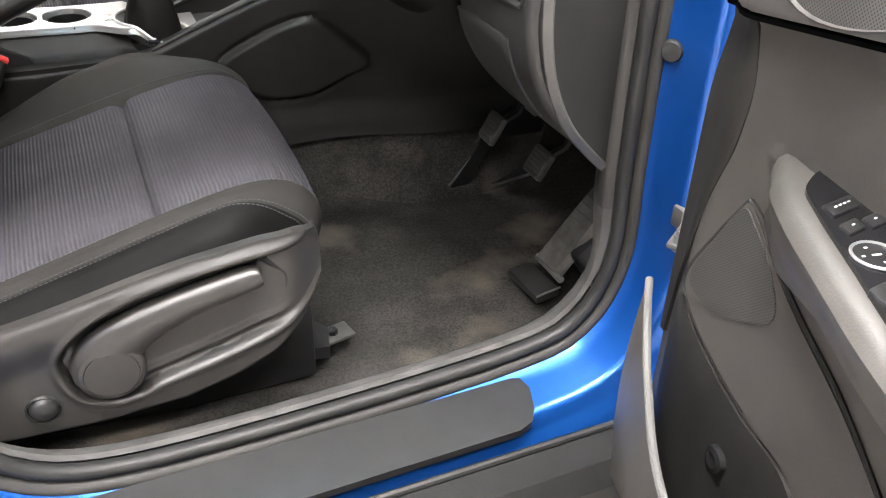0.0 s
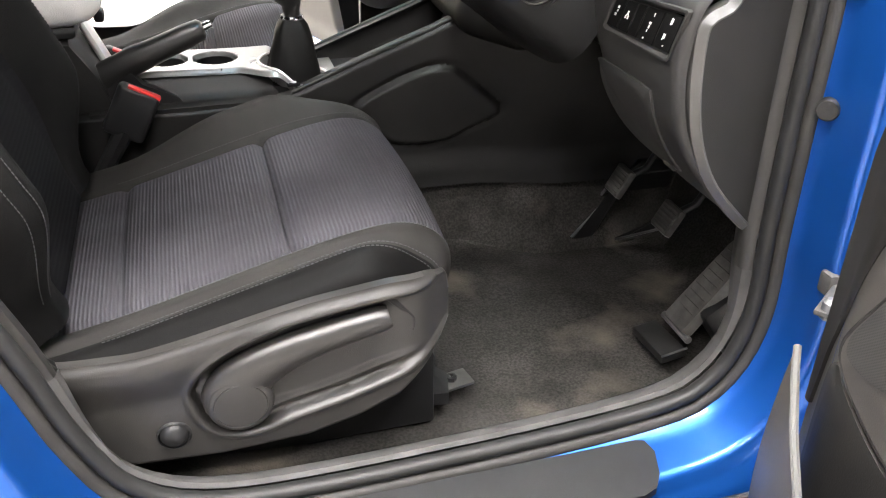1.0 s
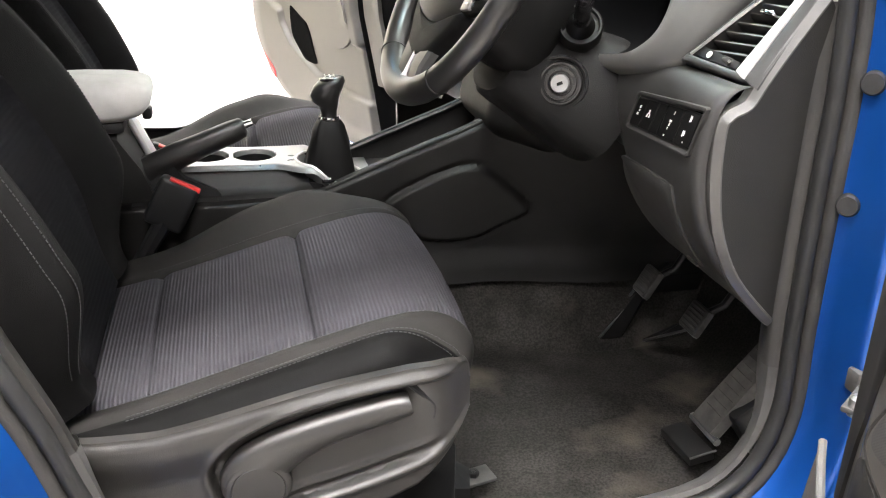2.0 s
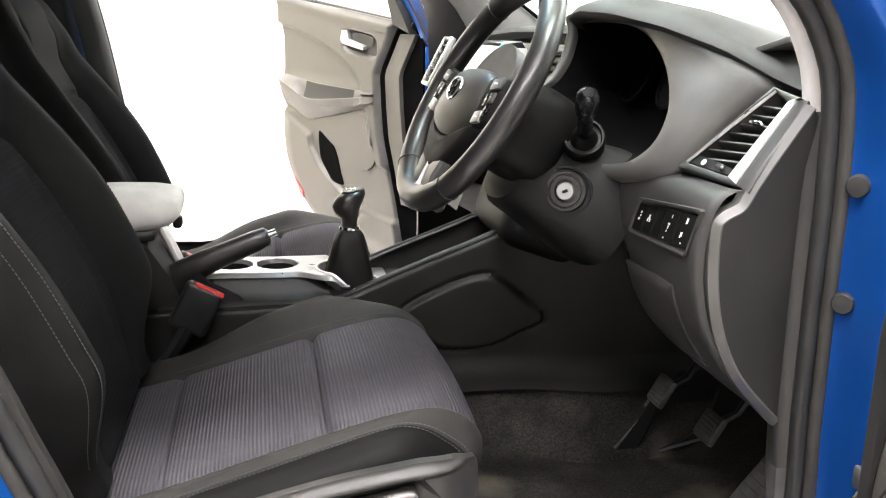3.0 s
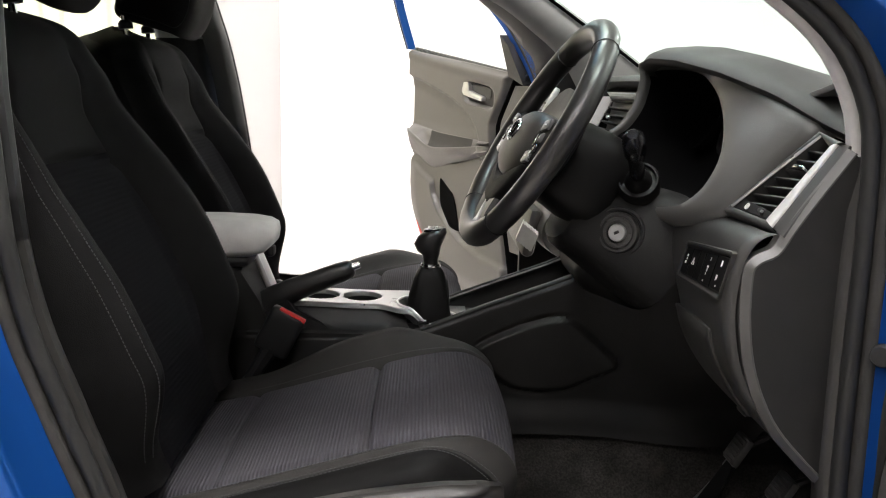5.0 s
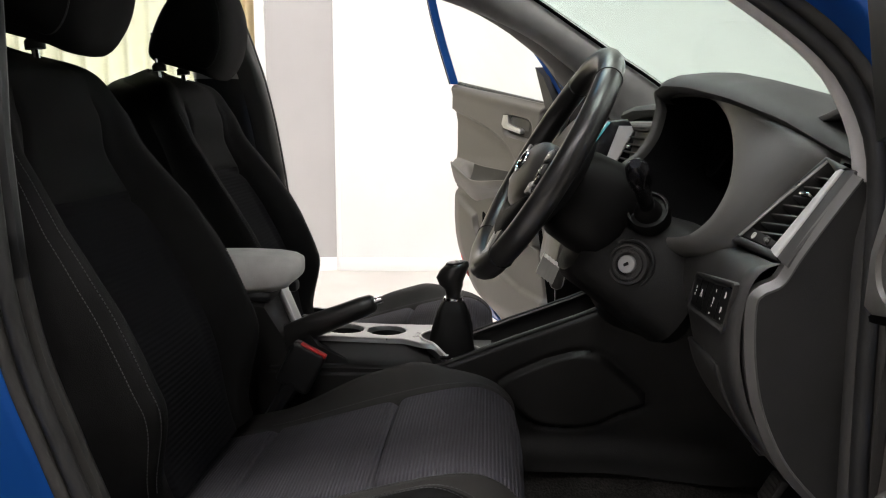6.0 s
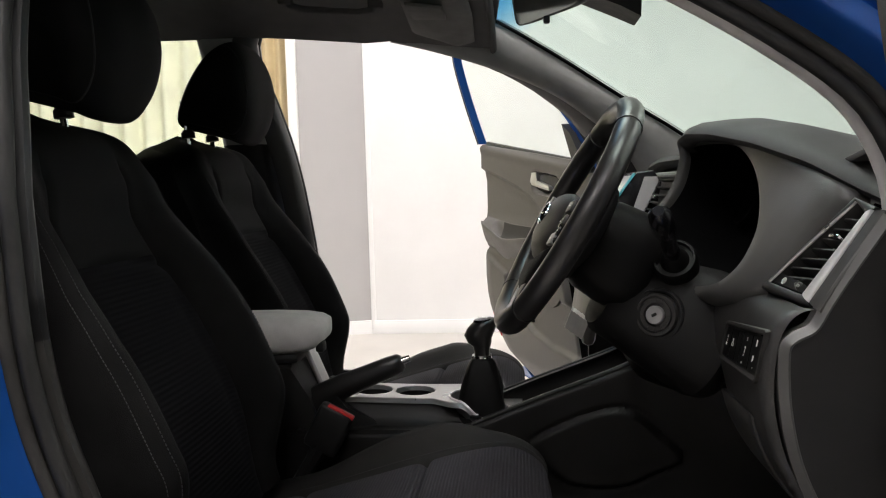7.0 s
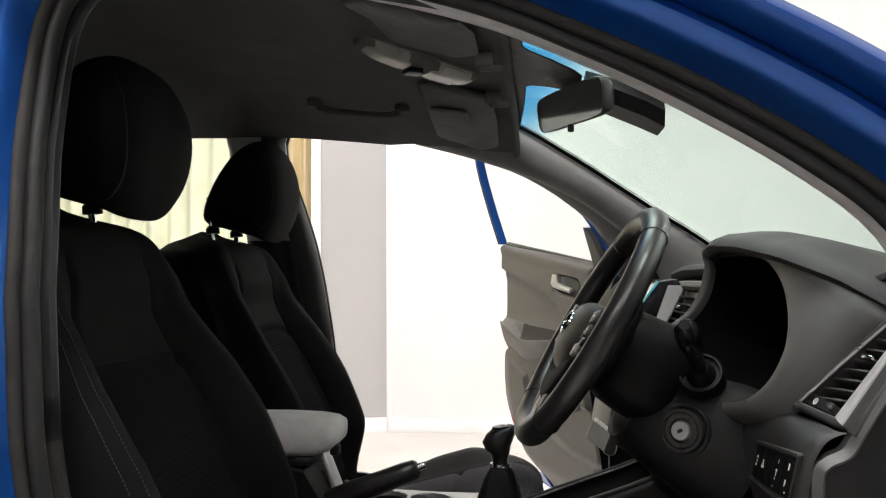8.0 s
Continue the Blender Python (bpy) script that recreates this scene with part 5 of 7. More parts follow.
# ---- seats ----
def seat(cy, dx, who, near):
    """cy: middle line; dx: set forward; near: the side (+1/-1) of the door"""
    e = thing("front_seat", (-0.40 + dx, cy, 0.40), "black cloth %s seat with ribbed centre panels and grey stitching" % who, "car seat", "front seats")

    # cushion: side profile from the back over the nose
    prof = spline([(-0.66, 0.566), (-0.60, 0.577), (-0.53, 0.593), (-0.45, 0.615), (-0.345, 0.644), (-0.26, 0.664), (-0.206, 0.668), (-0.168, 0.652), (-0.147, 0.622), (-0.153, 0.580), (-0.19, 0.520)], 200)
    prof = even(prof, 200)
    norm = []
    for i in range(200):
        t = prof[min(i + 1, 199)] - prof[max(i - 1, 0)]
        t = t / np.linalg.norm(t)
        norm.append(np.array((-t[1], t[0])))
    half = 0.272

    def cushion(i, v):
        """v from -1 to 1 across"""
        a = abs(v)
        y = v * half
        x, z = prof[i]
        nose = sm(-0.26, -0.17, x)
        if v * near > 0 and near < 0:
            b = 0.008 * sm(0.66, 0.80, a) * (1 - nose) - 0.014 * sm(0.68, 0.9, a) * nose
        else:
            b = 0.038 * sm(0.66, 0.84, a) * (0.3 + 0.7 * sm(-0.56, -0.38, x)) * (1 - 0.9 * sm(-0.32, -0.20, x))
        b -= (0.014 if v * near > 0 and near < 0 else 0.050) * sm(0.88, 1.0, a) ** 1.6
        b += 0.006 * (1 - (a / 0.65) ** 2 if a < 0.65 else 0)
        b -= 0.006 * math.exp(-((a - 0.655) / 0.014) ** 2)
        if a < 0.66:
            for sx in (-0.345, -0.55):
                b -= 0.012 * math.exp(-(abs(x - sx) / 0.007) ** 1.3) * (1 if sx > -0.4 else 0.6)
        x2 = x - 0.045 * sm(0.70, 1.0, a) ** 2 * sm(-0.40, -0.15, x)
        return Vector((x2 + norm[i][0] * b + dx, cy + y, z + norm[i][1] * b))

    iseam = min(range(200), key=lambda i: abs(prof[i][0] + 0.345))
    irear = min(range(200), key=lambda i: abs(prof[i][0] + 0.55) + (0 if i < 120 else 9))

    def patch(i0, i1, v0, v1, nv):
        return [[cushion(i, v0 + (v1 - v0) * k / nv) for k in range(nv + 1)] for i in range(i0, i1 + 1)]
    emit("cushion_front_panel", *grid(patch(iseam, 199, -0.655, 0.655, 40)), FABRIC, e, "ribbed blue-grey cloth", 180)
    emit("cushion_middle_panel", *grid(patch(irear, iseam, -0.655, 0.655, 40)), FABRIC, e, "ribbed blue-grey cloth", 180)
    emit("cushion_rear_panel", *grid(patch(0, irear, -0.655, 0.655, 40)), FABRIC, e, "", 180)
    for s in (-1, 1):
        band = 0.87 if s == near < 0 else 0.95
        P = patch(0, 199, s * 0.655, s * band, 18)[::2]
        emit("cushion_bolster", *grid(P), CUSHB, e, "smooth black bolster cloth", 180)
        P = patch(0, 199, s * band, s * 1.0, 4)[::2]
        for i, row in enumerate(P):
            x, y, z = row[-1]
            row.append(Vector((x - 0.012 * sm(-0.3, -0.15, x), y + s * 0.010, z - 0.022)))
            row.append(Vector((x - 0.032 * sm(-0.3, -0.15, x), y - s * 0.003, min(z - 0.03, 0.585 + 0.02 * sm(-0.6, -0.2, x)))))
            row.append(Vector((x - 0.055 * sm(-0.3, -0.15, x), y - s * 0.012, 0.545)))
        emit("cushion_side", *grid(P), SIDEC, e, "black side band", 180)
        for vv in ((0.69, 0.855, 0.885) if s == near else (0.70,)):
            stitches(e, [cushion(i, s * vv) for i in range(30, 186, 2)], 0.0055, 0.00062, lift=(0, 0, 0.0006))
    # near side piping under the bolster
    emit("piping", *tube([Vector((cushion(i, near).x, cy + near * (half + 0.012), cushion(i, near).z - 0.020)) for i in range(44, 176, 2)], 0.0045, 8), BLACK, e)

    # seat base and side valance
    emit("seat_pan", *rbox((-0.41 + dx, cy, 0.52), (0.44, 0.48, 0.10), 0.03), BLACK, e)
    for q in (-0.19, 0.19):
        emit("seat_rail", *rbox((-0.42 + dx, cy + q, 0.42), (0.50, 0.04, 0.12), 0.006), BLACK, e)
    top = [(-0.70, 0.622), (-0.64, 0.614), (-0.593, 0.607), (-0.527, 0.605), (-0.429, 0.622), (-0.33, 0.640), (-0.24, 0.651), (-0.20, 0.648), (-0.175, 0.636), (-0.158, 0.610)]
    bot = [(-0.70, 0.50), (-0.64, 0.462), (-0.566, 0.449), (-0.45, 0.442), (-0.35, 0.447), (-0.29, 0.462), (-0.24, 0.484), (-0.195, 0.524), (-0.168, 0.570), (-0.158, 0.604)]
    pocket = [(-0.473, 0.519), (-0.475, 0.552), (-0.452, 0.583), (-0.410, 0.604), (-0.350, 0.618), (-0.282, 0.628), (-0.225, 0.634), (-0.10, 0.645), (-0.10, 0.625), (-0.165, 0.580), (-0.20, 0.548), (-0.235, 0.528),
              (-0.285, 0.511), (-0.335, 0.498), (-0.378, 0.488), (-0.40, 0.480), (-0.428, 0.478), (-0.458, 0.492)]
    pocket = [tuple(q) for q in spline(pocket, 90, True)]
    P = []
    for i in range(161):
        x = -0.70 + 0.530 * i / 160
        zt = sum(lerp_table(top, x + 0.006 * q) for q in (-2, -1, 0, 1, 2)) / 5 if x < -0.19 else lerp_table(top, x)
        zb = lerp_table(bot, x)
        row = []
        for k in range(81):
            z = zb + (zt - zb) * k / 80
            d = poly_dist(x, z, pocket)
            edge = min(z - zb, zt - z)
            o = (0.014 if z - zb < zt - z else 0.006) * (1 - sm(0, 0.016, edge)) ** 2 + 0.034 * sm(-0.25, -0.158, x) ** 2 + 0.03 * sm(-0.6, -0.70, x)
            o += 0.014 * sm(-0.001, 0.006, d) * (1 - 0.85 * sm(-0.27, -0.19, x)) - 0.003 * math.exp(-((d + 0.004) / 0.004) ** 2) - 0.004 * math.exp(-((d - 0.016) / 0.005) ** 2) * sm(0.56, 0.54, z)
            o -= 0.008 * sm(zt - 0.07, zt - 0.02, z) * sm(-0.35, -0.5, x)
            row.append(Vector((x + dx, cy + near * (0.296 - o), z)))
        P.append(row)
    emit("side_valance", *thick(P, (0, -near * 0.012, 0)), VALANCE, e, "grained charcoal plastic side cover", 60)
    yl = cy + near * 0.291
    # recline lever and button
    piv = (-0.425 + dx, yl, 0.525)
    arm = [(-0.452, 0.512, 0.016), (-0.444, 0.524, 0.028), (-0.430, 0.540, 0.0335), (-0.410, 0.557, 0.0305), (-0.382, 0.573, 0.0235), (-0.34, 0.588, 0.0185), (-0.29, 0.600, 0.0160), (-0.258, 0.606, 0.0145), (-0.249, 0.608, 0.011)]
    rows = []
    A = spline([np.array(a) for a in arm], 26)
    for i, (x, z, w) in enumerate(A):
        t = A[min(i + 1, 25)][:2] - A[max(i - 1, 0)][:2]
        t = t / np.linalg.norm(t)
        nx, nz = -t[1], t[0]
        rows.append([Vector((x + dx + nx * w * math.cos(p), yl + near * 0.001 + near * 0.015 * (abs(math.sin(p)) ** 0.7) * math.copysign(1, math.sin(p)), z + nz * w * math.cos(p))) for p in (2 * math.pi * k / 14 for k in range(14))])
    lv = emit("recline_lever", *loft(rows), VALANCE, e, "curved plastic recline lever", 60)
    emit("lever_boss", *lathe(piv, (0, near, 0), [(0.038, -0.012), (0.038, 0.008), (0.0365, 0.0125), (0.034, 0.0145), (0.0305, 0.0155), (0.0298, 0.0145), (0.0290, 0.0158), (0.0, 0.0163)], 40), VALANCE, lv)
    b = emit("height_button", *lathe((-0.502 + dx, yl + near * 0.004, 0.492), (0, near, 0), [(0.0195, -0.008), (0.0195, 0.002), (0.0175, 0.004), (0.0165, 0.001), (0.0155, 0.002), (0.0135, 0.006), (0.009, 0.009), (0.0, 0.0105)], 28), BLACK, e, "round black button")

    # backrest: rises along u, faces n
    b0, b1 = np.array((-0.610, 0.600)), np.array((-0.872, 1.245))
    u = (b1 - b0) / np.linalg.norm(b1 - b0)
    n = np.array((u[1], -u[0]))
    H = np.linalg.norm(b1 - b0)
    WID = [(0, 0.235), (0.10, 0.255), (0.25, 0.272), (0.45, 0.275), (0.56, 0.266), (0.66, 0.240), (0.73, 0.229), (0.80, 0.230), (0.86, 0.218), (0.91, 0.190), (0.945, 0.155), (0.975, 0.11), (1.0, 0.05)]
    wid = lambda v: float(np.interp(v, [a for a, _ in WID], [b for _, b in WID]))

    def back(s, v):
        """s across the front from -1 to 1, v up"""
        w = wid(v)
        a = abs(s)
        bol = 0.062 * sm(0.02, 0.22, v) * sm(0.92, 0.36, v) + 0.010
        o = bol * sm(0.52, 0.80, a) - (0.030 + bol * 0.8) * sm(0.84, 1.0, a) ** 1.5
        o += 0.018 * math.exp(-((v - 0.28) / 0.16) ** 2) * (1 - a * a) + 0.020 * sm(0.70, 0.80, v) * (1 - a ** 3) - 0.07 * sm(0.86, 1.0, v) ** 1.8
        split = 0.60 - 0.10 * sm(0.45, 0.8, v)
        o -= 0.006 * math.exp(-((a - split) / 0.025) ** 2) * sm(0.86, 0.8, v)
        o -= 0.006 * math.exp(-((v - (0.62 - 0.03 * (a / 0.6) ** 2)) / 0.011) ** 2) * (1 if a < 0.6 else 0)
        p = b0 + u * (v * H) + n * o
        return Vector((p[0] + dx, cy + s * w, p[1]))

    def bpatch(s0, s1, v0, v1, ns, nv, f=lambda s, v: s):
        return [[back(f(s0 + (s1 - s0) * k / ns, v0 + (v1 - v0) * i / nv), v0 + (v1 - v0) * i / nv) for k in range(ns + 1)] for i in range(nv + 1)]
    split = lambda s, v: s * (0.60 - 0.10 * sm(0.45, 0.8, v))
    # backrest panels and bolsters carry their shade in the cloth colour
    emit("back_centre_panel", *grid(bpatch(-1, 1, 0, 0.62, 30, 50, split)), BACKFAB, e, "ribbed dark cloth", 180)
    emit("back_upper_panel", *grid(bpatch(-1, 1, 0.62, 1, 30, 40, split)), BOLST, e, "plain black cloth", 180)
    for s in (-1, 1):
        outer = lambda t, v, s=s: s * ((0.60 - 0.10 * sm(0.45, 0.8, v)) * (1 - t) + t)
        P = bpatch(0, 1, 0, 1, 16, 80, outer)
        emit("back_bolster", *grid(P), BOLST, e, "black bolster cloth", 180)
        side = []
        for i in range(81):
            v = i / 80
            q = back(s, v)
            r = 0.11 * (1 - 0.55 * sm(0.6, 1.0, v))
            o = []
            for f, g in ((0, 0), (0.25, 0.010), (0.6, 0.012), (1, 0.0)):
                o.append(Vector((q.x - n[0] * r * f, q.y + s * g, q.z - n[1] * r * f)))
            side.append(o)
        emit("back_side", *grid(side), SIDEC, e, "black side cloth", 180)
        for fr in ((0.86, 0.90) if s == near else (0.86,)):
            stitches(e, [back(s * fr, 0.06 + 0.74 * k / 60) for k in range(61)], 0.0055, 0.00062, lift=(0.0008, 0, 0))
    shell_b = []
    for i in range(41):
        v = i / 40
        r = 0.11 * (1 - 0.55 * sm(0.6, 1.0, v))
        w = wid(v)
        base = back(1, v)
        shell_b.append([Vector((base.x - n[0] * (r + 0.02 * (1 - t * t)), cy + t * w, base.z - n[1] * (r + 0.02 * (1 - t * t)))) for t in (-1 + 2 * k / 16 for k in range(17))])
    emit("back_shell", *grid(shell_b), BLACK, e, "", 180)

    # headrest
    hr = emit_pad(e, "headrest", (-0.805 + dx, cy, 1.320), (0.088, 0.145, 0.112), -10)
    for s in (-1, 1):
        p = np.array((-0.878 + dx, cy + s * 0.075, 1.20))
        emit("post", *tube([p, p + (-0.012, 0, 0.10)], 0.006, 10), CHROME, e, "chrome headrest post")
        emit("post_guide", *lathe(tuple(p + (-0.001, 0, 0.018)), (-0.1, 0, 1), [(0.015, 0), (0.015, 0.012), (0.010, 0.018)], 16), BLACK, e)
    return e


def emit_pad(parent, name, c, r, lean):
    """a stuffed wedge-shaped pad, thin at the lower back, with seamed side panels"""
    prof = spline([(-0.098, -0.070), (-0.088, -0.030), (-0.050, 0.040), (-0.004, 0.092), (0.040, 0.104), (0.076, 0.066), (0.090, 0.0), (0.080, -0.070), (0.044, -0.112), (0.0, -0.100), (-0.060, -0.084)], 56, True)
    mid = np.array((0.005, 0.0))
    rows = []
    for i in range(33):
        v = -1 + 2 * i / 32
        f = (1 - abs(v) ** 3.0) ** 0.40 if abs(v) < 1 else 0.02
        row = []
        for p in prof:
            q = mid + (p - mid) * (0.12 + 0.93 * f)
            dip = 0.014 * (1 - v * v) * sm(0.03, 0.09, p[0])
            row.append(Vector((c[0] + q[0] - dip, c[1] + r[1] * v * (1 - 0.14 * sm(0.02, -0.11, p[1])), c[2] + q[1])))
        rows.append(row)
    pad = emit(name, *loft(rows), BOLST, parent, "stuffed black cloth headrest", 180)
    for i in (4, 28):
        emit("seam", *tube(rows[i] + [rows[i][0]], 0.0013, 5), BLACK, pad)
    return pad


seat(-0.372, 0.0, "driver's", -1)
seat(0.365, -0.035, "passenger's", 1)


# ---- centre console ----
def console():
    e = thing("centre_console", (-0.3, 0.02, 0.36), "dark centre console with silver cup holder plate", "centre console")
    yd, yp = -0.062, 0.125
    # side walls rising towards the dashboard
    topline = [(-0.62, 0.655), (-0.45, 0.652), (-0.30, 0.655), (-0.265, 0.668), (-0.15, 0.713), (-0.03, 0.757), (0.03, 0.782), (0.10, 0.82), (0.60, 0.86)]
    pad = [(-0.168, 0.633), (-0.11, 0.665), (-0.047, 0.688), (0.005, 0.688), (0.05, 0.655), (0.093, 0.607), (0.04, 0.575), (0.0, 0.556), (-0.06, 0.552), (-0.112, 0.562), (-0.155, 0.60)]
    pad = [tuple(p) for p in spline(pad, 44, True)]
    for y, s in ((yd, -1), (yp, 1)):
        P = []
        for i in range(151):
            x = -0.62 + 1.05 * i / 150
            zt = lerp_table(topline, x)
            row = []
            for k in range(71):
                z = 0.470 + (zt - 0.470) * k / 70
                o = 0.04 * (1 - sm(0.36, 0.50, z)) + 0.05 * sm(0.0, 0.25, x)
                d = poly_dist(x, z, pad)
                o += 0.010 * sm(-0.002, 0.005, d) - 0.004 * math.exp(-((d + 0.004) / 0.004) ** 2) - 0.010 * (1 - sm(0, 0.012, zt - z)) ** 2
                o += 0.014 * sm(0.54, 0.49, z)
                row.append(Vector((x, y + s * o, z)))
            P.append(row)
        emit("side_wall", *thick(P, (0, -s * 0.02, 0)), CONS, e, "charcoal console side with padded knee area", 60)
        rail = [Vector((x, y + s * 0.002 - s * 0.012, lerp_table(topline, x) - 0.001)) for x in (-0.275 + 0.30 * k / 20 for k in range(21))]
        emit("rail", *tube(rail, 0.0045, 8), CONS, e, "", 60)
    # dark tray between the rails
    P = [[Vector((x, yd + 0.012 + (yp - yd - 0.024) * j / 8, lerp_table([(-0.20, 0.668), (-0.10, 0.668), (0.02, 0.69), (0.06, 0.80)], x) - 0.01 * math.sin(math.pi * j / 8))) for j in range(9)] for x in (-0.20 + 0.28 * i / 16 for i in range(17))]
    emit("tray", *thick(P, (0, 0, -0.01)), BLACK, e, "black open storage tray", 60)
    emit("socket", *lathe((0.035, yd + 0.055, 0.722), (-0.8, 0, 0.3), [(0.014, 0), (0.014, 0.008), (0.011, 0.010), (0.010, 0.004), (0, 0.004)], 20), GREY, e, "power socket")
    # silver plate with two cup wells and a gear ring
    ztop = 0.700
    z_at = lambda x: ztop + 0.004 * sm(-0.36, -0.52, x) - 0.030 * sm(-0.30, -0.255, x) * 1.0
    cups = [(-0.475, 0.055, 0.036), (-0.392, 0.055, 0.036)]
    wells = [(x, y, r, -0.06) for x, y, r in cups] + [(-0.262, 0.012, 0.056, -0.028)]
    P = []
    for i in range(97):
        x = -0.535 + 0.35 * i / 96
        row = []
        lo, hi = yd + 0.012 + 0.035 * sm(-0.30, -0.36, x), yp - 0.008
        for k in range(57):
            y = lo + (hi - lo) * k / 56
            z = z_at(x)
            for wx, wy, wr, dp in wells:
                d = wr - math.hypot(x - wx, y - wy)
                z += dp * sm(-0.002, 0.006, d)
            z -= 0.008 * (1 - sm(0, 0.010, min(y - lo, hi - y)))
            row.append(Vector((x, y, z)))
        P.append(row)
    V, Fs = grid(P)
    emit("plate", V, Fs, PLATE, e, "satin silver plate round cup holders and gear lever", 50)
    for wx, wy, wr, dp in wells[:2]:
        emit("cup_well", *lathe((wx, wy, z_at(wx) - 0.066), (0, 0, 1), [(wr - 0.004, 0), (wr - 0.002, 0.004), (wr - 0.001, 0.058), (wr - 0.004, 0.058), (wr - 0.006, 0.008), (0, 0.008)], 28), BLACK, e, "black cup holder")
    emit("gear_well", *lathe((-0.262, 0.012, 0.642), (0, 0, 1), [(0.053, 0), (0.053, 0.026), (0.050, 0.026), (0.048, 0.006), (0, 0.006)], 32), BLACK, e, "black gear lever surround")
    emit("gaiter_rim", *tube([(-0.262 + 0.059 * math.cos(t), 0.012 + 0.059 * math.sin(t), z_at(-0.262 + 0.059 * math.cos(t)) + 0.001) for t in (2 * math.pi * k / 48 for k in range(49))], 0.0024, 6), SILVER, e, "bright rim round the gaiter")
    # driver side shelf below the plate, with handbrake slot
    P = [[Vector((-0.60 + 0.33 * i / 20, yd + 0.004 + 0.055 * j / 6, 0.655 + 0.042 * sm(0.45, 1.0, j / 6) * 1.0)) for j in range(7)] for i in range(21)]
    emit("side_tray", *thick(P, (0, 0, -0.01)), CONS, e, "smooth charcoal tray", 60)
    emit("button", *rbox((-0.270, yd + 0.018, 0.6755), (0.022, 0.014, 0.006), 0.002), GLOSS, e)
    emit("icon", *rbox((-0.270, yd + 0.018, 0.679), (0.010, 0.006, 0.001), 0), ICON, e)
    # storage box behind
    rows = []
    for x, z, hw in ((-0.560, 0.66, 0.066), (-0.578, 0.72, 0.070), (-0.61, 0.775, 0.074), (-0.66, 0.785, 0.078), (-0.90, 0.78, 0.08), (-0.95, 0.75, 0.08)):
        rows.append([Vector((x, 0.03 - hw, 0.38)), Vector((x, 0.03 - hw, z - 0.01)), Vector((x, 0.03 - hw + 0.012, z)), Vector((x, 0.03 + hw - 0.012, z)), Vector((x, 0.03 + hw, z - 0.01)), Vector((x, 0.03 + hw, 0.38))])
    emit("storage_box", *loft(rows), CONS, e, "dark storage box under the armrest", 40)
    emit("box_edge", *rbox((-0.578, 0.055, 0.735), (0.012, 0.05, 0.12), 0.005, rot=(0, -22, 0)), SILVER, e, "pale bracket below the armrest")
    a = thing("armrest", (-0.70, 0.015, 0.80), "grey cloth padded armrest with black base", "armrest")
    rows = []
    for x, z0, z1, hw in ((-0.553, 0.826, 0.840, 0.040), (-0.557, 0.812, 0.850, 0.058), (-0.572, 0.798, 0.857, 0.070), (-0.60, 0.790, 0.861, 0.076), (-0.66, 0.786, 0.863, 0.078), (-0.80, 0.786, 0.862, 0.078), (-0.88, 0.790, 0.858, 0.076), (-0.90, 0.80, 0.845, 0.066)):
        ring = []
        for k in range(20):
            t = 2 * math.pi * k / 20
            ring.append(Vector((x, 0.02 + hw * math.copysign(abs(math.cos(t)) ** 0.5, math.cos(t)), (z0 + z1) / 2 + (z1 - z0) / 2 * math.copysign(abs(math.sin(t)) ** 0.6, math.sin(t)))))
        rows.append(ring)
    emit("pad", *loft(rows), ARMC, a, "pale grey cloth pad", 60)
    emit("base", *rbox((-0.735, 0.02, 0.785), (0.28, 0.13, 0.020), 0.008), BLACK, a)
    emit("latch", *rbox((-0.562, 0.0, 0.800), (0.016, 0.03, 0.020), 0.005), BLACK, a)


console()


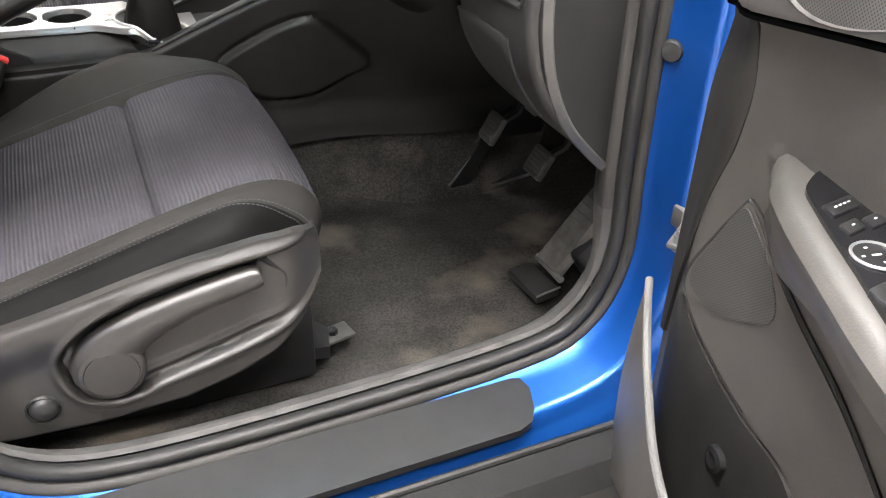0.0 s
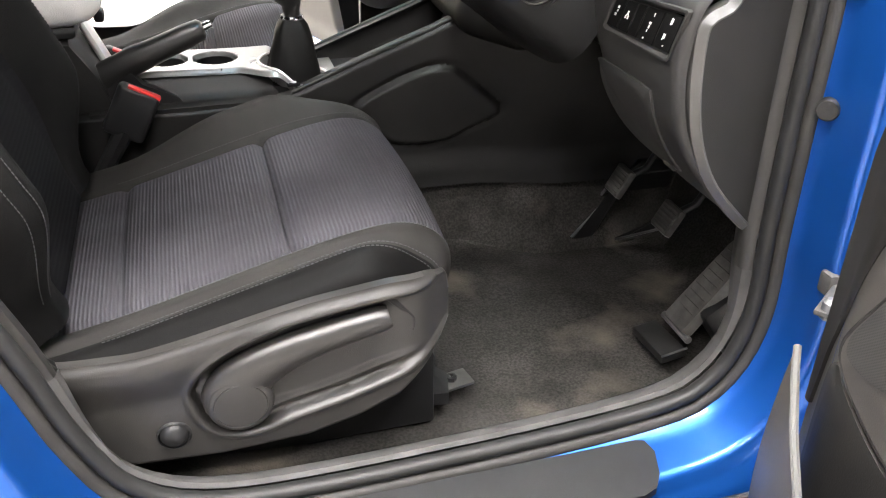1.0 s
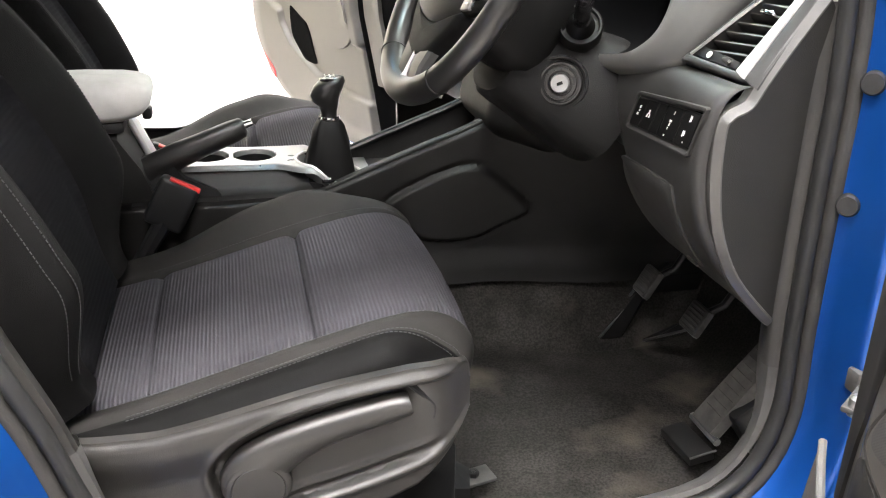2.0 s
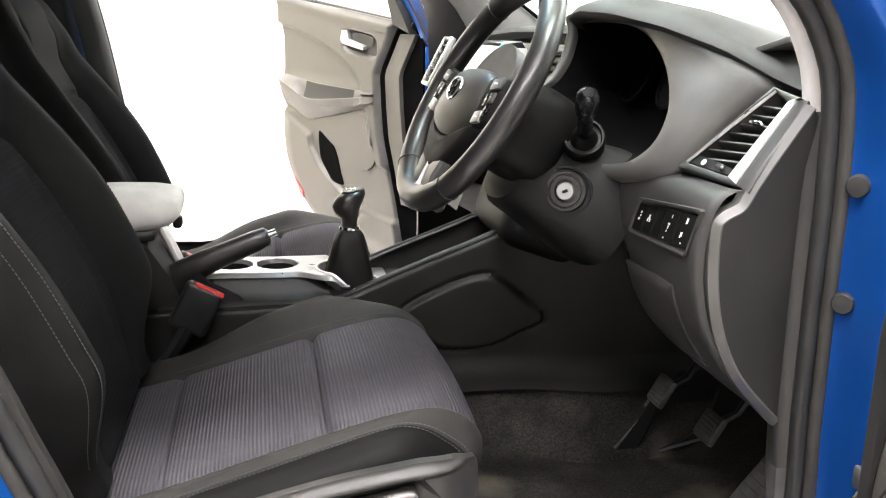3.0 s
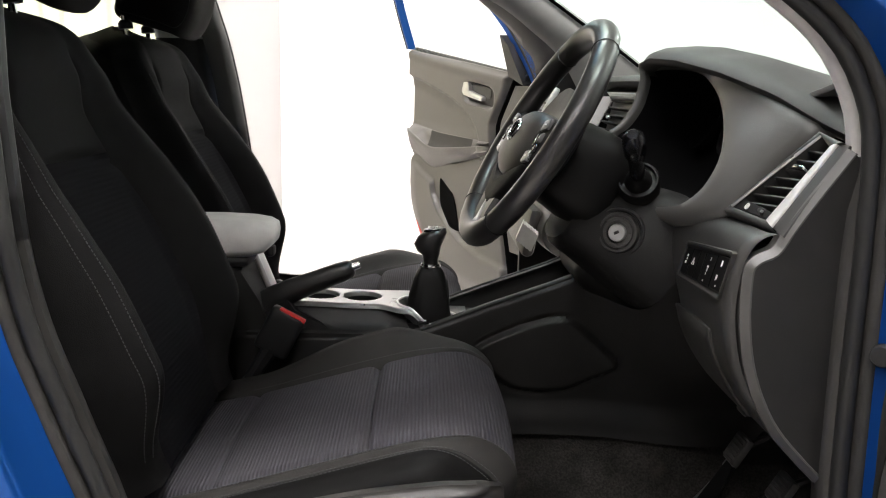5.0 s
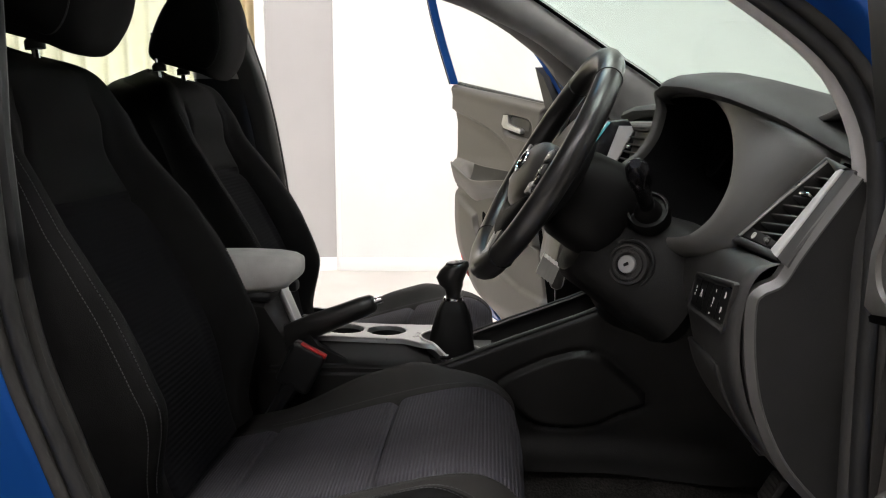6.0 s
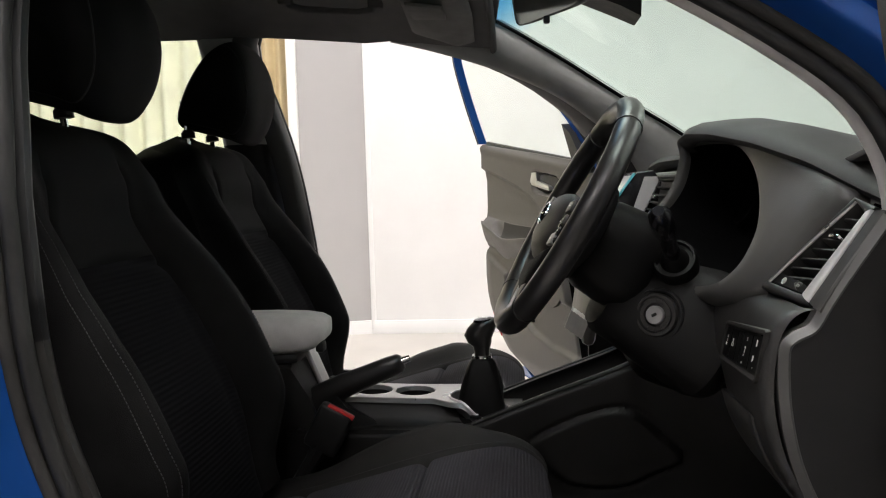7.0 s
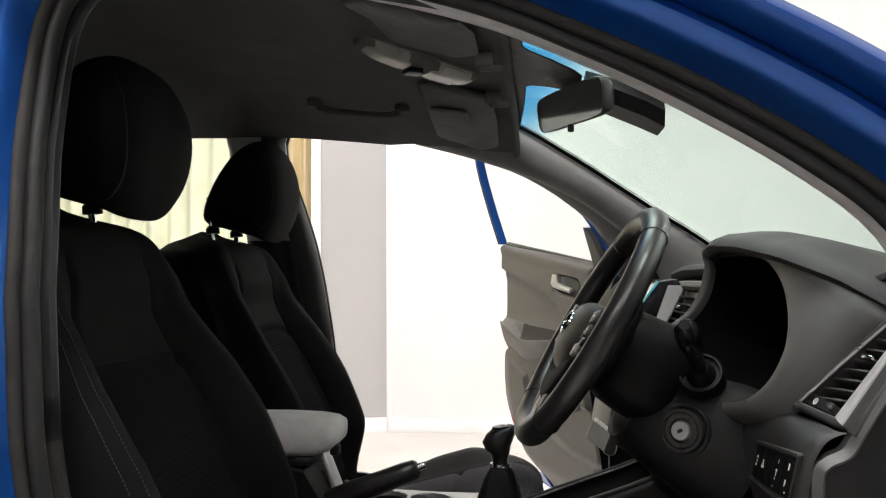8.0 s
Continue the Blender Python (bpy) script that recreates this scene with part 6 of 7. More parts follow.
def gear_lever():
    e = thing("gear_lever", (-0.262, 0.012, 0.65), "black gear lever with leather gaiter and chrome collar", "gear lever")
    rows = []
    for z, r, ox, oy in ((0.650, 0.049, -0.002, 0), (0.662, 0.0475, -0.001, 0), (0.675, 0.0455, 0, 0), (0.69, 0.0435, 0.0, 0.0), (0.705, 0.041, 0.001, 0), (0.72, 0.038, 0.002, 0), (0.735, 0.034, 0.003, 0), (0.75, 0.030, 0.003, 0), (0.763, 0.025, 0.004, 0), (0.772, 0.019, 0.004, 0)):
        ring = []
        for t in (2 * math.pi * k / 48 for k in range(48)):
            c4, s4 = math.cos(t), math.sin(t)
            g = 1 + 0.035 * math.sin(6 * t + z * 70) * sm(0.655, 0.69, z) - 0.05 * math.exp(-((math.sin(t * 2 + 0.5) - 0.2) / 0.25) ** 2) * sm(0.65, 0.70, z) * sm(0.775, 0.74, z)
            ring.append(Vector((-0.262 + ox + r * g * math.copysign(abs(c4) ** 0.62, c4), 0.012 + oy + 0.92 * r * g * math.copysign(abs(s4) ** 0.62, s4), z)))
        rows.append(ring)
    emit("gaiter", *loft(rows), SHROUD, e, "creased black leather gaiter", 45)
    emit("collar", *lathe((-0.258, 0.012, 0.771), (0.0, 0, 1), [(0.0185, 0), (0.0195, 0.003), (0.0185, 0.007)], 24), CHROME, e, "chrome collar ring")
    rows = []
    for z, rx, ry, ox in ((0.770, 0.0145, 0.015, 0.0), (0.785, 0.0145, 0.016, 0.0), (0.797, 0.017, 0.019, 0.001), (0.806, 0.023, 0.022, -0.004), (0.820, 0.029, 0.0245, -0.004), (0.834, 0.028, 0.024, 0.002), (0.843, 0.022, 0.020, 0.006), (0.847, 0.012, 0.012, 0.008)):
        rows.append([Vector((-0.258 + ox + rx * math.cos(t), 0.012 + ry * math.sin(t), z + 0.16 * rx * math.cos(t))) for t in (2 * math.pi * k / 24 for k in range(24))])
    k = emit("knob", *loft(rows), LEATHER, e, "black leather gear knob", 60)
    emit("knob_cap", *lathe((-0.253, 0.012, 0.841), (-0.1, 0, 1), [(0.020, -0.004), (0.020, 0.003), (0.018, 0.005), (0, 0.0065)], 24), GLOSS, k)
    emit("shift_mark", *join(*(rbox((-0.255 + 0.008 * i, 0.012, 0.8485), (0.0016, 0.020, 0.0006), 0) for i in (-1, 0, 1)), rbox((-0.255, 0.012, 0.8485), (0.016, 0.0016, 0.0006), 0)), ICON, k)


gear_lever()


def handbrake():
    e = thing("handbrake", (-0.55, -0.012, 0.66), "raised black handbrake lever with silver release button", "handbrake")
    y = -0.014
    pts = [(-0.585, 0.688, 0.018, 0.027), (-0.565, 0.703, 0.019, 0.027), (-0.52, 0.726, 0.018, 0.0235), (-0.47, 0.746, 0.0175, 0.021), (-0.43, 0.762, 0.0175, 0.020), (-0.410, 0.770, 0.016, 0.0175), (-0.405, 0.772, 0.011, 0.012)]
    d = np.array((0.93, 0.36))
    rows = [[Vector((x - d[1] * h * math.sin(t), y + w * math.cos(t), z + d[0] * h * math.sin(t))) for t in (2 * math.pi * k / 16 for k in range(16))] for x, z, w, h in pts]
    emit("grip", *loft(rows), LEATHER, e, "black leather grip", 60)
    emit("release_button", *tube([(-0.408, y, 0.772), (-0.392, y, 0.778)], [0.0075, 0.0065], 12), CHROME, e, "silver release button")
    bl = [(-0.60, 0.64), (-0.60, 0.70), (-0.57, 0.712), (-0.53, 0.715), (-0.512, 0.69), (-0.46, 0.665), (-0.45, 0.652), (-0.50, 0.640)]
    emit("lever_body", *prism(bl, lambda a, b, q: (a, y + q, b), -0.017, 0.017, 0.006), BLACK, e)
    stitches(e, [(x, y - w * 0.75, z + h * 0.55) for x, z, w, h in pts[1:6]], 0.005, 0.0007)


handbrake()


def buckle(c, lean, who):
    e = thing("seat_belt_buckle", (c[0] - 0.03, c[1], c[2] - 0.13), "black seat belt buckle with red release button beside the %s seat" % who, "seat belt buckle", "buckles")
    m = pose(*c, 0, lean, 0)
    V, Fs = rbox((0, 0, -0.038), (0.066, 0.028, 0.086), 0.009, 3)
    emit("housing", [m @ Vector(v) for v in V], Fs, BLACK, e)
    V, Fs = rbox((0.006, -0.004, 0.002), (0.052, 0.015, 0.007), 0.002)
    emit("release_button", [m @ Vector(v) for v in V], Fs, RED, e, "red release button")
    emit("stalk", *tube([m @ Vector((0, 0, -0.07)), m @ Vector((-0.004, 0, -0.12)), m @ Vector((-0.010, 0, -0.2))], [0.016, 0.014, 0.014], 8), BLACK, e)


buckle((-0.515, -0.085, 0.698), 28, "driver's")
buckle((-0.545, 0.115, 0.70), 28, "passenger's")


# ---- doors ----
def car_door(p0, ang, s, who, label):
    """p0: front edge of the card; ang: how far it stands open; s: -1 driver's side, +1 passenger's"""
    a = radians(ang)
    d = np.array((-math.cos(a), s * math.sin(a)))
    n = np.array((-math.sin(a), -s * math.cos(a)))
    at = lambda u, w, z: Vector((p0[0] + d[0] * u + n[0] * w, p0[1] + d[1] * u + n[1] * w, z))
    e = thing("hinged_door", at(0.5, -0.06, 0.34), label, "car door", "car doors")
    LEN = 1.16
    rear = lambda z: LEN + 0.03 * math.sin((z - 0.4) * 2.2) - 0.22 * sm(0.60, 0.38, z) ** 2
    front = lambda z: 0.004 + 0.016 * sm(0.86, 0.97, z)
    roll = lambda u, z: -0.034 * sm(0.105, 0.0, u - front(z)) ** 1.5
    belt = lambda u: 1.085 + 0.14 * u
    seam = lambda u: 0.956 + 0.18 * u
    if s > 0:
        rear = lambda z: lerp_table([(0.37, 0.72), (0.42, 0.88), (0.46, 0.97), (0.50, 1.045), (0.55, 1.115), (0.60, 1.168), (0.65, 1.200), (0.72, 1.216), (0.79, 1.214), (0.83, 1.204), (0.855, 1.200), (0.88, 1.206), (0.93, 1.216), (0.965, 1.216), (1.0, 1.210), (1.17, 1.208), (1.24, 1.204), (1.28, 1.185)], z)
        front = lambda z: lerp_table([(0.37, 0.17), (0.6, 0.25), (0.8, 0.33), (0.9, 0.345), (1.0, 0.352), (1.04, 0.318), (1.15, 0.226), (1.2, 0.20)], z)
        belt = lambda u: 1.126 + 0.115 * u
    if s > 0:
        seam = lambda u: float(np.interp(u, [0.36, 0.42, 0.446, 0.486, 0.55, 0.61, 0.74, 0.88, 1.04, 1.22], [0.70, 0.84, 0.905, 0.972, 1.012, 1.037, 1.074, 1.102, 1.132, 1.160]))
    bow = [(0.15, 0.884), (0.165, 0.880), (0.25, 0.855), (0.40, 0.80), (0.56, 0.77), (0.75, 0.80), (1.0, 0.86), (1.2, 0.86), (1.2, 0.93), (1.0, 0.915), (0.8, 0.890), (0.5, 0.868), (0.3, 0.872)]
    if s > 0:
        bow = [(0.44, 0.918), (0.60, 0.938), (0.90, 0.945), (1.10, 0.952), (1.30, 0.965), (1.30, 0.846), (1.20, 0.846), (1.0, 0.856), (0.80, 0.868), (0.60, 0.890)]
    flap = [(1.30, 0.832), (1.20, 0.826), (0.91, 0.752), (0.895, 0.71), (0.83, 0.655), (0.745, 0.620), (0.62, 0.575), (0.45, 0.55), (0.10, 0.54), (0.10, 0.30), (1.30, 0.30)]

    def w_at(u, z):
        w = 0.0
        dd = poly_dist(u, z, bow)
        w += (0.034 if s < 0 else 0.004) * sm(-0.012, 0.035, dd) * (1 if s < 0 else (0.55 + 0.45 * sm(0.45, 0.9, u)) * sm(-0.01, 0.14, rear(z) - u))
        w += 0.012 * sm(seam(u) - 0.012, seam(u) + 0.008, z)
        w -= 0.003 * math.exp(-((z - seam(u)) / 0.004) ** 2)
        if s > 0:
            off = z - seam(u)
            w += 0.004 * sm(-0.004, 0.006, off) - 0.003 * math.exp(-((off + 0.006) / 0.006) ** 2) - 0.008 * sm(0.0, -0.05, off) * sm(0.40, 0.55, u) * sm(0.93, 0.98, z)
            w += 0.006 * sm(0.05, 0.02, belt(u) - z) - 0.014 * sm(0.020, 0.0, belt(u) - z) ** 2
            w += 0.017 * sm(-0.004, 0.014, poly_dist(u, z, flap)) * sm(-0.01, 0.14, rear(z) - u)
            w -= 0.010 * math.exp(-((z - 0.836 - 0.02 * (u - 1.2)) / 0.008) ** 2) * sm(0.9, 1.0, u)
        hx = (abs((u - 0.475) / 0.125) ** 4 + abs((z - 1.088 - 0.1 * (u - 0.475)) / 0.036) ** 4) ** 0.25
        w -= 0.018 * sm(1.05, 0.85, hx)
        w += roll(u, z) if s < 0 else -0.04 * sm(0.04, 0.0, u - front(z)) ** 2
        w -= (0.04 if s < 0 else 0.030) * sm(0.035, 0.0, rear(z) - u) ** 2
        w -= 0.03 * sm(0.46, 0.38, z)
        return w
    P = []
    for i in range(151):
        row = []
        for k in range(121):
            z = 0.375 + (belt(front(1.1) * (s > 0) + i / 150 * (LEN - front(1.1) * (s > 0))) - 0.375) * k / 120
            u = front(z) + (rear(z) - front(z)) * i / 150
            row.append(at(u, w_at(u, z), z))
        P.append(row)
    card = emit("door_card", *thick(P, tuple(-0.02 * np.array((n[0], n[1], 0)))), DOORC, e, "moulded grey door card", 60)
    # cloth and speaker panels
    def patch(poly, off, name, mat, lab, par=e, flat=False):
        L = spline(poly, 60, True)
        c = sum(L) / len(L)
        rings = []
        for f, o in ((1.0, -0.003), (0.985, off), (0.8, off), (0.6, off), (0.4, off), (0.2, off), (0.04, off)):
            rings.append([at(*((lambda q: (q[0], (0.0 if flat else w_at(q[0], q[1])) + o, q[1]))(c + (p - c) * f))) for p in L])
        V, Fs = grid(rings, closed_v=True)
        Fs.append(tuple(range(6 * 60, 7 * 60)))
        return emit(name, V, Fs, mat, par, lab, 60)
    if s < 0:
        patch([(0.138, 0.837), (0.110, 0.790), (0.078, 0.727), (0.093, 0.70), (0.14, 0.680), (0.20, 0.668), (0.27, 0.664), (0.345, 0.668), (0.385, 0.69), (0.355, 0.722), (0.298, 0.757), (0.231, 0.786), (0.193, 0.806), (0.158, 0.829)], 0.0035, "speaker_panel", DOORC, "raised triangular speaker panel", flat=True)
        # dark patch paints the shade behind the pocket wall
        patch([(0.035, 0.655), (0.072, 0.700), (0.092, 0.692), (0.14, 0.672), (0.20, 0.660), (0.27, 0.655), (0.31, 0.60), (0.29, 0.46), (0.18, 0.42), (0.08, 0.43), (0.035, 0.52)], 0.003, "pocket_shade", DOORB, "dark patch for the shade inside the door pocket")
        tri_edge = spline([(0.140, 0.838), (0.110, 0.790), (0.077, 0.727), (0.092, 0.699), (0.14, 0.679), (0.20, 0.667)], 30) + spline([(0.39, 0.70), (0.298, 0.759), (0.231, 0.788), (0.193, 0.808), (0.158, 0.832), (0.140, 0.838)], 30)
        for run in (tri_edge[:30], tri_edge[30:]):
            emit("panel_joint", *tube([at(q[0], 0.0015, q[1]) for q in run], 0.0022, 6), DOORB, e, "dark joint round the speaker panel")
        patch([(0.137, 0.830), (0.112, 0.788), (0.086, 0.735), (0.100, 0.718), (0.15, 0.728), (0.205, 0.765), (0.192, 0.800), (0.158, 0.824)], 0.0048, "speaker_grille", GRILLE, "finely perforated speaker grille", flat=True)
        patch([(0.40, 0.80), (0.46, 0.775), (0.62, 0.74), (0.86, 0.80), (0.84, 0.70), (0.70, 0.61), (0.50, 0.59), (0.43, 0.65)], 0.0045, "lower_insert", DOORD, "dark cloth insert")
        # dark front end of the card, upper trim with tweeter lightened for top light, black joint
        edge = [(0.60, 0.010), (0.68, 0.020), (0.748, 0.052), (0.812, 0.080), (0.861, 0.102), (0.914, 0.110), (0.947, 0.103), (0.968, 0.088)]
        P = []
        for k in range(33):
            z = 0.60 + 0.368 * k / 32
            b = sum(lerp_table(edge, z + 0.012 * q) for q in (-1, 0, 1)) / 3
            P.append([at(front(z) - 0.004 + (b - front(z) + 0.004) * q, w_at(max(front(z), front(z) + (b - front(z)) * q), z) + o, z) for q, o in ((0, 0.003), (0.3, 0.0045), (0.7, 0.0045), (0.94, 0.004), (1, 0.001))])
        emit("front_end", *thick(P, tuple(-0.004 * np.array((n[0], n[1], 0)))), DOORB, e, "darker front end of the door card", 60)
        P = []
        for k in range(41):
            u = 0.022 + 1.10 * k / 40
            r = roll(u, 1.0)
            z0, z1 = seam(u) + 0.004, belt(u) + 0.002
            P.append([at(u, 0.016 + r, z0), at(u, 0.021 + r, z0 + 0.006), at(u, 0.019 + r, z0 + (z1 - z0) * 0.35), at(u, 0.010 + r, z0 + (z1 - z0) * 0.7), at(u, r, z1)])
        up = emit("upper_trim", *thick(P, tuple(-0.006 * np.array((n[0], n[1], 0)))), DOORU, e, "pale upper door trim", 60)
        emit("trim_joint", *tube([at(0.02 + 1.1 * k / 60, 0.014 + roll(0.02 + 1.1 * k / 60, 1.0), seam(0.02 + 1.1 * k / 60) + 0.001) for k in range(61)], 0.0035, 6), CAVITY, e, "black joint under the upper trim")
        oval = [(0.235 + 0.098 * math.cos(t), 1.052 + 0.046 * math.sin(t) + 0.03 * math.cos(t)) for t in (2 * math.pi * k / 40 for k in range(40))]
        uw = lambda u, z: lerp_table([(0, 0.021), (0.35, 0.019), (0.7, 0.010), (1.0, 0.0)], (z - seam(u)) / (belt(u) - seam(u)))
        rings = [[at(0.235 + (u - 0.235) * f, uw(u, z) + o, 1.052 + (z - 1.052) * f) for u, z in oval] for f, o in ((1.0, 0.0), (0.99, 0.004), (0.95, 0.005), (0.93, 0.002))]
        emit("tweeter_ring", *grid(rings, closed_v=True), DOORA, up, "rounded tweeter surround", 60)
        rings = [[at(0.235 + (u - 0.235) * f, uw(0.235 + (u - 0.235) * f, 1.052 + (z - 1.052) * f) + 0.002, 1.052 + (z - 1.052) * f) for u, z in oval] for f in (0.94, 0.6, 0.3, 0.02)]
        V, Fs = grid(rings, closed_v=True)
        Fs.append(tuple(range(120, 160)))
        emit("tweeter_grille", V, Fs, GRILLE, up, "perforated tweeter grille", 60)
    else:
        patch([(0.885, 0.808), (0.67, 0.842), (0.46, 0.872), (0.415, 0.84), (0.385, 0.77), (0.385, 0.715), (0.44, 0.680), (0.54, 0.676), (0.66, 0.715), (0.79, 0.762)], 0.007, "lower_insert", DOORC, "raised padded grey panel")
        tops = ([0.37, 0.46, 0.61, 0.85, 1.0, 1.15], [0.936, 0.934, 0.936, 0.940, 0.949, 0.960])
        lips = ([0.36, 0.47, 0.586, 0.72, 0.831, 0.90, 0.985, 1.118, 1.15], [0.928, 0.917, 0.906, 0.895, 0.889, 0.894, 0.914, 0.942, 0.946])
        feet = ([0.36, 0.40, 0.58, 0.82, 0.91, 1.0, 1.12, 1.15], [0.900, 0.895, 0.861, 0.814, 0.802, 0.815, 0.848, 0.852])
        rows = []
        for k in range(61):
            u = 0.375 + 0.79 * k / 60
            zb, zl, zf = (sum(float(np.interp(u + q, *t)) for q in (-0.03, 0, 0.03)) / 3 for t in (tops, lips, feet))
            w0 = w_at(min(u, 1.10), zb)
            wl = w0 + 0.006 + 0.042 * sm(0.38, 0.70, u) * (1 - 0.35 * sm(1.08, 1.165, u) ** 2)
            dip = sm(1.03, 0.94, u) * sm(0.42, 0.58, u)
            mid = w0 + (wl - w0) * 0.45
            rows.append([at(u, a, z) for a, z in ((w0 - 0.006, zb + 0.005), (w0 + 0.004, zb), (w0 + 0.008 + 0.004 * (1 - dip), zb - 0.004 - 0.022 * dip), (mid, (zb + zl) / 2 - 0.042 * dip), (wl - 0.009, zl - 0.004 - 0.020 * dip), (wl - 0.006, zl), (wl - 0.002, zl + 0.0005), (wl, zl - 0.003), (wl - 0.002, zl - 0.016), (w0 + 0.022, (zl + zf) / 2 - 0.008), (w0 + 0.012, zf + 0.010), (w0 + 0.004, zf), (w0 - 0.008, zf - 0.004))])
        rest = emit("armrest", *grid(rows), DOORC, e, "moulded armrest with a grip pocket", 75)
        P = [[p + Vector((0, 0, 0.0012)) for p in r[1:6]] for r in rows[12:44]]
        # pocket hollow darkened in colour on top of its own shape
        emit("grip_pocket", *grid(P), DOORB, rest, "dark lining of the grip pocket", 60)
        # patch on the card, coloured as the shade in the pocket mouth
        patch([(0.840, 0.768), (0.80, 0.762), (0.735, 0.742), (0.69, 0.70), (0.66, 0.64), (0.64, 0.60), (0.70, 0.60), (0.76, 0.625), (0.81, 0.655), (0.835, 0.69)], 0.004, "pocket_gap_shade", CAVITY, "black patch standing for the shaded door pocket opening")
        # front panel of the card beyond a dark joint
        P = []
        for k in range(25):
            z = 0.60 + 0.52 * k / 24
            P.append([at(front(z) - 0.115, -0.014, z), at(front(z) - 0.110, -0.004, z), at(front(z) - 0.024, -0.002, z), at(front(z) - 0.016, -0.010, z)])
        emit("front_panel", *thick(P, tuple(-0.004 * np.array((n[0], n[1], 0)))), DOORC, e, "grey front end of the door card", 60)
        # black closing strip between card and hinge
        P = []
        for k in range(25):
            z = 0.42 + (1.14 - 0.42) * k / 24
            P.append([at(0.118, -0.018, z), at(front(z) - 0.02, -0.012, z), at(front(z) - 0.006, 0.002, z), at(front(z) + 0.006, 0.0, z)])
        emit("closing_strip", *thick(P, tuple(-0.006 * np.array((n[0], n[1], 0)))), CAVITY, e, "black strip along the front of the card", 60)
    # armrest shelf with switch pod
    if s < 0:
        shelf = spline([(0.185, -0.01), (0.188, 0.022), (0.235, 0.044), (0.30, 0.062), (0.385, 0.083), (0.50, 0.098), (0.75, 0.105), (1.0, 0.095), (1.11, 0.06), (1.13, -0.01)], 60)
        zs = lambda u: 0.893 + 0.055 * sm(0.45, 1.1, u)
        rows = []
        for u, w in even([(0.160, 0.002), (0.172, 0.012)] + [tuple(q) for q in shelf if q[1] > 0.016] + [(1.128, 0.004)], 70):
            z0, k = zs(u), sm(0.158, 0.20, u)
            rows.append([at(u, a, z0 + b) for a, b in ((-0.012, -0.001), (w * 0.6 - 0.012, 0.0005), (w - 0.014, 0.0005), (w - 0.006, -0.001), (w, -0.006), (w + 0.003, -0.013), (w + 0.001, -0.022), (w - 0.008, -0.034 - 0.01 * k), (w * 0.55, -0.052 - 0.012 * k), (w * 0.2, -0.066 - 0.02 * k), (-0.012, -0.075 - 0.03 * k))])
        # top roll in the lighter plastic, adding to its overhead highlight
        rest = emit("armrest", *grid([r[:6] for r in rows]), DOORA, e, "smooth padded door armrest", 60)
        emit("armrest_side", *grid([r[5:] for r in rows]), DOORC, rest, "moulded side under the armrest", 60)
        pod = spline([(0.205, -0.014), (0.218, 0.020), (0.250, 0.034), (0.31, 0.051), (0.39, 0.072), (0.50, 0.085), (0.535, 0.07), (0.54, 0.02), (0.50, -0.012), (0.40, -0.016), (0.30, -0.016)], 60, True)
        sw = emit("switch_pod", *prism([tuple(q) for q in pod], lambda u, w, z: at(u, w, zs(u) + z), -0.004, 0.004, 0.0015), GLOSS, e, "gloss black window switch pod")
        for u, w, lu, lw, marks in ((0.250, 0.016, 0.014, 0.028, 4), (0.270, 0.006, 0.012, 0.016, 1), (0.274, 0.025, 0.012, 0.016, 1), (0.346, 0.050, 0.028, 0.020, 1), (0.346, 0.022, 0.028, 0.020, 1)):
            V, Fs = rbox((0, 0, 0.0030), (lu, lw, 0.006), 0.002)
            b = emit("switch", [at(u + v.x + 0.35 * v.y, w + v.y, zs(u) + v.z) for v in V], Fs, BLACK, sw)
            V, Fs = join(*(rbox((0, (k - (marks - 1) / 2) * 0.0042, 0.0062), (0.0013, 0.0024, 0.0005), 0) for k in range(marks)))
            emit("icon", [at(u + v.x + 0.35 * v.y, w + v.y, zs(u) + v.z) for v in V], Fs, ICON, b)
        ring = [at(0.306 + 0.0145 * math.cos(t), 0.032 + 0.0145 * math.sin(t), zs(0.306) + 0.005) for t in (2 * math.pi * k / 32 for k in range(33))]
        kn = emit("mirror_knob", *tube(ring, 0.0011, 6), BRIGHT, sw, "bright ring of the mirror control")
        emit("knob_face", *lathe(at(0.306, 0.032, zs(0.306) + 0.003), (0, 0, 1), [(0.0140, 0), (0.0135, 0.002), (0.0, 0.0022)], 28), BLACK, kn)
        for du, dw in ((0.0, 0.0), (0.008, 0.0), (-0.008, 0.002), (0.0, 0.009), (0.0, -0.009)):
            V, Fs = rbox((0, 0, 0), (0.0012, 0.006 if du == dw == 0 else 0.0022, 0.0005), 0)
            emit("knob_icon", [at(0.306 + du + v.x, 0.032 + dw + v.y, zs(0.306) + 0.0055 + v.z) for v in V], Fs, ICON, kn)
    # inner handle
    patch([(0.37, 1.052), (0.46, 1.058), (0.575, 1.072), (0.585, 1.10), (0.575, 1.126), (0.46, 1.118), (0.375, 1.106), (0.362, 1.08)], 0.004, "handle_recess", DOORD, "dark handle recess")
    # flat black patch painting the shade inside the handle recess
    patch([(0.40, 1.078), (0.47, 1.085), (0.545, 1.098), (0.545, 1.128), (0.47, 1.122), (0.40, 1.112)], 0.0055, "recess_shade", BLACK, "black patch painted as shade in the handle recess")
    hz = lambda u: 1.088 + 0.1 * (u - 0.475)
    hw0 = 0.0 if s < 0 else 0.008
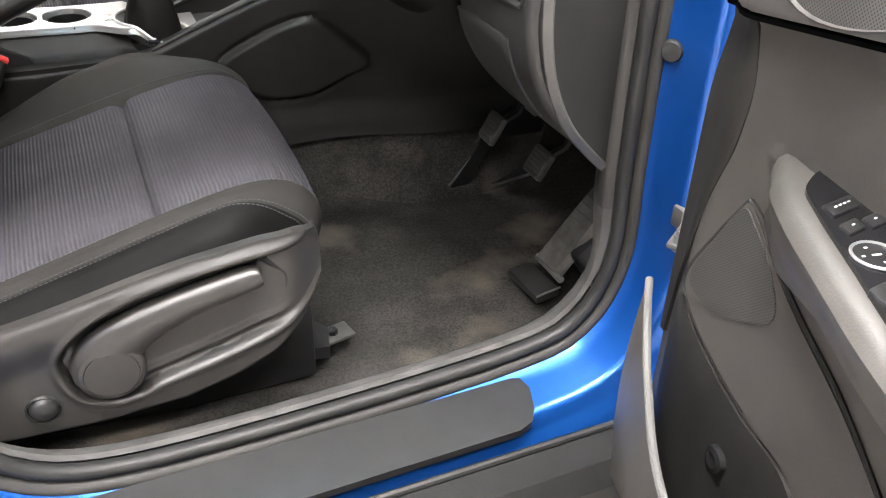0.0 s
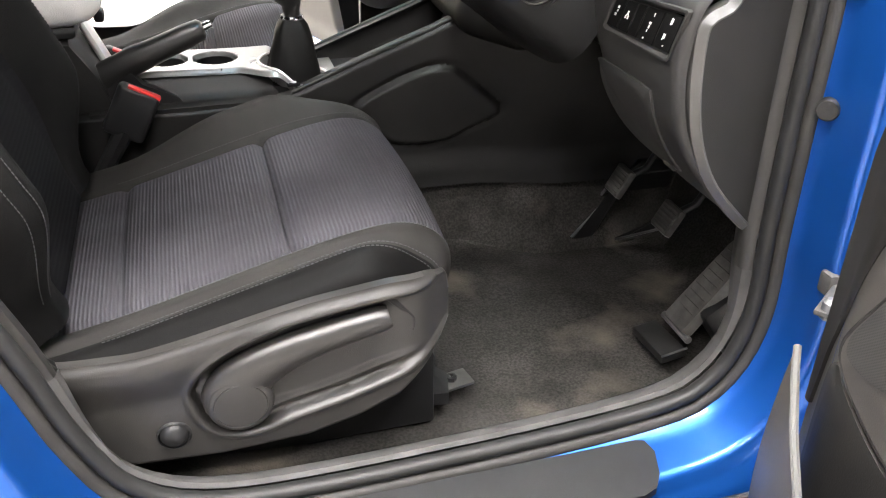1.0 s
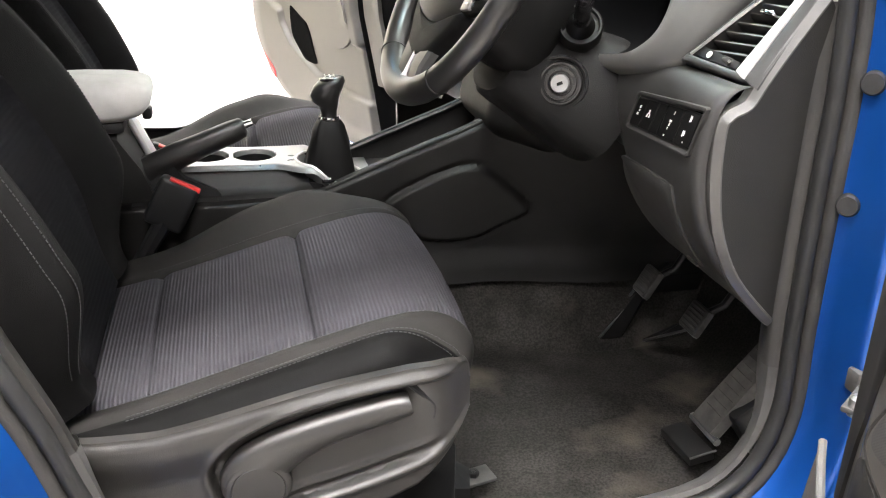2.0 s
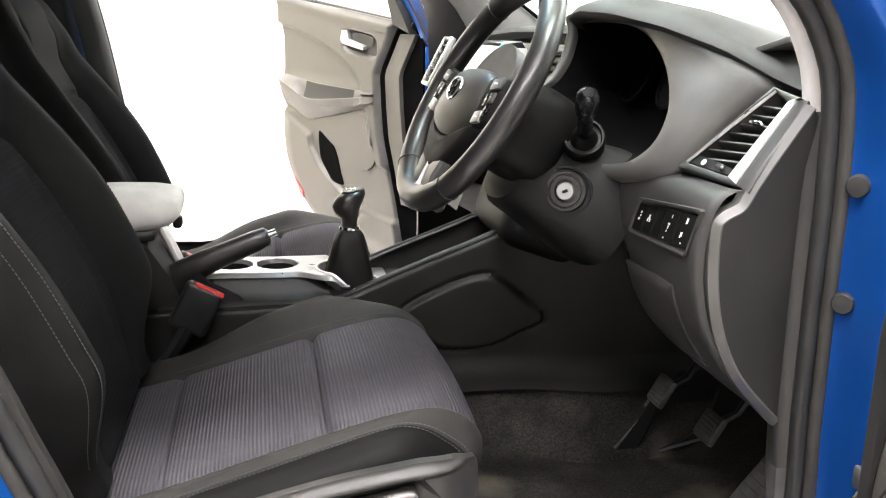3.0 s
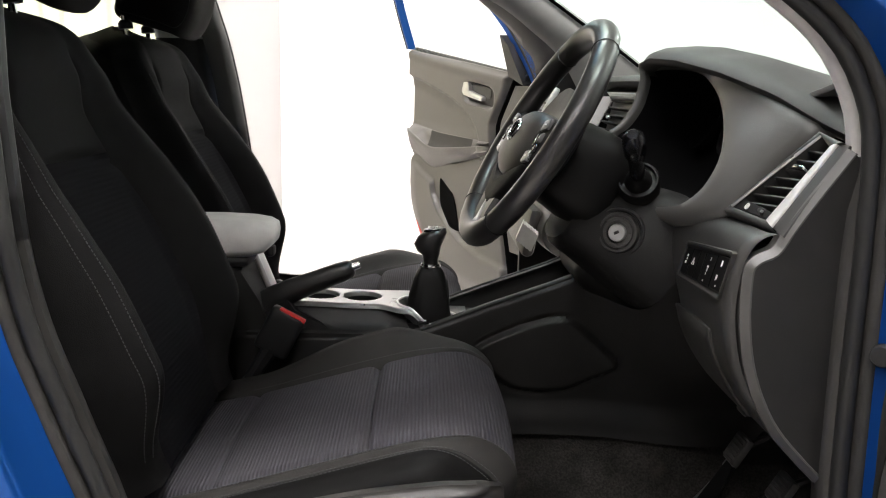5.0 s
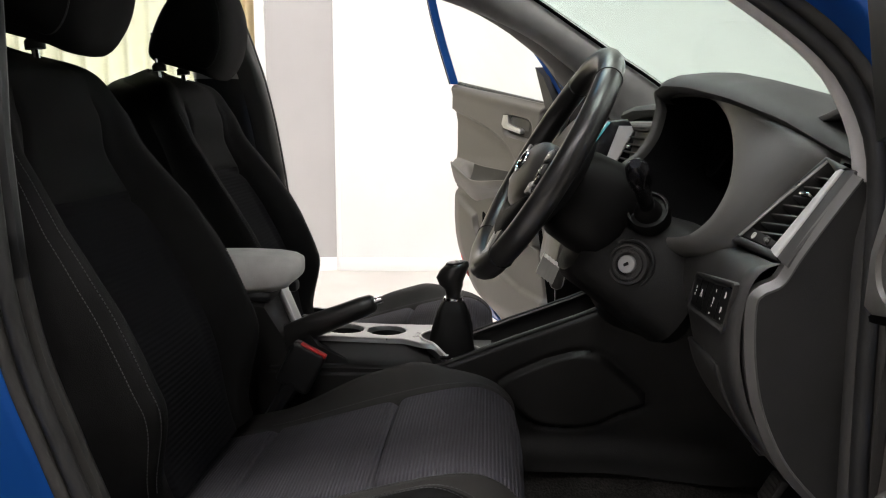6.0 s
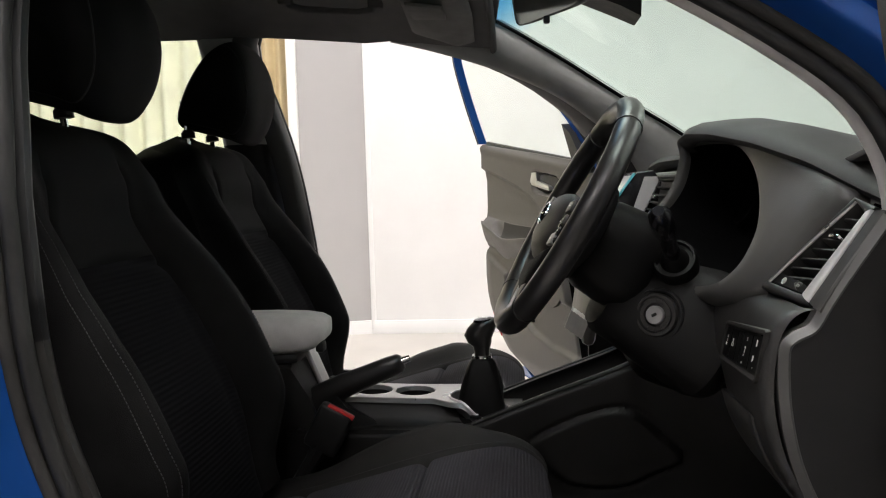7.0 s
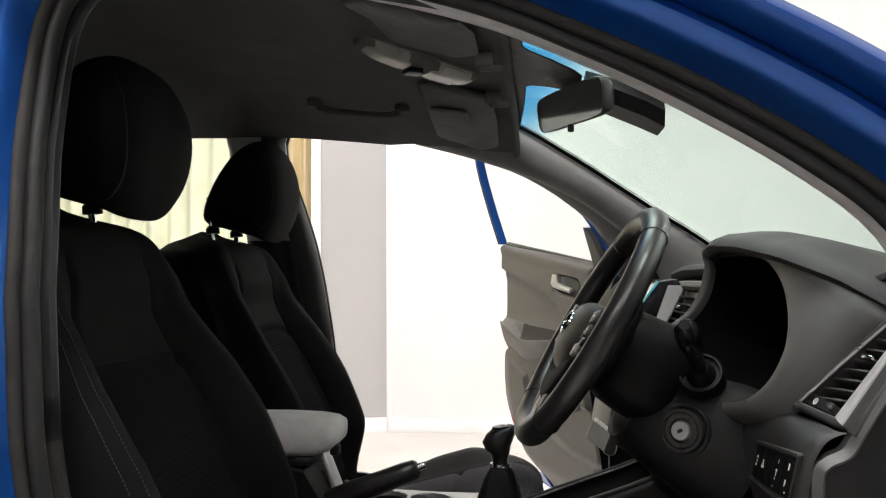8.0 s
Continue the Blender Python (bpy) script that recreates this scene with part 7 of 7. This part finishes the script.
    emit("pull_handle", *loft([[at(u, w + hw0, hz(u) + z) for w, z in ((-0.006, z0), (0.008, z0), (0.012, (z0 + z1) / 2), (0.008, z1), (-0.006, z1))] for u, z0, z1 in ((0.607, -0.008, 0.004), (0.600, -0.013, 0.030), (0.560, -0.015, 0.034), (0.548, -0.015, 0.006), (0.50, -0.016, 0.001), (0.45, -0.017, -0.001), (0.44, -0.013, -0.005))]), BRIGHT, e, "bright satin silver pull handle", 40)
    # map pocket wall
    if s < 0:
        RIM = [(0.015, 0.675, 0.002), (0.05, 0.660, 0.018), (0.12, 0.630, 0.045), (0.22, 0.605, 0.075), (0.40, 0.580, 0.10), (0.60, 0.580, 0.105), (0.78, 0.63, 0.10), (0.90, 0.73, 0.085), (1.0, 0.82, 0.07), (1.12, 0.875, 0.05)]
        R = spline(RIM, 60)
        P = []
        for u, z, w in R:
            row = []
            u = min(u, rear(z) - 0.035)
            for k in range(21):
                f = k / 20
                zz = z + (0.39 - z) * f
                ww = w * (1 - 0.75 * f ** 2.5) + 0.010 * math.sin(math.pi * f)
                uu = min(u, rear(zz) - 0.035)
                ww *= sm(0.02, 0.09, rear(zz) - uu)
                row.append(at(max(uu, -0.01 - 0.03 * (1 - f)), ww + 0.002, zz))
            P.append(row)
        pk = emit("map_pocket", *thick(P, tuple(-0.006 * np.array((n[0], n[1], 0)))), DOORC, e, "moulded door pocket", 60)
        emit("pocket_rim", *tube([at(min(u, rear(z) - 0.012), w * sm(0.005, 0.07, rear(z) - min(u, rear(z) - 0.012)), z + 0.001) for u, z, w in R], 0.0042, 8), VISOR, pk, "pale worn pocket rim")
        emit("pocket_clip", *lathe(at(0.19, 0.004, 0.60), (n[0], n[1], 0), [(0.013, 0), (0.013, 0.006), (0.008, 0.008), (0, 0.005)], 18), BLACK, pk)
        emit("bottle_ring", *tube([at(0.30 + 0.042 * math.cos(t), 0.045 + 0.036 * math.sin(t), 0.47) for t in (2 * math.pi * k / 24 for k in range(25))], 0.004, 6), DOORD, pk, "moulded bottle holder ring")
    # outer skin, edges and window frame
    P = []
    for i in range(31):
        row = []
        for k in range(21):
            z = 0.34 + (belt(i / 30 * LEN) - 0.035 - 0.34) * k / 20
            u = 0.045 + (rear(z) - 0.053) * i / 30 if s < 0 else 0.10 + (rear(z) - 0.108) * i / 30
            row.append(at(u, -0.105 - 0.035 * math.sin(math.pi * k / 20), z))
        P.append(row)
    emit("outer_skin", *thick(P, tuple(0.008 * np.array((n[0], n[1], 0)))), PAINT, e, "metallic blue door skin", 60)
    for nm, f in (("front_edge", lambda z: front(z) + 0.034 if s < 0 else 0.108), ("rear_edge", lambda z: rear(z) - 0.004)):
        P = [[at(f(z), w, z) for w in (-0.108, -0.07, -0.035, -0.022)] for z in (0.37 + (1.085 + (0.16 if nm == "rear_edge" else 0) - 0.37) * k / 24 for k in range(25))]
        emit(nm, *thick(P, tuple((0.006 if nm == "front_edge" else -0.006) * np.array((d[0], d[1], 0)))), PAINT, e, "blue painted door edge", 60)
    if s > 0:
        for z in (0.55, 0.86):
            emit("hinge", *tube([at(-0.10, -0.055, z), at(0.0, -0.065, z), at(0.115, -0.065, z)], 0.012, 8), PAINT, e, "blue painted door hinge", 60)
    emit("bottom_edge", *thick([[at(u, w, 0.368) for w in (-0.11, -0.02)] for u in (0.0 if s < 0 else 0.12, 0.5, 0.95)], (0, 0, 0.006)), PAINT, e)
    lean = lambda z: 0.34 * max(0, z - 1.08)
    FR = [(1.165, belt(1.16) - 0.005), (1.145, 1.40), (1.12, 1.54), (1.08, 1.605), (0.98, 1.622), (0.80, 1.60), (0.60, 1.545), (0.42, 1.455), (0.25, 1.33), (0.10, 1.19), (0.02, 1.09)]
    if s > 0:
        FR = [(1.152, belt(1.15) - 0.001)] + FR[1:-2] + [(0.17, 1.235), (0.13, 1.16), (0.115, 1.09)]
    F2 = spline(FR, 60)
    def frame_strip(off, hw, w0, w1):
        rows = []
        for i, (u, z) in enumerate(F2):
            t = F2[min(i + 1, 59)] - F2[max(i - 1, 0)]
            t = t / np.linalg.norm(t)
            nu, nz = t[1], -t[0]
            rows.append([at(u + nu * q, lean(z) + w, z + nz * q) for q, w in ((off - hw(i), w0), (off + hw(i), w0), (off + hw(i), w1), (off - hw(i), w1))])
        return loft(rows)
    emit("window_frame", *frame_strip(0.000, lambda i: 0.013 if s < 0 else 0.007 + 0.007 * sm(36, 46, i), -0.075 if s < 0 else -0.060, -0.028), PAINT, e, "slim blue window frame", 40)
    emit("frame_seal", *frame_strip(0.017 if s < 0 else 0.010, lambda i: 0.006 if s < 0 else 0.004, -0.062, -0.020 if s < 0 else -0.026), RUBBER, e, "black window seal", 40)
    P = [[at(u, lean(z) - 0.05, z) for z in (belt(u) - 0.02 + (float(np.interp(u, [q[0] for q in F2[::-1]][0:], [q[1] for q in F2[::-1]])) - 0.01 - belt(u)) * k / 10 for k in range(11))] for u in (0.12 + 1.01 * i / 30 for i in range(31))]
    g = emit("window_glass", *thick(P, tuple(0.004 * np.array((n[0], n[1], 0)))), WINDOW, e, "lightly tinted window glass", 60)
    g.visible_shadow = False
    # mirror sail with tweeter
    tri = [(0.03, 1.095), (0.30, 1.135), (0.235, 1.29), (0.12, 1.20)] if s < 0 else [(0.15, 1.12), (0.235, 1.148), (0.222, 1.27), (0.185, 1.24)]
    sail = emit("mirror_sail", *prism(tri, lambda q, z, w: at(q, lean(z) + w, z), -0.04, -0.004, 0.006), BLACK, e, "black mirror sail panel")
    emit("belt_seal", *tube([at(u, 0.006 - 0.012, belt(u) + 0.001) for u in ((0.06 if s < 0 else 0.15) + (1.09 if s < 0 else 1.0) * k / 20 for k in range(21))], 0.009, 8), RUBBER, e, "black belt line seal")
    if s > 0:
        emit("reflector", *prism([(1.135, 0.585), (1.06, 0.560), (0.975, 0.525), (0.985, 0.495), (1.03, 0.508), (1.09, 0.545)], lambda q, z, w: at(q, w + w_at(q, z), z), 0.0, 0.005, 0.002), RED, e, "red reflector low on the door")
    return e


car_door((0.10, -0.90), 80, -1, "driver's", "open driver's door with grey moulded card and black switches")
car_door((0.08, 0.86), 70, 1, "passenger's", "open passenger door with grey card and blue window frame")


# ---- roof fittings ----
def roof_fittings():
    # cabin lamp
    e = thing("cabin_lamp", (-0.40, 0.02, 1.50), "grey overhead lamp console with cloudy lenses", "cabin lamp")
    c = np.array((-0.405, -0.005))
    dv = np.array((0.80, 0.60))
    rows = []
    for f, hw, th in ((-0.125, 0.016, 0.008), (-0.118, 0.030, 0.018), (-0.08, 0.040, 0.026), (0, 0.046, 0.030), (0.08, 0.042, 0.028), (0.112, 0.034, 0.020), (0.12, 0.022, 0.008)):
        q = c + dv * f
        sx, sy = -dv[1], dv[0]
        zz = head_z(q[0], q[1])
        rows.append([Vector((q[0] + sx * hw * a, q[1] + sy * hw * a, zz - th * b + 0.004)) for a, b in ((-1, 0), (-0.95, 0.6), (-0.7, 1), (0.7, 1), (0.95, 0.6), (1, 0))])
    emit("housing", *loft(rows), VISOR, e, "", 50)
    HS = ((-0.125, 0.016, 0.008), (-0.118, 0.030, 0.018), (-0.08, 0.040, 0.026), (0, 0.046, 0.030), (0.08, 0.042, 0.028), (0.112, 0.034, 0.020), (0.12, 0.022, 0.008))
    for f0, f1 in ((-0.112, -0.026), (0.014, 0.108)):
        rows = []
        for k in range(13):
            f = f0 + (f1 - f0) * k / 12
            hw, th = float(np.interp(f, [h[0] for h in HS], [h[1] for h in HS])), float(np.interp(f, [h[0] for h in HS], [h[2] for h in HS]))
            q = c + dv * f
            zz = head_z(q[0], q[1]) + 0.004
            end = 1 - 0.35 * max(0, abs(2 * k / 12 - 1) - 0.7) / 0.3
            rows.append([Vector((q[0] - dv[1] * hw * a, q[1] + dv[0] * hw * a, zz - th * bb)) for a, bb in ((-0.97, 0.5), (-0.98 * end, 0.72), (-0.72 * end, 1.07), (-0.2, 1.09), (0.45 * end, 1.07), (0.45, 0.8))])
        emit("lens", *loft(rows), LAMPC, e, "cloudy lamp lens", 50)
    q = c + dv * -0.008
    emit("switch", *rbox((q[0], q[1] - 0.02, head_z(*q) - 0.034), (0.03, 0.03, 0.010), 0.003, rot=(0, 0, 37)), BLACK, e)
    # sun visors
    for y, who in ((-0.34, "driver's"), (0.34, "passenger's")):
        e = thing("sun_visor", (-0.34, y, 1.47), "grey cloth sun visor folded up above the %s seat" % who, "sun visor", "sun visors")
        rows = []
        for yy, g in ((-0.19, 0.6), (-0.18, 1), (0.0, 1.05), (0.16, 1), (0.18, 0.5)):
            rows.append([Vector((-0.355 + 0.075 * a * g, y + yy, head_z(-0.355 + 0.075 * a, y + yy) - 0.016 + 0.011 * b * g)) for a, b in ((math.cos(t), math.sin(t)) for t in (2 * math.pi * k / 14 for k in range(14)))])
        emit("pad", *loft(rows), VISOR, e, "grey cloth pad", 60)
        emit("clip", *join(rbox((-0.275, y + (0.19 if y < 0 else -0.19), head_z(-0.275, 0.15) - 0.018), (0.030, 0.022, 0.026), 0.005), rbox((-0.262, y + (0.19 if y < 0 else -0.19), head_z(-0.27, 0.15) - 0.032), (0.04, 0.012, 0.010), 0.003)), VISOR, e)
        if y > 0:
            emit("vanity_lid", *rbox((-0.375, y - 0.02, head_z(-0.375, y) - 0.031), (0.08, 0.16, 0.008), 0.003, rot=(0, 8, 0)), VISOR, e, "grey vanity mirror lid")
    # grab handle
    e = thing("grab_handle", (-0.60, 0.40, 1.50), "dark grab handle above the passenger door", "grab handle")
    g = lambda x, dz: Vector((x, 0.40, head_z(x, 0.40) + dz))
    emit("bar", *tube([g(-0.71, 0.0), g(-0.70, -0.018), g(-0.67, -0.024), g(-0.60, -0.025), g(-0.54, -0.024), g(-0.51, -0.018), g(-0.50, 0.0)], 0.008, 10), HEADL, e)
    for x in (-0.71, -0.50):
        emit("mount", *rbox(tuple(g(x, -0.006)), (0.034, 0.026, 0.022), 0.006), HEADL, e)
    # mirror
    e = thing("rear_view_mirror", (-0.10, 0, 1.43), "black rear view mirror on the windscreen", "rear view mirror")
    cm = np.array((-0.128, 0.0, 1.428))
    ax = np.array((-0.47, 0.88, 0.0))
    ax = ax / np.linalg.norm(ax)
    out = np.array((-0.875, -0.47, -0.12))
    out = out / np.linalg.norm(out)
    upm = np.cross(out, ax)
    upm = upm if upm[2] > 0 else -upm
    L = spline([(-0.118, 0.0), (-0.116, 0.026), (-0.09, 0.034), (0, 0.036), (0.09, 0.034), (0.116, 0.024), (0.118, 0), (0.112, -0.028), (0.08, -0.034), (0, -0.034), (-0.08, -0.034), (-0.112, -0.028)], 60, True)
    rings = [[Vector(cm + ax * a * f + upm * b * f + out * o) for a, b in L] for f, o in ((0.30, -0.046), (0.60, -0.042), (0.85, -0.030), (0.98, -0.012), (1.0, 0.0), (0.975, 0.003), (0.955, 0.001))]
    V, Fs = grid(rings, closed_v=True)
    Fs.append(tuple(range(60)))
    emit("housing", V, Fs, BLACK, e, "", 50)
    emit("glass", [Vector(cm + ax * a * 0.958 + upm * b * 0.958 + out * 0.0015) for a, b in L], [tuple(range(60))], MIRROR, e, "reflecting mirror glass")
    emit("dip_tab", *rbox(tuple(cm - upm * 0.040 + out * 0.002), (0.012, 0.012, 0.014), 0.003), BLACK, e)
    emit("arm", *tube([cm - out * 0.04, cm + (0.05, 0, 0.03), (-0.02, 0, 1.44)], 0.012, 10), BLACK, e)
    rows = [[Vector((x, y * hw, z + dz)) for y, dz in ((-1, 0.002), (-0.85, -0.024), (0.85, -0.024), (1, 0.002), (0.8, 0.022), (-0.8, 0.022))] for x, z, hw in ((-0.10, 1.462, 0.045), (-0.06, 1.446, 0.06), (0.0, 1.420, 0.062), (0.035, 1.402, 0.055))]
    emit("sensor_cover", *loft(rows), SHROUD, e, "black sensor cover on the glass", 40)


roof_fittings()
